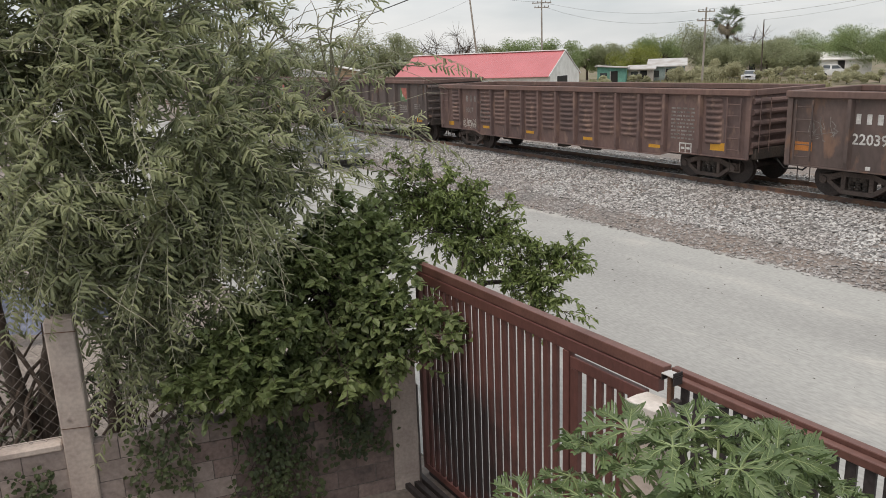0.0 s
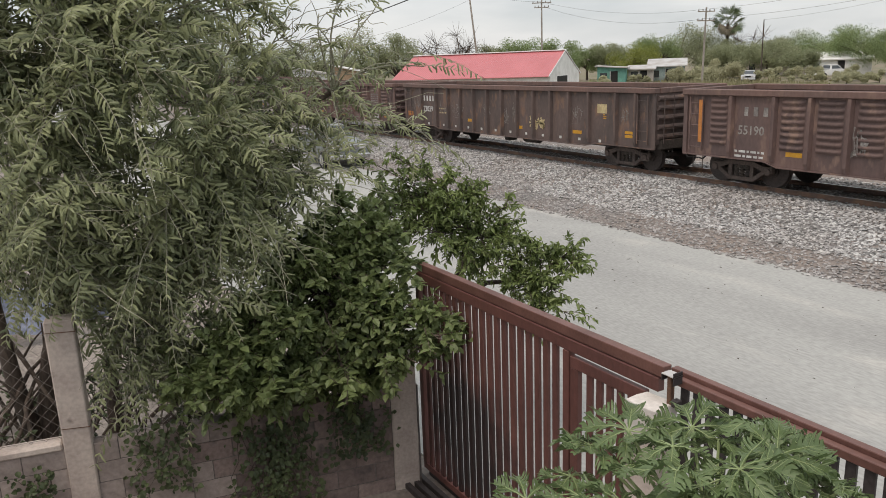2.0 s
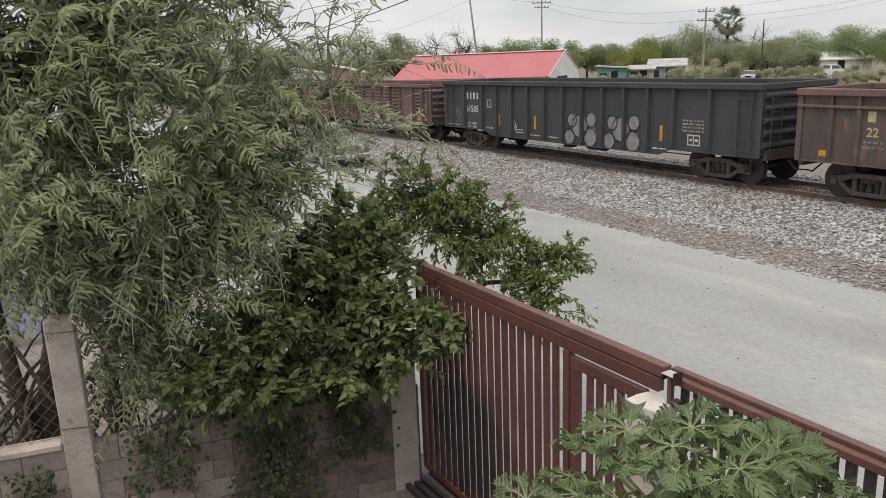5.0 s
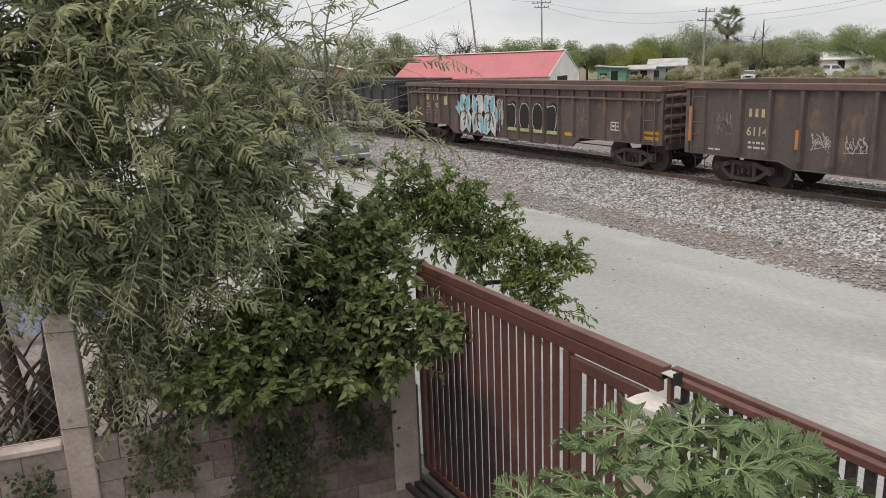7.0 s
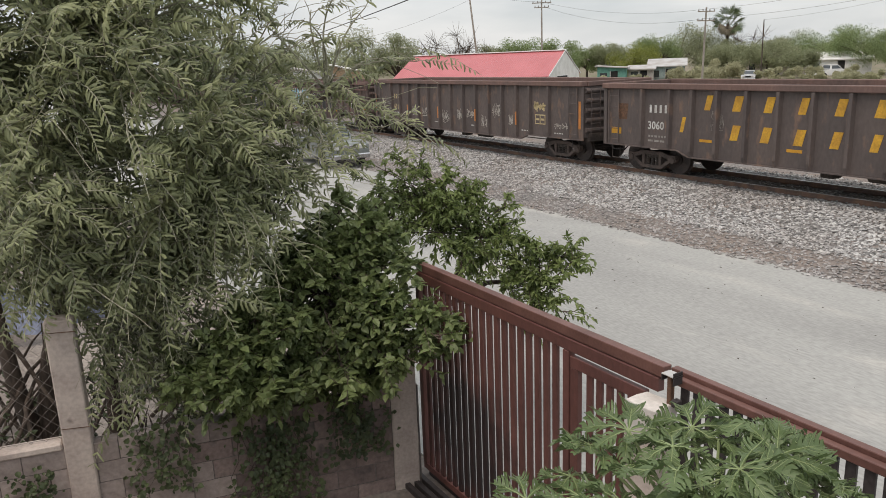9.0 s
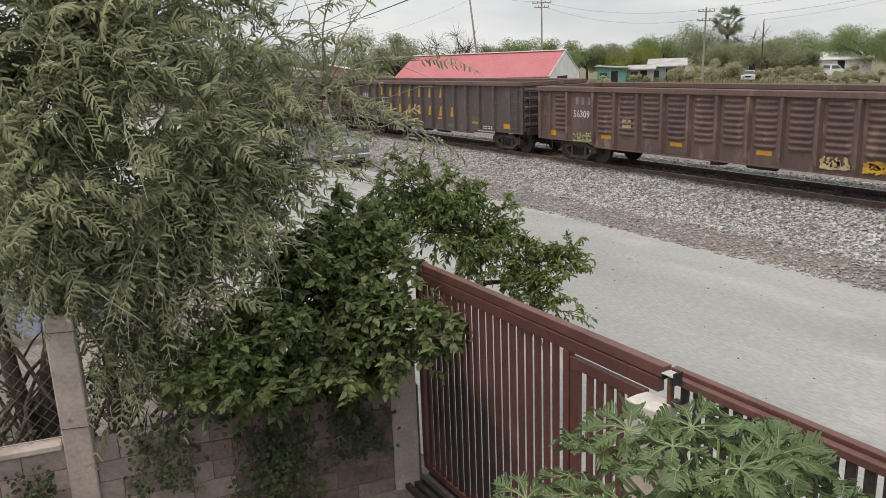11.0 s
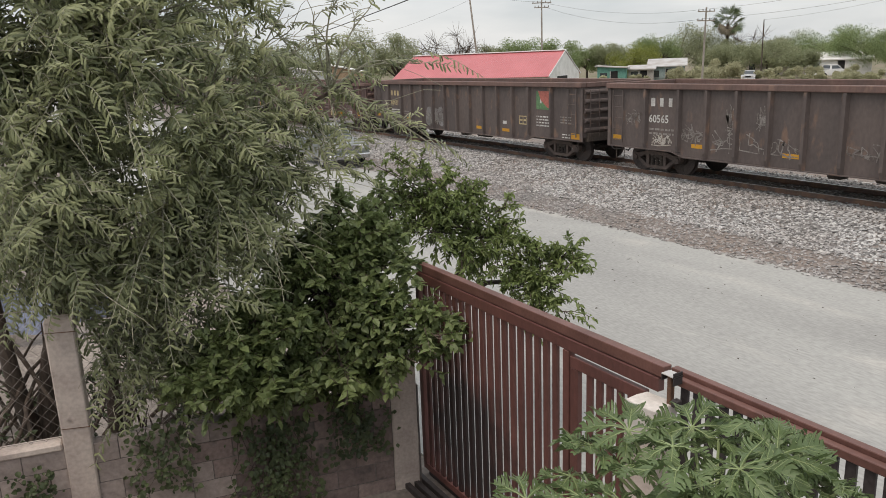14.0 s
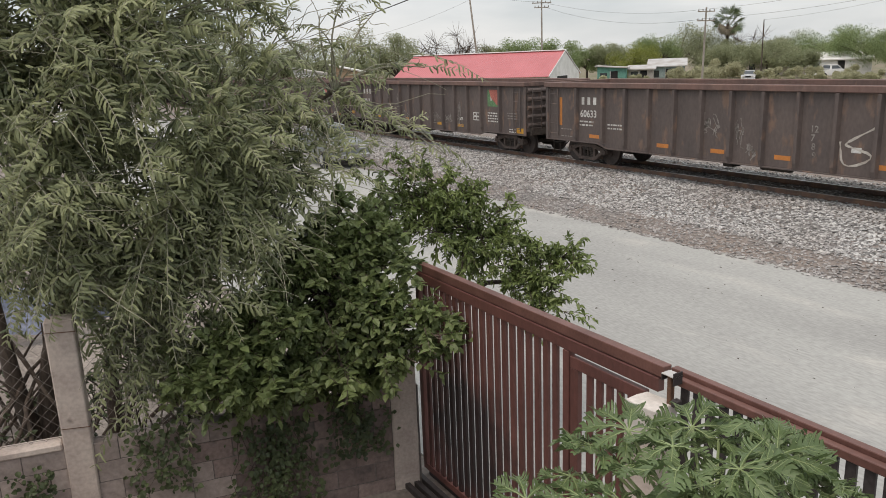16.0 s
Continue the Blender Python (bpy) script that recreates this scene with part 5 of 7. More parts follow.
# ---- beyond the track ----
def red_shed():
    m = Matrix.Translation((-61.7, 51.0, 0)) @ pose(0, 0, 0, 0, 0, 33.0)   # local x along the ridge, its near gable at x = 0
    s = thing("red_roofed_shed", "long white shed with a red corrugated roof", "shed", m)
    L, W2, E, R = 17.0, 4.9, 2.5, 4.72
    bm = bmesh.new()
    for x0, x1 in ((-L, -L + 0.15), (-0.15, 0)):
        a = [bm.verts.new((x0, y, z)) for y, z in ((-W2, -0.1), (W2, -0.1), (W2, E), (0, R - 0.08), (-W2, E))]
        b = [bm.verts.new((x1, y, z)) for y, z in ((-W2, -0.1), (W2, -0.1), (W2, E), (0, R - 0.08), (-W2, E))]
        bm.faces.new(a)
        bm.faces.new(b[::-1])
        for i in range(5):
            bm.faces.new((a[i], b[i], b[(i + 1) % 5], a[(i + 1) % 5]))
    for y in (-W2, W2 - 0.15):
        box(bm, -L + 0.15, -0.15, y, y + 0.15, -0.1, E - 0.08)
    part("wall", bm, M["white_wall"], s)
    # the opening is a flat panel, its inner shade put into the colour
    part("loft_opening", box(bmesh.new(), -0.02, 0.012, -2.6, 0.7, 0.2, 2.3), M["dark"], s, "near-black panel for the shaded gable opening")
    for q in (-1, 1):
        verts, faces = [], []
        n = 150
        for i in range(n + 1):
            x = -L - 0.25 + (L + 0.26) * i / n
            h = 0.035 * (i % 2)
            verts += [(x, 0, R + h), (x, q * (W2 + 0.35), E - 0.14 + h), (x, 0, R + h - 0.04), (x, q * (W2 + 0.35), E - 0.18 + h)]
        for i in range(n):
            a, b = 4 * i, 4 * i + 4
            faces += [(a, b, b + 1, a + 1), (a + 2, a + 3, b + 3, b + 2), (a + 1, b + 1, b + 3, a + 3)]
        part("roof_sheet", cloud_mesh("roof_sheet", verts, faces, M["red_roof"]), None, s, "red corrugated roof sheet")
    part("ridge_cap", bevelled(box(bmesh.new(), -L - 0.25, 0.04, -0.22, 0.22, R + 0.02, R + 0.12), 0.03), M["white_metal"], s, "white ridge cap")
    bm = bmesh.new()
    for q in (-1, 1):
        prism_pts = [(0.012, 0, R + 0.1), (0.07, 0, R + 0.1), (0.07, q * (W2 + 0.35), E - 0.06), (0.012, q * (W2 + 0.35), E - 0.06)]
        lo = [(x, y, z - 0.1) for x, y, z in prism_pts]
        vs = [bm.verts.new(p) for p in prism_pts + lo]
        for f in ((0, 1, 2, 3), (7, 6, 5, 4), (0, 4, 5, 1), (1, 5, 6, 2), (2, 6, 7, 3), (3, 7, 4, 0)):
            bm.faces.new([vs[i] for i in f])
    part("barge_board", bm, M["white_metal"], s, "white verge trim")


def shack(label, x, y, turn, w, d, h, wall, roof, slope=0.5, door=None, fall=False):
    """A small one-storey house with a sloping sheet roof."""
    s = thing("house", label, "house", Matrix.Translation((x, y, 0)) @ pose(0, 0, 0, 0, 0, turn))
    if fall:
        # the outline runs front to back, so that the roof's slope faces the track
        turned = Matrix.Rotation(radians(90), 4, "Z")
        bm = prism(bmesh.new(), [(-d / 2, -0.1), (d / 2, -0.1), (d / 2, h + slope), (-d / 2, h)], -w / 2, w / 2)
        bmesh.ops.transform(bm, matrix=turned, verts=bm.verts)
        part("wall", bm, wall, s)
        bm = prism(bmesh.new(), [(-d / 2 - 0.4, h - 0.1), (d / 2 + 0.3, h + slope + 0.02), (d / 2 + 0.3, h + slope + 0.14), (-d / 2 - 0.4, h + 0.02)], -w / 2 - 0.3, w / 2 + 0.3)
        bmesh.ops.transform(bm, matrix=turned, verts=bm.verts)
        part("roof", bm, roof, s)
    else:
        bm = prism(bmesh.new(), [(-w / 2, -0.1), (w / 2, -0.1), (w / 2, h), (-w / 2, h + slope)], -d / 2, d / 2)
        part("wall", bm, wall, s)
        bm = prism(bmesh.new(), [(-w / 2 - 0.3, h + slope + 0.03), (w / 2 + 0.3, h + 0.01 - 0.03), (w / 2 + 0.3, h + 0.1), (-w / 2 - 0.3, h + slope + 0.15)], -d / 2 - 0.4, d / 2 + 0.3)
        part("roof", bm, roof, s)
    # without a door colour the doorway's shade is painted near-black
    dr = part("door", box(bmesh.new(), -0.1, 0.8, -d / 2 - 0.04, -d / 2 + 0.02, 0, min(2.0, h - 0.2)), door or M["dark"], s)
    part("door_frame", box(bmesh.new(), -0.2, -0.1, -d / 2 - 0.06, -d / 2 + 0.02, 0, min(2.05, h - 0.15)), M["tin"], dr)
    wd = part("window", box(bmesh.new(), -w * 0.4, -w * 0.4 + 0.9, -d / 2 - 0.03, -d / 2 + 0.02, 0.9, min(1.8, h - 0.3)), M["glass"], s)
    part("sill", box(bmesh.new(), -w * 0.4 - 0.05, -w * 0.4 + 0.95, -d / 2 - 0.08, -d / 2 + 0.02, 0.82, 0.896), M["tin"], wd)
    return s


def far_car(name, label, x, y, turn, body, kind="sedan"):
    """A parked car or pickup, front towards local +x."""
    c = thing(name, label, "car" if kind == "sedan" else "pickup truck", Matrix.Translation((x, y, 0)) @ pose(0, 0, 0, 0, 0, turn))
    if kind == "sedan":
        low = [(-2.15, 0.3), (2.15, 0.3), (2.2, 0.55), (2.1, 0.78), (1.1, 0.92), (-1.5, 0.95), (-2.15, 0.9), (-2.2, 0.6)]
        cab = [(1.0, 0.92), (0.35, 1.4), (-0.9, 1.42), (-1.6, 0.95)]
        half = 0.85
        wheels, r = (-1.35, 1.35), 0.31
    else:
        low = [(-2.6, 0.45), (2.6, 0.45), (2.65, 0.75), (2.6, 1.0), (2.45, 1.08), (1.15, 1.16), (-0.55, 1.16), (-2.62, 1.14), (-2.65, 0.6)]
        cab = [(1.15, 1.16), (0.5, 1.72), (-0.6, 1.75), (-0.75, 1.16)]
        half = 0.92
        wheels, r = (-1.65, 1.7), 0.38
    bm = prism(bmesh.new(), low, -half, half)
    part("body", bevelled(bm, 0.05, 2), body, c)
    bm = prism(bmesh.new(), cab, -half + 0.1, half - 0.1)
    for v in bm.verts:
        if v.co.z > 1.2:
            v.co.y *= 0.84
    cb = part("cabin", bevelled(bm, 0.04, 2), body, c)
    # panes a little proud of the cabin
    (fx, fz), (tx, tz) = cab[0], cab[1]
    for sgn, lo_, hi_ in ((1, cab[0], cab[1]), (-1, cab[3], cab[2])):
        pts = []
        for k, yk in ((0.16, half - 0.2), (0.88, (half - 0.1) * 0.84 - 0.08)):
            px, pz = lo_[0] + (hi_[0] - lo_[0]) * k + sgn * 0.02, lo_[1] + (hi_[1] - lo_[1]) * k + 0.012
            pts.append((px, pz, yk))
        bm = bmesh.new()
        vs = [bm.verts.new(p) for p in ((pts[0][0], -pts[0][2], pts[0][1]), (pts[0][0], pts[0][2], pts[0][1]), (pts[1][0], pts[1][2], pts[1][1]), (pts[1][0], -pts[1][2], pts[1][1]))]
        bm.faces.new(vs)
        part("windscreen" if sgn > 0 else "rear_window", bm, M["glass"], cb)
    for q in (-1, 1):
        z0, z1 = cab[0][1] + 0.06, cab[1][1] - 0.07
        bm = bmesh.new()
        y0, y1 = q * (half - 0.085), q * ((half - 0.1) * 0.84 + 0.03)
        vs = [bm.verts.new(p) for p in ((cab[3][0] + 0.25, y0, z0), (cab[0][0] - 0.2, y0, z0), (cab[1][0] - 0.05, y1, z1), (cab[2][0] + 0.1, y1, z1))]
        bm.faces.new(vs)
        part("side_window", bm, M["glass"], cb)
        bm = bevelled(box(bmesh.new(), low[2][0] - 0.06, low[2][0] + 0.01, q * (half - 0.32) - 0.15, q * (half - 0.32) + 0.15, low[2][1] + 0.07, low[2][1] + 0.24), 0.02)
        part("headlight", bm, M["lamp"], c)
        for x in wheels:
            bm = bmesh.new()
            ring(bm, 0, 0, r, -0.1, 0.1, 20)
            w = part("wheel", bevelled(bm, 0.02), M["rubber"], c, at=pose(x, q * (half - 0.08), r))
            bm = bmesh.new()
            ring(bm, 0, 0, r * 0.6, -0.107, 0.107, 16)
            part("rim", bm, M["chrome"], w)
    fx = low[2][0]
    part("grille", bevelled(box(bmesh.new(), fx - 0.05, fx + 0.012, -half + 0.5, half - 0.5, low[2][1] + 0.05, low[2][1] + 0.25), 0.015), M["rubber"] if kind == "sedan" else M["chrome"], c)
    part("bumper", bevelled(box(bmesh.new(), fx - 0.1, fx + 0.1, -half, half, low[1][1] - 0.03, low[1][1] + 0.18), 0.04), M["chrome"] if kind != "sedan" else body, c)
    part("number_plate", box(bmesh.new(), fx + 0.1, fx + 0.112, -0.16, 0.16, low[1][1] + 0.0, low[1][1] + 0.13), M["white_metal"], c)
    if kind != "sedan":
        # shade inside the load bed, painted as a near-black sheet
        part("bed_opening", box(bmesh.new(), -2.5, -0.85, -half + 0.1, half - 0.1, 1.12, 1.165), M["dark"], c, "near-black sheet for the shaded load bed")
    return c


def utility_pole(label, x, y, h, lean, arms, material, r=0.14):
    p = thing("utility_pole", label, "utility pole", Matrix.Translation((x, y, 0)) @ pose(0, 0, 0, 0, lean, 55))
    part("shaft", cyl(bmesh.new(), (0, 0, -0.1), (0, 0, h), r, r * 0.65, 10), material, p)
    for z, w in arms:
        a = part("crossarm", bevelled(box(bmesh.new(), -w / 2, w / 2, -0.16, -0.06, z, z + 0.12), 0.01), material, p)
        for k in (-0.45, -0.2, 0.2, 0.45):
            part("insulator", cyl(bmesh.new(), (k * w, -0.11, z + 0.12), (k * w, -0.11, z + 0.32), 0.06, 0.04, 8), M["insulator"], a)
    return p


def cable(a, b, sag, r=0.012, n=14):
    a, b = Vector(a), Vector(b)
    pts = [a.lerp(b, i / n) + Vector((0, 0, -sag * 4 * (i / n) * (1 - i / n))) for i in range(n + 1)]
    ob = part("overhead_cable", tube(bmesh.new(), pts, [r] * (n + 1), 5), M["wire"])
    return tagged(ob, "thin dark sagging overhead cable", "cable")


red_shed()
shack("small turquoise shack with a flat pale sheet roof", -76.9, 71.5, 42, 3.6, 3.0, 2.35, M["teal"], M["tin"], 0.25)
shack("low grey lean-to with a flat sheet roof", -76.2, 76.0, 42, 3.2, 3.0, 2.1, M["house"], M["tin"], 0.35, fall=True)
shack("pale turquoise house with a white sheet roof", -75.5, 80.0, 42, 4.6, 4.0, 2.35, M["pale_teal"], M["tin"], 0.8, fall=True)
shack("low white house with a flat roof among trees", -70.0, 109.5, 35, 8.5, 5.0, 2.2, M["white_wall"], M["white_metal"], 0.9, fall=True)
shack("low grey house behind parked cars", -80.0, 108.5, 35, 9.0, 5.0, 2.5, M["house"], M["tin"], 0.2)
shack("small white outbuilding under a tree", -62.5, 112.0, 30, 3.0, 3.0, 2.6, M["white_wall"], M["tin"], 0.2)
shack("small pale house with a white roof beyond the track", -82.5, 36.5, 62, 3.4, 4.0, 3.2, M["tan"], M["white_metal"], 0.9)
shack("tan brick house with a sheet roof beyond the track", -84.0, 33.0, 62, 4.5, 4.0, 3.0, M["white_wall"], M["tin"], 0.9)
far_car("parked_sedan", "silver parked sedan in dry grass", -67.6, 86.7, -55, M["car_silver"])
far_car("parked_pickup", "white parked pickup truck by the houses", -62.6, 96.5, 72, M["car_white"], "pickup")
far_car("pickup_truck", "grey-green pickup with chrome bumper parked at the roadside", -32.5, 13.1, -2, M["car_dark"], "pickup")
far_car("parked_car", "white car parked further along the road", -41.5, 9.6, 4, M["car_white"])
utility_pole("tall wooden power pole with two crossarms", -86.8, 67.6, 12.2, 0.0, [(11.2, 2.6), (10.6, 2.0)], M["pole_wood"])
utility_pole("leaning thin power pole with a crossarm", -83.4, 55.2, 15.5, -6, [(11.6, 2.0)], M["pole_wood"])
utility_pole("weathered wooden power pole with two crossarms", -62.3, 71.7, 8.9, 1.0, [(8.4, 1.9), (7.4, 2.0)], M["pole_wood"])
utility_pole("slim dark pole between the trees", -72.6, 95.6, 8.0, 0, [], M["bark"], 0.1)
utility_pole("slim pale pole behind the small houses", -110.2, 47.5, 7.8, 0, [(7.0, 1.4)], M["pole_wood"], 0.12)
utility_pole("slim white pole behind the small houses", -109.3, 49.5, 5.8, 0, [], M["pole_wood"], 0.12)
cable((-109.8, 47.5, 7.3), (-83.4, 55.2, 11.9), 0.8)
cable((-83.4, 55.2, 11.9), (-86.8, 67.6, 11.4), 0.2)
cable((-86.8, 67.6, 11.4), (-62.3, 71.7, 8.7), 0.9)
cable((-86.8, 68.2, 10.7), (-62.3, 71.9, 7.7), 1.2)
cable((-62.3, 71.7, 8.7), (-30.0, 80.0, 13.0), 1.0)
cable((-62.3, 71.7, 7.7), (-30.0, 80.4, 11.5), 1.0)
cable((-72.6, 95.6, 8.0), (-45.0, 100.0, 12.0), 0.8)
# service cable from over the yard to the street
cable((-17.0, 5.9, 4.8), (-5.0, 3.75, 5.16), 0.03, 0.006)

# the house behind the viewer
tagged(part("house_wall", box(bmesh.new(), -5.0, 8, -7.0, -0.8, -0.05, 2.9), M["house"]), "plain rendered house with a flat roof", "wall", kind="structure")

# ---- foliage ----
RND = np.random.RandomState(12)


def rot_to(d, up):
    """Rows: side, along d, up."""
    d = d / np.linalg.norm(d)
    s = np.cross(d, up)
    s = s / (np.linalg.norm(s) + 1e-9)
    return np.array([s, d, np.cross(s, d)])


def unit(rnd):
    v = rnd.normal(size=3)
    return v / np.linalg.norm(v)


def pinna(length, width, droop, sweep):
    """One feathery side leaf along +y: a long strip of tiny leaflets, arched to its tip, with a notched edge."""
    v, f = [], []
    steps = 6
    for i in range(steps + 1):
        u = i / steps
        w = width * 0.5 * (math.sin(math.pi * (0.1 + 0.82 * u)) ** 0.6) * (1.0 if i % 2 else 0.72)
        y, z, x = length * u * (1 - 0.18 * droop * u), length * (0.12 * u - droop * u * u), sweep * length * u * u
        v += [(x - w, y + 0.3 * w, z - 0.45 * w), (x, y, z), (x + w, y + 0.3 * w, z - 0.45 * w)]
    for i in range(steps):
        a = 3 * i
        f += [(a, a + 1, a + 4, a + 3), (a + 1, a + 2, a + 5, a + 4)]
    return np.array(v), f


def blade(length, width, fold=0.25, curl=0.15):
    """A single leaf along +y, folded on its midrib."""
    v = [(0, 0, 0), (-width * 0.5, length * 0.3, width * fold), (-width * 0.42, length * 0.65, width * fold - curl * length * 0.4), (0, length, -curl * length),
         (width * 0.42, length * 0.65, width * fold - curl * length * 0.4), (width * 0.5, length * 0.3, width * fold), (0, length * 0.5, -curl * length * 0.2)]
    return np.array(v), [(0, 6, 2, 1), (6, 3, 2), (0, 5, 4, 6), (6, 4, 3)]


class Crown:
    """Collects leaves and twigs of a plant into plain meshes."""

    def __init__(self):
        self.v, self.f, self.n = [], [], 0
        self.bm = bmesh.new()

    def leaf(self, shape, at, d, up, scale=1.0):
        v, f = shape
        self.v.append((v * scale) @ rot_to(d, up) + at)
        self.f.extend(tuple(i + self.n for i in q) for q in f)
        self.n += len(v)

    def twig(self, pts, r0, r1, n=4):
        k = len(pts) - 1
        tube(self.bm, pts, [r0 + (r1 - r0) * i / k for i in range(k + 1)], n)

    def done(self, parent, leaves, wood, name="crown", twig_name="twig_mass"):
        a = part(name, cloud_mesh(name, np.concatenate(self.v).tolist(), self.f, leaves), None, parent, kind="stuff")
        b = part(twig_name, self.bm, wood, parent, kind="stuff")
        return a, b


FEATHERS = [pinna(0.1 + 0.012 * (k % 4), 0.03 + 0.003 * (k % 3), 0.2 + 0.16 * (k % 5), 0.14 * (k % 3 - 1)) for k in range(20)]
CITRUS = [blade(0.095, 0.062, 0.15, 0.05), blade(0.08, 0.054, 0.25, 0.15), blade(0.105, 0.066, 0.12, 0.2)]
LANCE = [blade(0.105, 0.042, 0.3, 0.25), blade(0.085, 0.036, 0.3, 0.4), blade(0.12, 0.045, 0.2, 0.15)]
IVY = [blade(0.06, 0.05, 0.15, 0.15), blade(0.045, 0.04, 0.2, 0.2)]


def bough(crown, start, end, rnd, twigs, spread, leaf_set, leaves, twig_len, droop, leaf_scale=1.0, up_bias=0.35, r=0.02, first=0.25):
    """A limb from start to end, with leafy twigs along it."""
    a, b = np.array(start, float), np.array(end, float)
    bend = unit(rnd) * 0.12 * np.linalg.norm(b - a)
    pts = [a + (b - a) * t + bend * math.sin(math.pi * t) for t in np.linspace(0, 1, 6)]
    crown.twig(pts, r, r * 0.3, 5)
    for i in range(twigs):
        t = first + (1 - first) * rnd.rand()
        p = a + (b - a) * t + bend * math.sin(math.pi * t)
        d = unit(rnd) * spread + (b - a) / np.linalg.norm(b - a) * 0.5 + np.array((0, 0, up_bias))
        d /= np.linalg.norm(d)
        L = twig_len * (0.5 + 0.8 * rnd.rand())
        q = [p + d * L * s + np.array((0, 0, -droop * L * s * s)) for s in (0, 0.35, 0.7, 1.0)]
        crown.twig(q, 0.0055, 0.002, 3)
        n = max(2, int(leaves * (0.6 + 0.7 * rnd.rand())))
        for k in range(n):
            s = 0.15 + 0.85 * (k + 0.5) / n
            at = p + d * L * s + np.array((0, 0, -droop * L * s * s))
            along = d + np.array((0, 0, -2 * droop * s))
            side = np.cross(along, (0, 0, 1.0)) * (1 if k % 2 else -1)
            ld = along * 0.55 + side * 0.8 + unit(rnd) * 0.7 + np.array((0, 0, -0.12))
            crown.leaf(leaf_set[rnd.randint(len(leaf_set))], at, ld, np.array((0, 0, 1.0)) + unit(rnd) * 0.6, leaf_scale * (0.75 + 0.5 * rnd.rand()))


# leaf tops turn up and towards the camera, to fit its view
LEAF_FACING = np.array((0.45, -0.5, 0.75))


def frond(crown, p, d, L, sag, face, rnd, scale, gap=0.043, bare=0.06):
    """A pale drooping twig with arched side leaves in pairs."""
    curl = np.cross(d, face) * rnd.uniform(-0.35, 0.35)

    def at(u):
        return p + d * L * u + curl * L * u * u + np.array((0, 0, -sag * L * u * u))
    crown.twig([at(u) for u in (0, 0.25, 0.5, 0.75, 1.0)], 0.005, 0.002, 3)
    n = max(4, int(L / gap))
    for k in range(n):
        u = 0.14 + 0.86 * (k + 0.5) / n
        along = d + 2 * curl * u + np.array((0, 0, -2 * sag * u))
        along /= np.linalg.norm(along)
        side = np.cross(along, face)
        side /= np.linalg.norm(side) + 1e-6
        for q in (-1, 1):
            if rnd.rand() < bare:
                continue
            ld = along * (0.35 + 0.5 * u) + side * q * 0.9 + unit(rnd) * 0.3
            crown.leaf(FEATHERS[rnd.randint(len(FEATHERS))], at(u), ld, face + unit(rnd) * 0.35, scale * (0.75 + 0.4 * rnd.rand()) * (1.05 - 0.45 * u * u))


def spray(crown, start, end, rnd, twigs, twig_len, scale, hang=0.0):
    """An arching pale limb with flat feathery fronds turned up and towards the camera."""
    a, b = np.array(start, float), np.array(end, float)
    reach = np.linalg.norm(b - a)
    bend = unit(rnd) * 0.1 * reach + np.array((0, 0, 0.16 * reach))
    path = [a + (b - a) * t + bend * math.sin(math.pi * t) for t in np.linspace(0, 1, 8)]
    crown.twig(path, 0.014, 0.005, 5)
    out = (b - a) / (reach + 1e-6)
    # leafless crooked side twigs
    for i in range(2):
        t = 0.55 + 0.45 * rnd.rand()
        p = a + (b - a) * t + bend * math.sin(math.pi * t)
        d = out * 0.4 + np.array((0.45, 0.1, 0.15)) + unit(rnd) * (0.7, 1.0, 0.6)
        L, kink = 0.3 + 0.3 * rnd.rand(), unit(rnd) * 0.07
        crown.twig([p + d * L * u + kink * math.sin(5 * u) + np.array((0, 0, -0.2 * L * u * u)) for u in (0, 0.2, 0.4, 0.6, 0.8, 1.0)], 0.005, 0.002, 3)
    for i in range(twigs):
        t = 0.3 + 0.7 * (i + rnd.rand()) / twigs
        p = a + (b - a) * t + bend * math.sin(math.pi * t)
        d = out * 0.4 + np.array((0.3, 0.12, 0.08)) + unit(rnd) * (0.9, 1.0, 0.5)
        d /= np.linalg.norm(d)
        sag = 0.15 + 0.45 * rnd.rand() + hang * rnd.rand()
        frond(crown, p, d, twig_len * (0.55 + 0.8 * rnd.rand()), sag, LEAF_FACING + unit(rnd) * 0.45, rnd, scale)


def trunk(parent, runs, name="trunk"):
    for pts, r0, r1 in runs:
        k = len(pts) - 1
        part(name, tube(bmesh.new(), pts, [r0 + (r1 - r0) * i / k for i in range(k + 1)], 10), M["bark"], parent, smooth=True)


BOUGHS = []


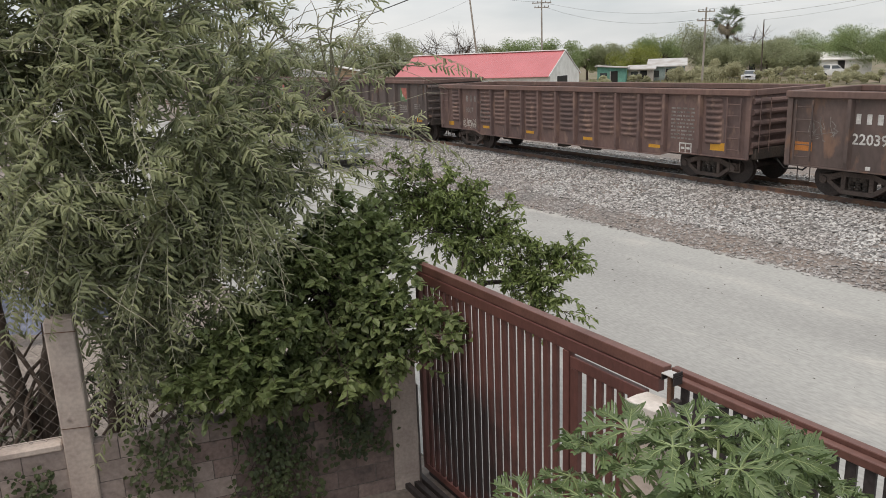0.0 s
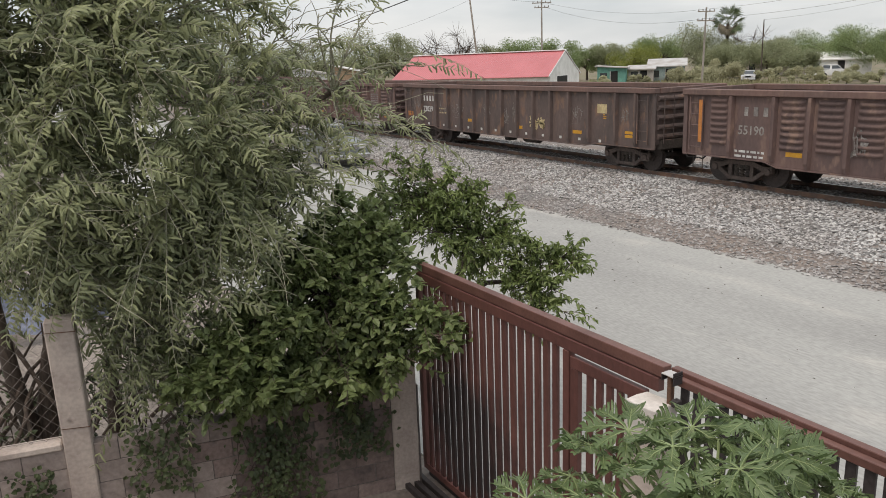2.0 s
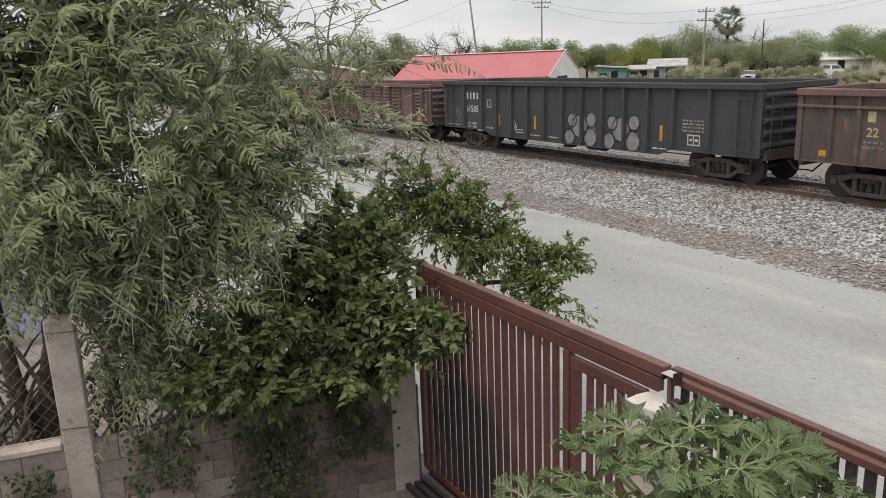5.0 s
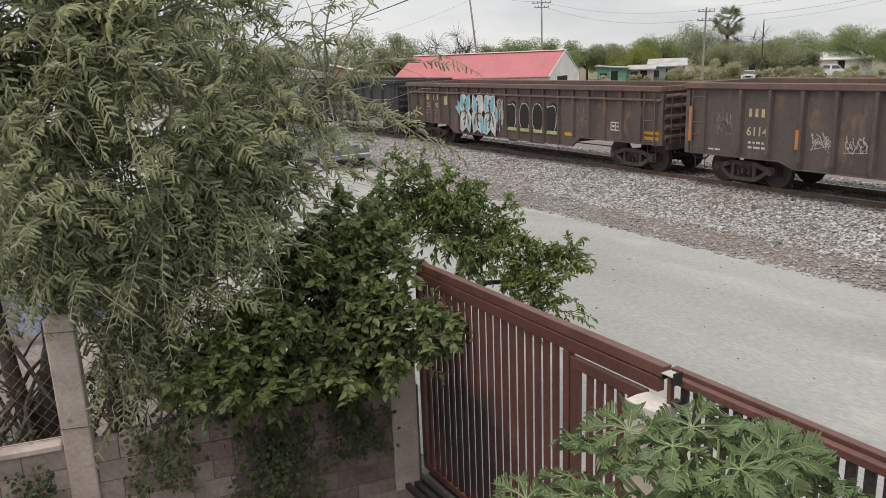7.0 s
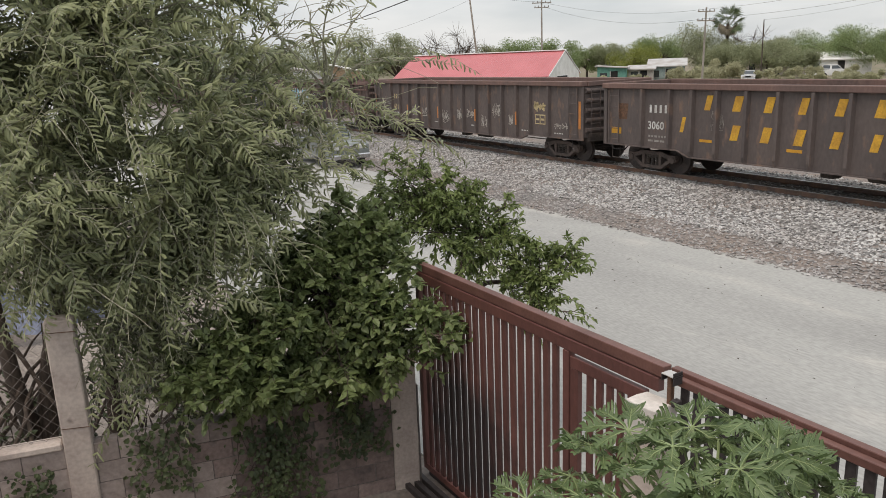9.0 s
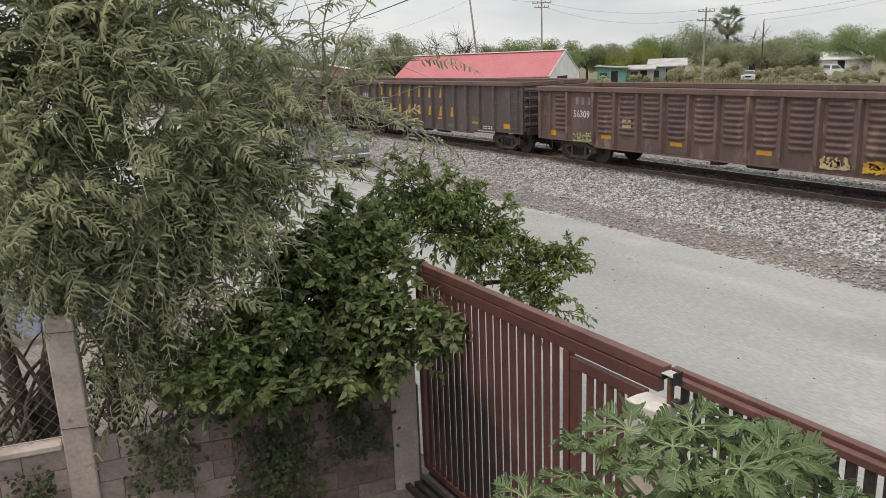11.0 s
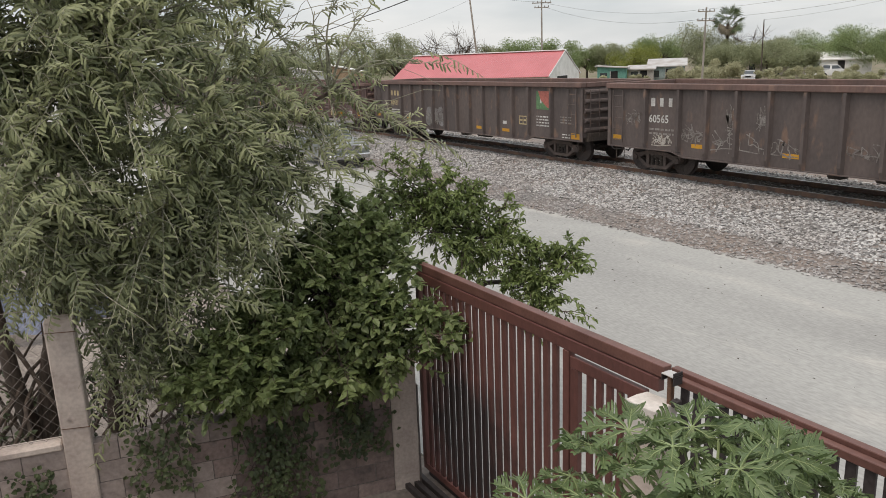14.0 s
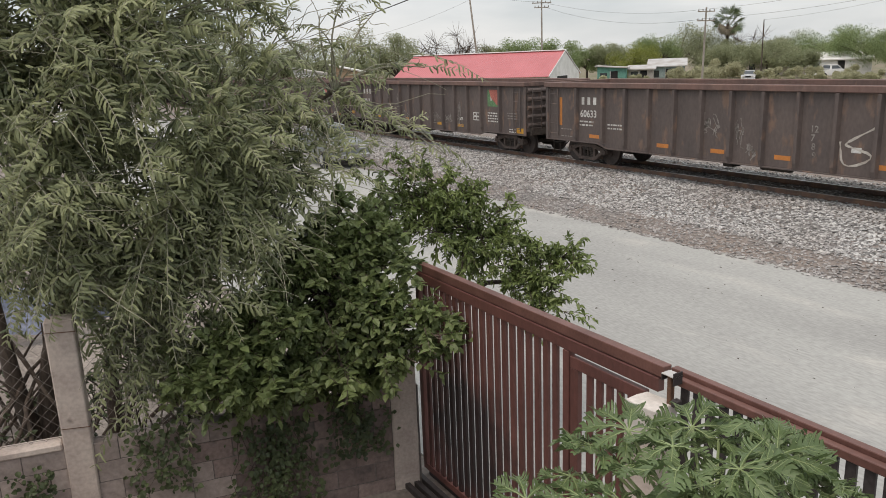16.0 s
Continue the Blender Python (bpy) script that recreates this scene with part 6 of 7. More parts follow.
def feathery_tree():
    """The large tree over the neighbour's wall: several stems, long drooping feathery sprays."""
    t = thing("feathery_tree", "large tree with drooping feathery green leaves", "tree", pose(-8.1, 0.4, 0))
    o = np.array((-8.1, 0.4, 0))
    trunk(t, [([(-0.1, -0.5, -0.05), (-0.12, -0.35, 0.9), (0.0, -0.2, 1.7), (0.15, 0.1, 2.6), (0.3, 0.3, 3.6)], 0.13, 0.07),
              ([(-0.1, -0.45, 0.8), (0.05, -0.55, 1.5), (0.25, -0.6, 2.4), (0.4, -0.4, 3.4)], 0.09, 0.05),
              ([(0.2, 0.25, -0.05), (0.22, 0.26, 0.9), (0.18, 0.3, 1.6), (0.3, 0.6, 2.6), (0.6, 1.2, 3.5)], 0.085, 0.05),
              ([(0.25, 0.7, 2.7), (0.3, 1.4, 3.4), (0.45, 2.2, 3.85), (0.7, 3.0, 4.25)], 0.06, 0.02),
              ([(-0.3, 0.3, 2.8), (-0.6, 0.8, 4.0), (-0.6, 1.4, 5.2)], 0.07, 0.03)])
    hub = [np.array(p) for p in ((0.3, 0.3, 3.5), (0.4, -0.4, 3.3), (0.6, 1.2, 3.4), (0.3, 1.4, 3.4), (-0.5, 1.0, 4.4), (0.5, 0.3, 4.5), (0.4, -0.6, 4.4))]
    rnd = np.random.RandomState(7)
    groups = [Crown() for g in range(4)]
    # the crown's outer side bulges towards the open yard and hangs lowest in its middle
    for i in range(150):
        y = -1.3 + 3.7 * ((0.5 + 0.75487767 * i) % 1)
        low = 2.15 + (1.0 if y < 0.3 else 0.55) * abs(y - 0.75) ** 1.5
        deep = 0.0 if i < 96 else 0.4 + 1.5 * rnd.rand()
        z = low + (5.6 - low) * ((0.5 + 0.56984029 * i) % 1)
        x = 1.8 - (0.5 if y < 0.6 else 0.22) * (y - 0.6) ** 2 - 0.4 * max(0, z - 4.2) - 0.35 * rnd.rand() - deep
        e = np.array((x, y, z))
        s = min(hub, key=lambda h: np.linalg.norm(h - e))
        edge = y > 1.95
        spray(groups[i % 4], s, e, rnd, 5 if edge else 14, 0.38, 0.95, 0.5 if z < 3.6 else 0.1)
    # the low skirt that hangs in front of the stems, over the wall
    for i in range(46):
        y = -0.35 + 1.6 * (i + rnd.rand()) / 46
        e = np.array((1.1 - (0.8 if y < 0.5 else 0.2) * (y - 0.5) ** 2 - (1.2 if i % 3 == 0 else 0.35) * rnd.rand(), y, 1.95 + 0.35 * abs(y - 0.7) + 0.9 * rnd.rand()))
        spray(groups[i % 4], min(hub, key=lambda h: np.linalg.norm(h - e)), e, rnd, 12, 0.4, 0.95, 0.9)
    # the crown's back, towards the neighbour's yard
    for i in range(22):
        e = np.array((-0.1 - 0.9 * rnd.rand(), -1.3 + 2.0 * (i + rnd.rand()) / 22, 3.6 + 1.2 * rnd.rand()))
        spray(groups[i % 4], min(hub, key=lambda h: np.linalg.norm(h - e)), e, rnd, 13, 0.4, 1.0, 0.2)
    # the crown's top, out of view: added to shade the lower crown and wall
    for i in range(40):
        e = np.array((-0.9 + 2.5 * rnd.rand(), -1.6 + 3.3 * (i + rnd.rand()) / 40, 5.5 + 1.1 * rnd.rand()))
        spray(groups[i % 4], np.array((0.0, 0.3 + 0.5 * rnd.rand(), 4.6)), e, rnd, 11, 0.42, 1.05, 0.1)
    # sprays that close the crown at its two sides
    for e in ((1.11, 1.77, 3.30), (1.11, 2.03, 3.16), (1.28, 1.79, 2.99), (1.40, 1.49, 3.00), (0.96, 2.25, 3.28), (1.37, 1.58, 2.77), (0.71, -0.16, 4.14), (0.73, 0.02, 3.94), (0.54, 0.29, 4.15), (0.94, -0.11, 3.73), (0.78, 0.44, 3.76), (0.70, -0.15, 4.46)):
        e = np.array(e)
        for k in range(2):
            spray(groups[k], min(hub, key=lambda h: np.linalg.norm(h - e)), e - unit(rnd) * 0.15 * k, rnd, 12, 0.38, 0.95, 0.2)
    # the few that hang before the tall post's top
    for e in ((0.89, -0.00, 2.78), (0.86, -0.12, 2.89), (0.93, 0.13, 2.66), (0.69, -0.24, 2.73)):
        spray(groups[0], np.array((0.4, -0.4, 3.3)), np.array(e), rnd, 8, 0.32, 0.9, 0.4)
    # and those that close the crown's middle
    for e in ((0.72, 0.68, 3.58), (0.82, 0.56, 3.45), (0.53, 0.81, 3.71), (0.22, 0.72, 3.64)):
        spray(groups[1], np.array((0.6, 0.3, 4.0)), np.array(e), rnd, 12, 0.36, 0.95, 0.3)
    # the lowest sprays, down to the wall's top
    for i in range(16):
        e = np.array((0.85 + 0.4 * rnd.rand(), 0.2 + 0.95 * (i + rnd.rand()) / 16, 1.35 + 0.55 * rnd.rand()))
        spray(groups[i % 4], np.array((0.25, 0.5, 2.3)), e, rnd, 7, 0.36, 0.9, 0.7)
    for g, c in enumerate(groups):
        BOUGHS.append((c.done(t, M["feather"], M["twig"]), 0.85 + 0.1 * g, g * 1.3))
    # thin sprays that reach out over the street
    c = Crown()
    sparse = [(0.55, 3.1, 4.55), (0.95, 3.0, 3.95), (0.75, 3.7, 4.35), (1.25, 3.65, 3.45), (0.6, 2.6, 4.9), (0.9, 2.7, 4.3), (1.25, 2.9, 3.65), (0.8, 2.5, 4.75), (1.2, 2.3, 3.15), (1.4, 3.5, 3.5), (0.7, 3.4, 4.35), (0.8, 3.1, 4.9), (0.7, 2.9, 5.1), (1.3, 2.2, 3.5), (1.0, 2.3, 4.1), (1.3, 2.35, 3.6), (1.35, 2.45, 3.4), (1.2, 2.5, 3.75), (1.4, 2.3, 3.2), (0.95, 1.9, 4.25), (1.2, 2.1, 3.9), (0.9, 2.4, 3.75), (0.7, 2.1, 4.75), (1.05, 2.0, 3.55), (0.5, 2.5, 4.2), (0.4, 2.9, 3.95), (0.3, 2.2, 4.5), (0.7, 2.8, 3.7), (0.9, 1.8, 4.9)]
    for e in sparse:
        e = np.array(e)
        s = min([np.array(p) for p in ((0.45, 2.2, 3.85), (0.3, 1.4, 3.4), (0.6, 2.7, 4.1))], key=lambda h: np.linalg.norm(h - e))
        spray(c, s, e, rnd, 4, 0.4, 0.8)
    # one long thin frond, placed to hang over the track in the camera's view
    frond(c, np.array((0.75, 3.5, 4.5)), np.array((0.5, 0.85, 0.0)), 0.85, 0.36, np.array((0.2, -0.4, 1.0)), rnd, 0.75, 0.055, 0.25)
    BOUGHS.append((c.done(t, M["feather"], M["twig"]), 0.9, 0.6))


def orange_tree():
    t = thing("orange_tree", "dense citrus tree leaning over the block wall", "tree", pose(-7.4, 2.5, 0))
    trunk(t, [([(0, 0, -0.05), (0.05, 0.05, 0.7), (0.2, 0.1, 1.5), (0.4, 0.1, 2.2)], 0.08, 0.04), ([(0.05, 0.05, 0.7), (0.0, -0.4, 1.3), (0.3, -0.8, 1.8)], 0.05, 0.025)])
    rnd = np.random.RandomState(9)
    hub = [np.array(p) for p in ((0.2, 0.1, 1.5), (0.4, 0.1, 2.2), (0.3, -0.8, 1.8))]
    ends = [(0.95, -0.3, 1.75), (0.85, -1.0, 1.6), (1.3, 0.4, 1.85), (1.2, 0.35, 2.2), (0.0, 0.55, 3.05), (-0.05, 1.1, 3.1), (0.25, 0.2, 2.75), (0.85, 0.85, 2.4), (1.0, -0.9, 1.6), (1.05, -0.5, 1.55), (1.2, 0.0, 1.6),
            (0.9, -1.25, 1.65), (1.15, 0.75, 2.0), (1.6, 0.55, 1.7), (1.75, 0.7, 1.95), (1.55, 0.75, 1.95), (0.8, -0.45, 1.5), (0.9, 0.5, 1.3), (1.0, 0.65, 1.5), (0.6, -1.5, 1.7), (0.2, -0.4, 2.6), (0.5, 0.9, 2.7), (0.85, 0.2, 1.35), (0.75, -0.3, 1.3), (0.85, -0.8, 1.35), (0.0, 0.8, 2.8), (0.2, 1.0, 2.95), (0.5, 0.7, 2.85)]
    ends += [(1.07, 0.77, 2.42), (1.15, 0.65, 2.14), (1.3, 0.55, 1.9), (1.35, 0.33, 1.66), (1.3, 0.03, 1.58), (1.25, -0.39, 1.54), (1.2, -0.76, 1.54), (1.15, -1.13, 1.55), (0.61, 0.53, 2.83), (0.67, 0.8, 2.62)]
    ends += [(0.22, 0.47, 3.00), (0.35, 0.16, 2.83), (0.51, -0.09, 2.67), (0.33, 0.66, 2.82), (0.59, -0.30, 2.50), (0.53, 0.19, 2.58), (0.78, -0.54, 2.37), (0.99, -0.90, 2.08), (1.14, -1.07, 1.75)]
    for k in range(64):
        u = unit(rnd) * (1 if k < 44 else 0.6)
        y = -0.15 + 1.15 * u[1]
        ends.append((0.45 + 0.65 * u[0], y, 1.98 + 0.3 * y + 0.62 * u[2]))
    # the bough that reaches over the post and along the gate
    ends += [(1.17, 0.48, 1.47), (1.33, 0.68, 1.60), (1.01, 0.64, 1.74), (1.41, 0.80, 1.85), (1.61, 0.94, 1.99), (1.19, 0.23, 1.43), (1.58, 0.83, 1.78)]
    c = Crown()
    for e in ends:
        e = np.array(e)
        s = min(hub, key=lambda h: np.linalg.norm(h - e))
        bough(c, s, e, rnd, 15, 0.9, CITRUS, 16, 0.3, 0.15, 0.92, 0.3, 0.012, 0.35)
    c.done(t, M["citrus"], M["bark"])
    for p in ((-6.22, 3.0, 2.37), (-6.9, 2.3, 1.9)):
        bm = bmesh.new()
        bmesh.ops.create_uvsphere(bm, u_segments=16, v_segments=10, radius=0.036)
        for v in bm.verts:
            v.co.z *= 0.93
        part("fruit", bm, M["fruit"], t, "ripe orange fruit", True, pose(p[0] + 7.4, p[1] - 2.5, p[2]))


def street_tree():
    t = thing("narrow_leaved_tree", "bushy tree with narrow light green leaves outside the gate", "tree", pose(-7.5, 4.75, 0))
    trunk(t, [([(-1.3, -0.35, -0.05), (-1.0, -0.25, 0.8), (-0.4, -0.05, 1.6), (0.15, 0.0, 2.4)], 0.07, 0.03), ([(-0.7, -0.15, 1.2), (0.1, 0.15, 1.75), (0.9, 0.3, 1.95)], 0.04, 0.02)])
    rnd = np.random.RandomState(11)
    hub = [np.array(p) for p in ((-0.3, 0.0, 1.7), (0.15, 0.0, 2.4), (0.1, 0.15, 1.75), (0.9, 0.3, 1.9))]
    ends = [(0.0, -0.9, 2.9), (0.1, -0.6, 3.0), (0.0, -1.3, 2.9), (0.4, -0.8, 2.6), (0.35, -0.35, 2.75), (0.0, 0.0, 2.95), (0.35, -0.1, 2.4), (0.65, 0.1, 2.4), (0.8, 0.15, 2.2), (1.1, 0.2, 2.05), (1.3, 0.5, 2.25),
            (1.15, 0.1, 1.9), (1.5, 0.2, 1.75), (-0.4, 0.2, 2.6), (0.3, 0.4, 2.3), (0.7, -0.4, 2.2), (-0.3, -0.75, 3.1), (-0.15, -0.25, 3.0), (-0.15, 0.1, 3.0), (0.25, -0.05, 2.6), (0.45, 0.2, 2.5), (0.8, 0.3, 2.35), (1.05, 0.6, 2.3), (1.2, 0.65, 2.35), (1.3, 0.25, 1.9), (1.05, 0.05, 1.9), (0.8, -0.2, 2.2), (0.4, -0.5, 2.35), (0.05, -0.6, 2.65), (0.25, 0.35, 2.7)]
    ends += [(0.9, -0.1, 1.9), (-0.3, -0.5, 2.7), (0.2, -1.2, 2.6), (0.5, 0.6, 2.1), (0.7, -0.55, 2.15), (1.0, 0.1, 1.6), (1.15, 0.2, 1.5), (0.5, -0.2, 2.0), (0.6, 0.2, 2.0), (0.1, 0.1, 2.3), (0.2, -0.4, 2.9)]
    # its side towards the citrus tree
    ends += [(-0.36, -1.47, 3.25), (-0.36, -1.18, 3.35), (-0.19, -1.43, 2.95), (-0.26, -1.04, 3.09), (-0.29, -0.80, 3.32), (-0.15, -1.19, 2.73), (-0.19, -0.72, 2.99), (-0.25, -0.53, 3.23), (-0.10, -0.93, 2.58), (-0.14, -0.46, 2.84), (-0.16, -0.20, 3.14), (0.10, -0.06, 2.82), (0.06, -0.44, 2.53), (0.60, 0.13, 2.34), (0.80, 0.38, 2.28), (0.60, -0.18, 2.07)]
    c = Crown()
    for e in ends:
        e = np.array(e)
        s = min(hub, key=lambda h: np.linalg.norm(h - e))
        bough(c, s, e, rnd, 11, 0.75, LANCE, 16, 0.3, 0.35, 0.74, 0.35, 0.012, 0.4)
    BOUGHS.append((c.done(t, M["lance"], M["bark"]), 0.3, 2.0))


def wall_creeper(label, x0, x1, z0, z1, count, seed):
    t = thing("creeper", label, "climbing plant", WALL @ pose(0, 0, 0))
    rnd = np.random.RandomState(seed)
    c = Crown()
    for i in range(count):
        x, z = x0 + (x1 - x0) * rnd.rand(), z1
        pts = [np.array((x, 0.02, z))]
        for k in range(6):
            pts.append(pts[-1] + np.array((rnd.normal() * 0.06, 0.02 * rnd.rand(), -(z1 - z0) / 6 * (0.6 + 0.5 * rnd.rand()))))
        c.twig(pts, 0.005, 0.002, 3)
        for p in pts:
            for k in range(5):
                at = p + np.array((rnd.normal() * 0.05, 0.03 + 0.06 * rnd.rand(), rnd.normal() * 0.05))
                c.leaf(IVY[rnd.randint(2)], at, unit(rnd) + np.array((0, 0.3, -0.7)), np.array((0, 1.0, 0.5)) + unit(rnd) * 0.4, 0.6 + 0.6 * rnd.rand())
    c.done(t, M["ivy"], M["bark"])


def papaya_leaf(rnd, size):
    """A palmate leaf: nine toothed lobes round the stalk, drooping to their tips, with pale ribs."""
    bm, ribs = bmesh.new(), bmesh.new()
    centre = bm.verts.new((0, 0, 0))
    for i in range(7):
        a = math.radians(-138 + 46 * i + rnd.uniform(-6, 6))
        L = size * (0.66 + 0.36 * math.cos((i - 3) * 0.46)) * rnd.uniform(0.9, 1.1)
        wave = rnd.uniform(0, 6.28)
        ax, sx = Vector((math.sin(a), math.cos(a), 0)), Vector((math.cos(a), -math.sin(a), 0))
        bendz = rnd.uniform(0.2, 0.7)

        def at(u, w):
            return ax * (L * u) + sx * (L * w) + Vector((0, 0, L * (0.22 * u - bendz * u * u) + L * abs(w) * (0.45 + 0.5 * math.sin(9 * u + wave + 2 * w))))
        spine = [0.0, 0.16, 0.3, 0.42, 0.54, 0.66, 0.78, 0.9, 1.0]
        wide = [0.0, 0.045, 0.055, 0.055, 0.052, 0.048, 0.04, 0.028, 0.0]
        reach_at = (0, 0, 0.12, 0.22, 0.28, 0.26, 0.2, 0.11)
        mids = [centre] + [bm.verts.new(at(u, 0)) for u in spine[1:]]
        for s in (-1, 1):
            outs = [centre] + [bm.verts.new(at(u, s * w)) for u, w in zip(spine[1:-1], wide[1:-1])] + [mids[-1]]
            for k in range(len(spine) - 1):
                vs = []
                for v in (mids[k], mids[k + 1], outs[k + 1], outs[k]):
                    if v not in vs:
                        vs.append(v)
                if len(vs) > 2:
                    bm.faces.new(vs if s > 0 else vs[::-1])
            # finger-like side teeth
            for k in range(2, 8):
                reach = reach_at[k] * rnd.uniform(0.75, 1.2)
                u0, w0 = spine[k], wide[k]
                pts = [(u0 + reach * 0.5 + 0.05, w0 + reach * 0.36), (u0 + reach * 0.95 + 0.045, w0 + reach * 0.66), (u0 + reach * 1.2 + 0.012, w0 + reach * 0.82), (u0 + reach * 0.85 - 0.01, w0 + reach * 0.74), (u0 + reach * 0.4, w0 + reach * 0.43)]
                vs = [outs[k], outs[k + 1]] + [bm.verts.new(at(u, s * w)) for u, w in pts]
                bm.faces.new(vs if s > 0 else vs[::-1])
                if k in (3, 4, 5):
                    tube(ribs, [at(u0 - 0.02, 0) + Vector((0, 0, 0.003)), at(u0 + reach * 0.8 + 0.03, s * (w0 + reach * 0.7)) + Vector((0, 0, 0.003))], [0.0012, 0.0005], 3)
        tube(ribs, [at(u, 0) + Vector((0, 0, 0.003)) for u in (0, 0.3, 0.6, 0.9)], [0.0036, 0.003, 0.002, 0.0008], 4)
    return bm, ribs


def papaya_plant():
    t = thing("papaya_plant", "young papaya plant with large deeply lobed leaves", "plant", pose(-1.75, 2.2, 0))
    part("stem", tube(bmesh.new(), [(0, 0, -0.05), (0.02, 0.01, 0.9), (0.0, 0.02, 1.8), (0.0, 0.0, 2.5)], [0.06, 0.05, 0.045, 0.03], 12), M["twig"], t, "ringed pale stem", True)
    rnd = random.Random(4)
    spots = [(-2.25, 2.22, 2.78, 0.215), (-2.04, 2.27, 2.78, 0.200), (-1.87, 2.11, 2.80, 0.220), (-2.14, 2.50, 2.76, 0.200), (-1.70, 2.26, 2.84, 0.210), (-1.95, 2.67, 2.80, 0.220), (-1.73, 2.52, 2.80, 0.200), (-1.73, 2.69, 2.76, 0.190), (-1.57, 2.73, 2.66, 0.170), (-2.17, 1.87, 2.62, 0.200),
             (-2.36, 2.09, 2.70, 0.170), (-2.02, 2.53, 2.74, 0.200), (-1.62, 2.25, 2.76, 0.200), (-2.04, 1.98, 2.62, 0.190), (-1.78, 2.15, 2.72, 0.200), (-1.69, 2.68, 2.66, 0.170), (-2.36, 1.74, 2.55, 0.170), (-2.38, 2.48, 2.70, 0.170), (-1.92, 2.89, 2.70, 0.180)]
    top = Vector((0, 0, 2.44))
    # a second, lower tier of leaves
    spots += [(x + rnd.uniform(-0.12, 0.12), y + rnd.uniform(-0.12, 0.12), z - rnd.uniform(0.06, 0.13), r * 0.9) for x, y, z, r in spots[:13]]
    for x, y, z, r in spots:
        p = Vector((x + 1.75, y - 2.2, z))
        d = Vector((p.x, p.y, 0))
        # blades spread outwards and lean a little towards the camera, to fit its view
        nrm = (Vector((0.04, -0.06, 1.0)) + d * 0.45 + Vector((rnd.uniform(-0.5, 0.5), rnd.uniform(-0.5, 0.5), 0))).normalized()
        ahead = (d.normalized() if d.length > 0.05 else Vector((0, 1, 0))) + Vector((rnd.uniform(-0.4, 0.4), rnd.uniform(-0.4, 0.4), 0))
        side = ahead.cross(nrm).normalized()
        m = Matrix.Translation(p) @ Matrix((side, nrm.cross(side), nrm)).transposed().to_4x4()
        bm, ribs = papaya_leaf(rnd, r)
        lf = part("leaf", bm, M["papaya"], t, at=m)
        part("rib", ribs, M["papaya_vein"], lf, "pale leaf ribs")
        part("stalk", tube(bmesh.new(), [top, top.lerp(p, 0.5) + Vector((0, 0, -0.03)), p], [0.011, 0.009, 0.006], 6), M["papaya_vein"], t, "pale leaf stalk")


def far_tree(label, x, y, h, w, leaves, rnd, density=1.0, bare=False, name="tree", base=None):
    """A tree in the distance: stem, limbs, and a crown of many small leaf sprays with gaps."""
    t = thing(name, label, "tree" if name == "tree" else "bush", pose(x, y, -0.08))
    bm = bmesh.new()
    cz, ch = (h * 0.53, h * 0.5) if name == "tree" else (h * 0.5, h * 0.5)
    lean = rnd.uniform(-0.05, 0.05) * h
    if name == "tree":
        tube(bm, [(0, 0, -0.05), (lean * 0.4, 0, h * 0.25), (lean, 0, h * 0.5)], [0.03 * h, 0.024 * h, 0.016 * h], 7)
    lumps = []
    for i in range(16 if name == "tree" else 9):
        a, r = rnd.rand() * 6.28, math.sqrt(rnd.rand())
        p = np.array((math.cos(a) * r * w * 0.42 + lean, math.sin(a) * r * w * 0.42, cz + (rnd.rand() * 1.5 - 0.75) * ch * (1 - 0.5 * r)))
        lumps.append((p, (0.15 + 0.1 * rnd.rand()) * min(w, h * 1.5)))
        if name == "tree":
            s = np.array((lean * 0.8, 0, h * (0.2 + 0.2 * rnd.rand())))
            tube(bm, [s, (s + p) / 2 + (0, 0, 0.05 * h), p], [0.014 * h, 0.009 * h, 0.004 * h], 5)
            if bare:
                for k in range(16):
                    e = p + unit(rnd) * lumps[-1][1] * 1.3 + np.array((0, 0, 0.3))
                    tube(bm, [p, (p + e) / 2 + unit(rnd) * 0.15, e], [0.004 * h, 0.003 * h, 0.0015 * h], 3)
    part("trunk" if name == "tree" else "stems", bm if bm.verts else tube(bm, [(0, 0, -0.05), (0, 0, h * 0.4)], [0.05, 0.02], 5), M["bark"], t)
    v = []
    for p, r in lumps:
        n = int((70 if bare else 700) * density)
        way = rnd.normal(size=(3, n, 3))
        way /= np.linalg.norm(way, axis=2, keepdims=True)
        q = p + way[0] * (r * 0.95 * np.sqrt(rnd.rand(n, 1))) * (1, 1, 0.8)
        s = (0.06 + 0.09 * rnd.rand(n, 1)) * (0.7 if bare else 1)
        d = way[1] + (0, 0, -0.3)
        d /= np.linalg.norm(d, axis=1, keepdims=True)
        side = np.cross(d, way[2])
        side /= np.linalg.norm(side, axis=1, keepdims=True) + 1e-9
        v.append(np.stack([q - side * s * 0.3, q - d * s * 1.5, q + side * s * 0.3 + np.cross(side, d) * 0.03, q + d * s * 1.6], 1).reshape(-1, 3))
    v = np.concatenate(v)
    f = np.arange(len(v)).reshape(-1, 4).tolist()
    part("crown", cloud_mesh("crown", v.tolist(), f, leaves), None, t)
    return t


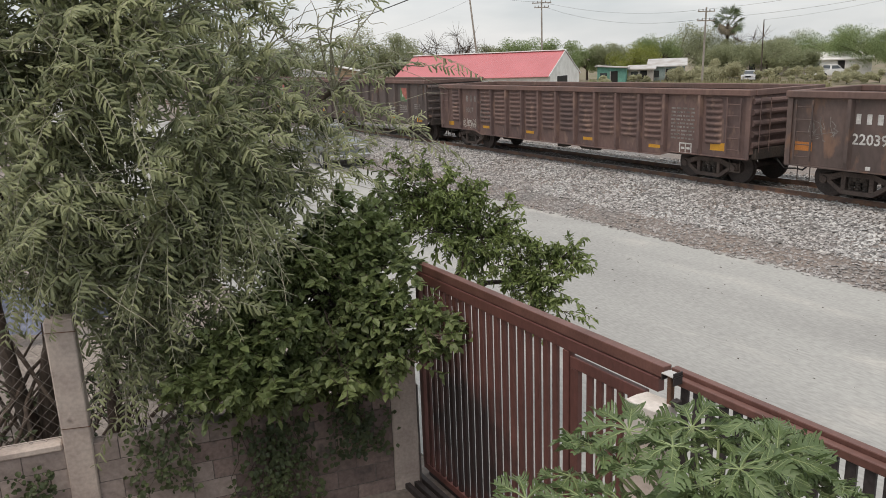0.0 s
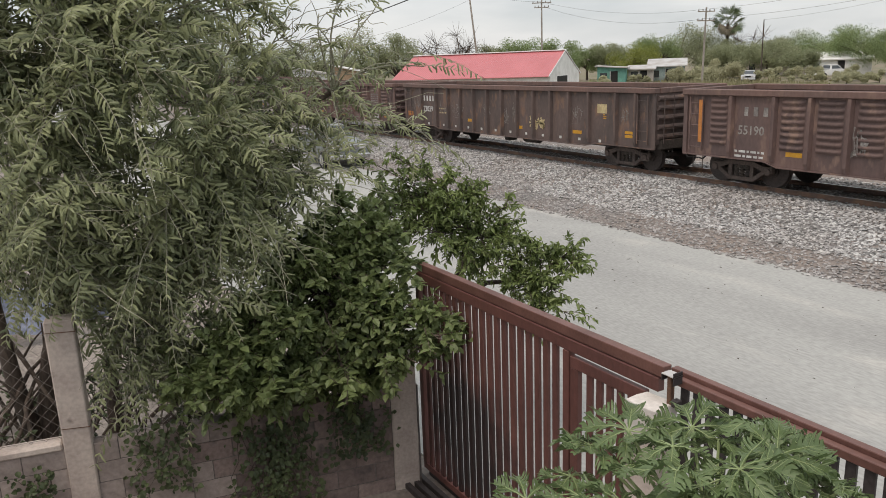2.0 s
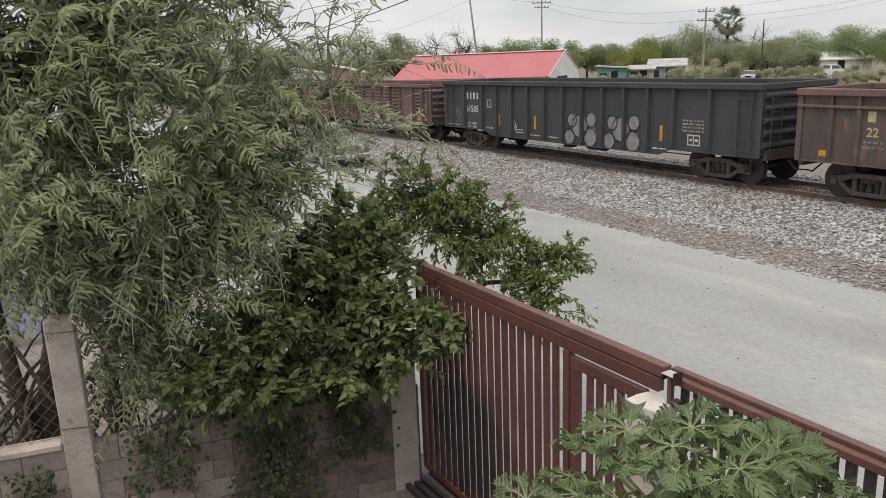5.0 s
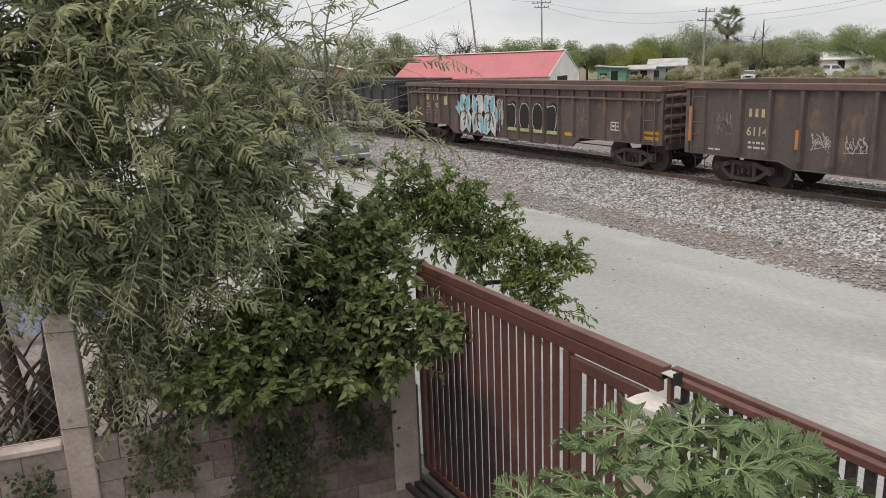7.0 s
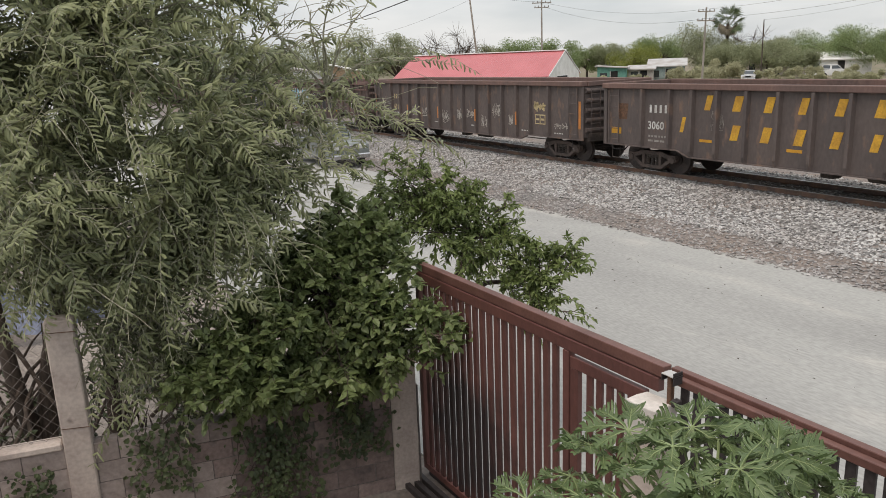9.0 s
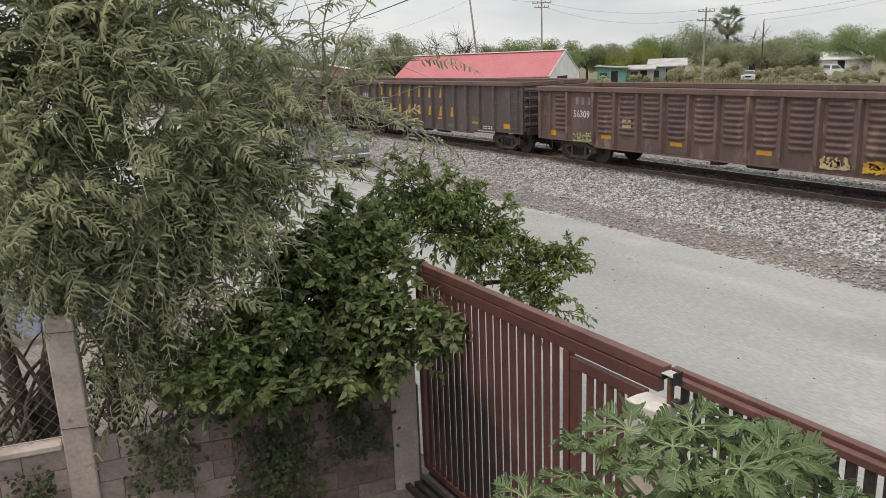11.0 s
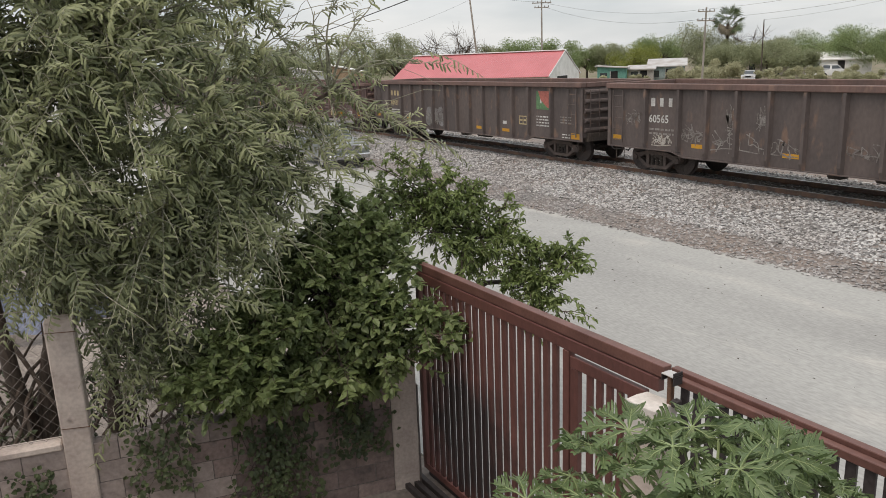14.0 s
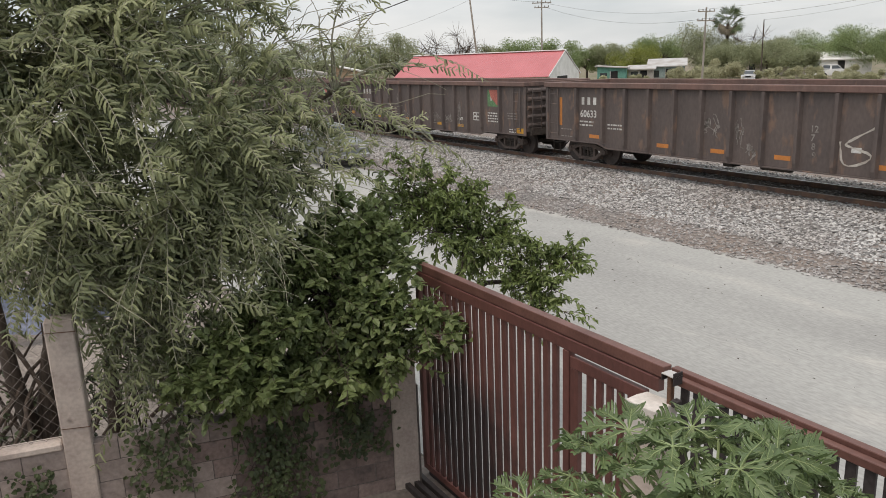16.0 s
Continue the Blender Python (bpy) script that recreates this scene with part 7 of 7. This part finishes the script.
def palm_tree(x, y, h):
    t = thing("palm_tree", "fan palm with a skirt of dead fronds", "palm tree", pose(x, y, -0.08))
    part("trunk", tube(bmesh.new(), [(0, 0, 0), (0.05, 0, h * 0.5), (0.0, 0, h - 2.4)], [0.3, 0.24, 0.24], 10), M["bark"], t)
    rnd = random.Random(2)
    for name, count, lo, hi, L, mt in (("frond", 14, -30, 80, 2.4, M["palm"]), ("dead_frond", 22, -80, -30, 1.9, M["dead"])):
        for i in range(count):
            az, el = rnd.uniform(0, 360), math.radians(rnd.uniform(lo, hi))
            bm = bmesh.new()
            n = 14
            stem = bm.verts.new((0, 0, 0))
            reach = 0.9 if name == "dead_frond" else 1.6
            hand = Vector((0, reach, 0))
            tube(bm, [(0, 0, 0), (0, reach * 0.5, 0.02), (0, reach, 0)], [0.03, 0.025, 0.02], 4)
            for k in range(n):
                b = math.radians(-85 + 170 * k / (n - 1))
                d = Vector((math.sin(b), math.cos(b), 0))
                s = Vector((math.cos(b), -math.sin(b), 0)) * 0.09
                tip = hand + d * L * rnd.uniform(0.6, 0.75) + Vector((0, 0, -0.25 * rnd.random()))
                mid = hand + d * L * 0.4
                vs = [bm.verts.new(p) for p in (hand, mid + s, tip, mid - s)]
                bm.faces.new(vs)
            bm.verts.remove(stem)
            part(name, bm, mt, t, at=Matrix.Translation((0, 0, h - 2.4 - (0.1 if name == "dead_frond" else 0))) @ Matrix.Rotation(radians(az), 4, "Z") @ Matrix.Rotation(el, 4, "X") @ Matrix.Rotation(rnd.uniform(-1.0, 1.0), 4, "Y"))


def dry_scrub():
    """Dry grass and low scrub between the track and the trees."""
    rnd = np.random.RandomState(21)
    v, f, n = [], [], 0
    for i in range(15000):
        r = 45 + 65 * rnd.rand() ** 0.8
        a = math.radians(123 + 52 * rnd.rand())
        x, y = r * math.cos(a), r * math.sin(a)
        if y < 26 or (-79 < x < -57 and 36 < y < 58):
            continue
        k = noise.noise((x * 0.09, y * 0.09, 2))
        if k < -0.25:
            continue
        h = (0.25 + 0.45 * rnd.rand()) * (1 + k)
        for b in range(3):
            e = unit(rnd) * (0.3, 0.3, 0)
            s = np.array((rnd.normal(), rnd.normal(), 0)) * 0.12
            v.append(np.array([(x, y, -0.1) + e + s, (x, y, -0.1) + e - s, (x, y, h) + e * 2 + unit(rnd) * 0.15]))
            f.append((n, n + 1, n + 2))
            n += 3
    tagged(new("dry_grass", cloud_mesh("dry_grass", np.concatenate(v).tolist(), f, M["dry"])), "dry yellowish grass and weeds beyond the track", "grass", kind="stuff")


def far_woods():
    rnd = np.random.RandomState(33)
    kinds = {"a": (M["far_a"], "leafy green roadside tree"), "b": (M["far_b"], "pale olive green tree"), "c": (M["far_c"], "leafy tree with yellow-green leaves"), "d": (M["far_d"], "nearly bare pale grey-brown tree")}
    rows = [(-88.3, 35.2, 7.2, 8.4, "b"), (-99.7, 46.4, 8.0, 9.0, "b"), (-93.2, 48.3, 7.8, 7.0, "b"), (-103.7, 60.4, 6.9, 7.1, "d"), (-105.9, 66.4, 8.1, 8.3, "d"), (-107.9, 72.5, 6.3, 5.8, "b"),
            (-103.6, 78.5, 7.6, 8.7, "a"), (-97.2, 78.6, 6.8, 6.5, "a"), (-101.7, 88.8, 6.2, 6.0, "a"), (-99.5, 91.3, 5.8, 7.0, "b"), (-89.5, 87.3, 5.3, 7.4, "c"), (-90.3, 93.5, 6.3, 7.7, "a"), (-91.2, 99.5, 8.0, 11.0, "b")]
    rows += [(-87.6, 102.7, 5.8, 7.0, "b"), (-86.1, 110.4, 7.4, 6.2, "d"), (-78.0, 104.0, 5.4, 7.7, "b"), (-81.3, 114.0, 6.4, 7.3, "b"), (-80.6, 120.5, 4.7, 6.4, "b"), (-73.2, 113.4, 6.7, 11.0, "a"), (-66.8, 111.5, 6.8, 10.6, "a"),
            (-61.3, 108.9, 6.1, 7.4, "a"), (-94.4, 33.0, 6.1, 5.9, "b"), (-95.6, 29.3, 7.6, 8.9, "b"), (-106.4, 27.9, 7.3, 8.1, "b"), (-97.6, 21.6, 7.8, 7.4, "a"), (-78.6, 97.2, 4.7, 7.4, "b"), (-68.4, 98.6, 4.0, 4.4, "b"), (-80.0, 97.0, 5.4, 6.5, "b")]
    for x, y, h, w, k in rows:
        far_tree(kinds[k][1], x, y, h * 1.13, w * 1.12, kinds[k][0], rnd, 1.0, k == "d")
    for x, y, h, w in [(-67.8, 80.2, 3.2, 5.4), (-64.8, 88.9, 2.7, 4.9), (-59.2, 86.7, 1.8, 3.9), (-53.0, 84.8, 1.7, 4.4), (-50.2, 86.5, 1.9, 4.4), (-70.1, 78.2, 2.7, 3.1), (-74.4, 66.9, 2.2, 3.0), (-74.6, 73.9, 2.0, 3.1), (-66.5, 79.0, 4.0, 5.0), (-62.0, 90.5, 2.6, 4.0), (-55.5, 90.0, 2.6, 4.6), (-71.5, 79.5, 3.6, 4.0)]:
        far_tree("dusty olive shrub in dry grass", x, y, h * 0.8, w * 1.3, M["far_e"], rnd, 0.8, name="shrub")


def branch_heap(label, x, y, count, spread, height, seed):
    """Cut dry branches lying and leaning in the neighbour's yard."""
    t = thing("branch_heap", label, "branches", pose(x, y, 0))
    rnd = random.Random(seed)
    for i in range(count):
        a = Vector((rnd.uniform(-spread, spread), rnd.uniform(-spread, spread), 0.0))
        b = Vector((rnd.uniform(-spread, spread), rnd.uniform(-spread, spread), rnd.uniform(0.2, 1.0) * height))
        mid = a.lerp(b, 0.5) + Vector((rnd.uniform(-0.2, 0.2), rnd.uniform(-0.2, 0.2), 0.1))
        br = part("branch", tube(bmesh.new(), [a, mid, b], [0.03, 0.022, 0.008], 6), M["bark"], t)
        c = mid + Vector((rnd.uniform(-0.4, 0.4), rnd.uniform(-0.4, 0.4), rnd.uniform(0.1, 0.5)))
        part("side_branch", tube(bmesh.new(), [mid, mid.lerp(c, 0.5) + Vector((0.03, 0, 0.05)), c], [0.015, 0.011, 0.004], 5), M["bark"], br)


def fallen_limbs():
    """Thick dark limbs that lean crosswise behind the fence."""
    t = thing("fallen_limbs", "thick dark dead limbs leaning behind the wire fence", "branches", pose(-7.3, -0.1, 0))
    runs = (
             ((-7.71, -0.46, 1.09), (-7.96, -0.15, 1.42), (-8.17, 0.17, 1.71)),
             ((-8.47, -0.29, 2.02), (-8.17, -0.05, 1.70), (-7.60, 0.29, 1.09)),
             ((-7.50, -0.12, 0.85), (-7.92, -0.10, 1.31), (-8.38, 0.27, 1.71)),
             ((-7.47, -0.44, 0.80), (-7.75, -0.15, 1.16), (-8.06, 0.05, 1.39)),
             ((-7.60, 0.33, 0.84), (-8.05, 0.64, 1.17), (-8.31, 0.98, 1.38)),
             ((-7.62, 0.47, 0.90), (-7.89, 0.73, 1.05), (-8.10, 1.03, 1.12)),
    )
    for k, run in enumerate(runs):
        pts = [Vector(p) - Vector((-7.3, -0.1, 0)) for p in run]
        r = 0.03 - 0.003 * k
        pts = [pts[0], pts[0].lerp(pts[1], 0.5) + Vector((0, 0.02, 0.03)), pts[1], pts[1].lerp(pts[2], 0.5) + Vector((0, -0.03, 0.02)), pts[2]]
        limb = part("limb", tube(bmesh.new(), pts, [r, r * 0.95, r * 0.85, r * 0.7, r * 0.4], 8), M["bark"], t, smooth=True)
        side = pts[2] + Vector((0.05, 0.22 if k % 2 else -0.2, 0.28))
        part("side_branch", tube(bmesh.new(), [pts[2], pts[2].lerp(side, 0.5) + Vector((0, 0, 0.03)), side], [r * 0.5, r * 0.4, r * 0.15], 6), M["bark"], limb)
    # uprights that carry them from the ground
    for x, y in ((-1.0, -0.45), (-0.8, 0.35)):
        part("limb", tube(bmesh.new(), [(x, y, -0.03), (x + 0.05, y + 0.1, 0.6), (x - 0.1, y + 0.2, 1.3)], [0.035, 0.03, 0.015], 8), M["bark"], t, smooth=True)


def tarpaulin():
    """A sagging blue-grey sheet hung between two poles."""
    t = thing("tarpaulin", "blue-grey tarpaulin hung between poles in the yard", "tarpaulin", pose(-14.0, 0.2, 0))
    verts, faces, n = [], [], 14
    for i in range(n + 1):
        for k in range(7):
            u, w = i / n, k / 6
            verts.append((0.15 * math.sin(9 * u + 2 * w), -1.8 + 3.0 * u, 1.15 - 0.95 * w - 0.2 * math.sin(math.pi * u) * (1 - w) + 0.03 * math.sin(17 * u)))
    for i in range(n):
        for k in range(6):
            a = i * 7 + k
            faces.append((a, a + 1, a + 8, a + 7))
    part("sheet", cloud_mesh("sheet", verts, faces, M["tarp"], True), None, t)
    for y in (-1.8, 1.2):
        part("pole", cyl(bmesh.new(), (0, y, -0.05), (0, y, 1.25), 0.03, n=8), M["bark"], t)


branch_heap("tangle of cut dark branches behind the fence", -8.6, -0.5, 16, 0.7, 1.9, 2)
branch_heap("dry branches leaning by the tree stems", -8.3, 0.9, 10, 0.5, 1.4, 3)
branch_heap("low heap of dry branches on bare dirt", -9.5, 1.9, 10, 0.8, 0.9, 4)
fallen_limbs()
tarpaulin()
feathery_tree()
orange_tree()
street_tree()
def yard_shrub(label, x, y, h, seed):
    t = thing("yard_shrub", label, "bush", pose(x, y, 0))
    rnd, c = np.random.RandomState(seed), Crown()
    for k in range(7):
        u = unit(rnd)
        bough(c, (0, 0, 0.0), (u[0] * 0.5, u[1] * 0.5, h * (0.6 + 0.4 * rnd.rand())), rnd, 8, 0.8, IVY, 9, 0.25, 0.2, 1.1, 0.3, 0.012, 0.4)
    c.done(t, M["ivy"], M["bark"])


for k, (x, y, h) in enumerate(((-7.9, -0.6, 1.3), (-8.7, 0.35, 1.1), (-8.0, 1.4, 1.2), (-9.6, 0.9, 1.0), (-10.5, -0.6, 1.0), (-8.3, 2.1, 1.3))):
    yard_shrub("weedy dark green shrub behind the block wall", x, y, h, 50 + k)
wall_creeper("leafy creeper hanging over the block wall", 2.2, 2.8, 0.55, 1.2, 9, 3)
# made denser, and the next strands added, to darken the wall here
wall_creeper("dark leafy creeper on the block wall", 1.1, 1.85, 0.1, 1.0, 20, 4)
wall_creeper("dry dark creeper strands on the block wall", 0.55, 1.1, 0.5, 1.1, 9, 5)
wall_creeper("small leafy weed growing from the block wall", 3.45, 3.7, 0.7, 0.95, 3, 6)
wall_creeper("thin creeper strands near the gate post", 0.35, 0.6, 0.6, 0.95, 2, 8)
papaya_plant()
far_woods()
palm_tree(-85.8, 104.2, 10.6)
dry_scrub()


def motions():
    """The train runs past at an even pace, its wheels turn, and the leaning boughs stir."""
    for c in WAGONS:
        walk(c, [(t, pose(c["middle"] - SPEED * (t - 8), TRACK_Y, RAIL_Z)) for t in (0, 4, 8, 12, 16)])
    turn = SPEED / 0.457 / 15
    for w, q in WHEELS:
        walk(w, [(k / 15, Matrix.Translation((q, 0, 0.457)) @ Matrix.Rotation(-turn * k, 4, "Y")) for k in range(241)])
    # a slow breeze leans the crowns one way and lets them back, with a small flutter of their own
    lean = ((0, 0.4), (1, 0.58), (2, 0.5), (4, 0.13), (6, -0.15), (8, -0.4), (9, -0.58), (10.2, -0.68), (11.5, -0.62), (12.5, 0.1), (13.5, -0.2), (14.7, 0.25), (16, 0.58))
    breeze = Vector((-0.864, 0.503, 0))
    for obs, size, start in BOUGHS:
        rows = [(t, Matrix.Rotation(radians(size * (a + 0.06 * math.sin(2.1 * t + start))), 4, breeze) @ pose(0, 0, 0, 0, 0, 0.25 * size * math.sin(0.9 * t + start))) for t, a in lean]
        for ob in obs:
            walk(ob, rows)


motions()
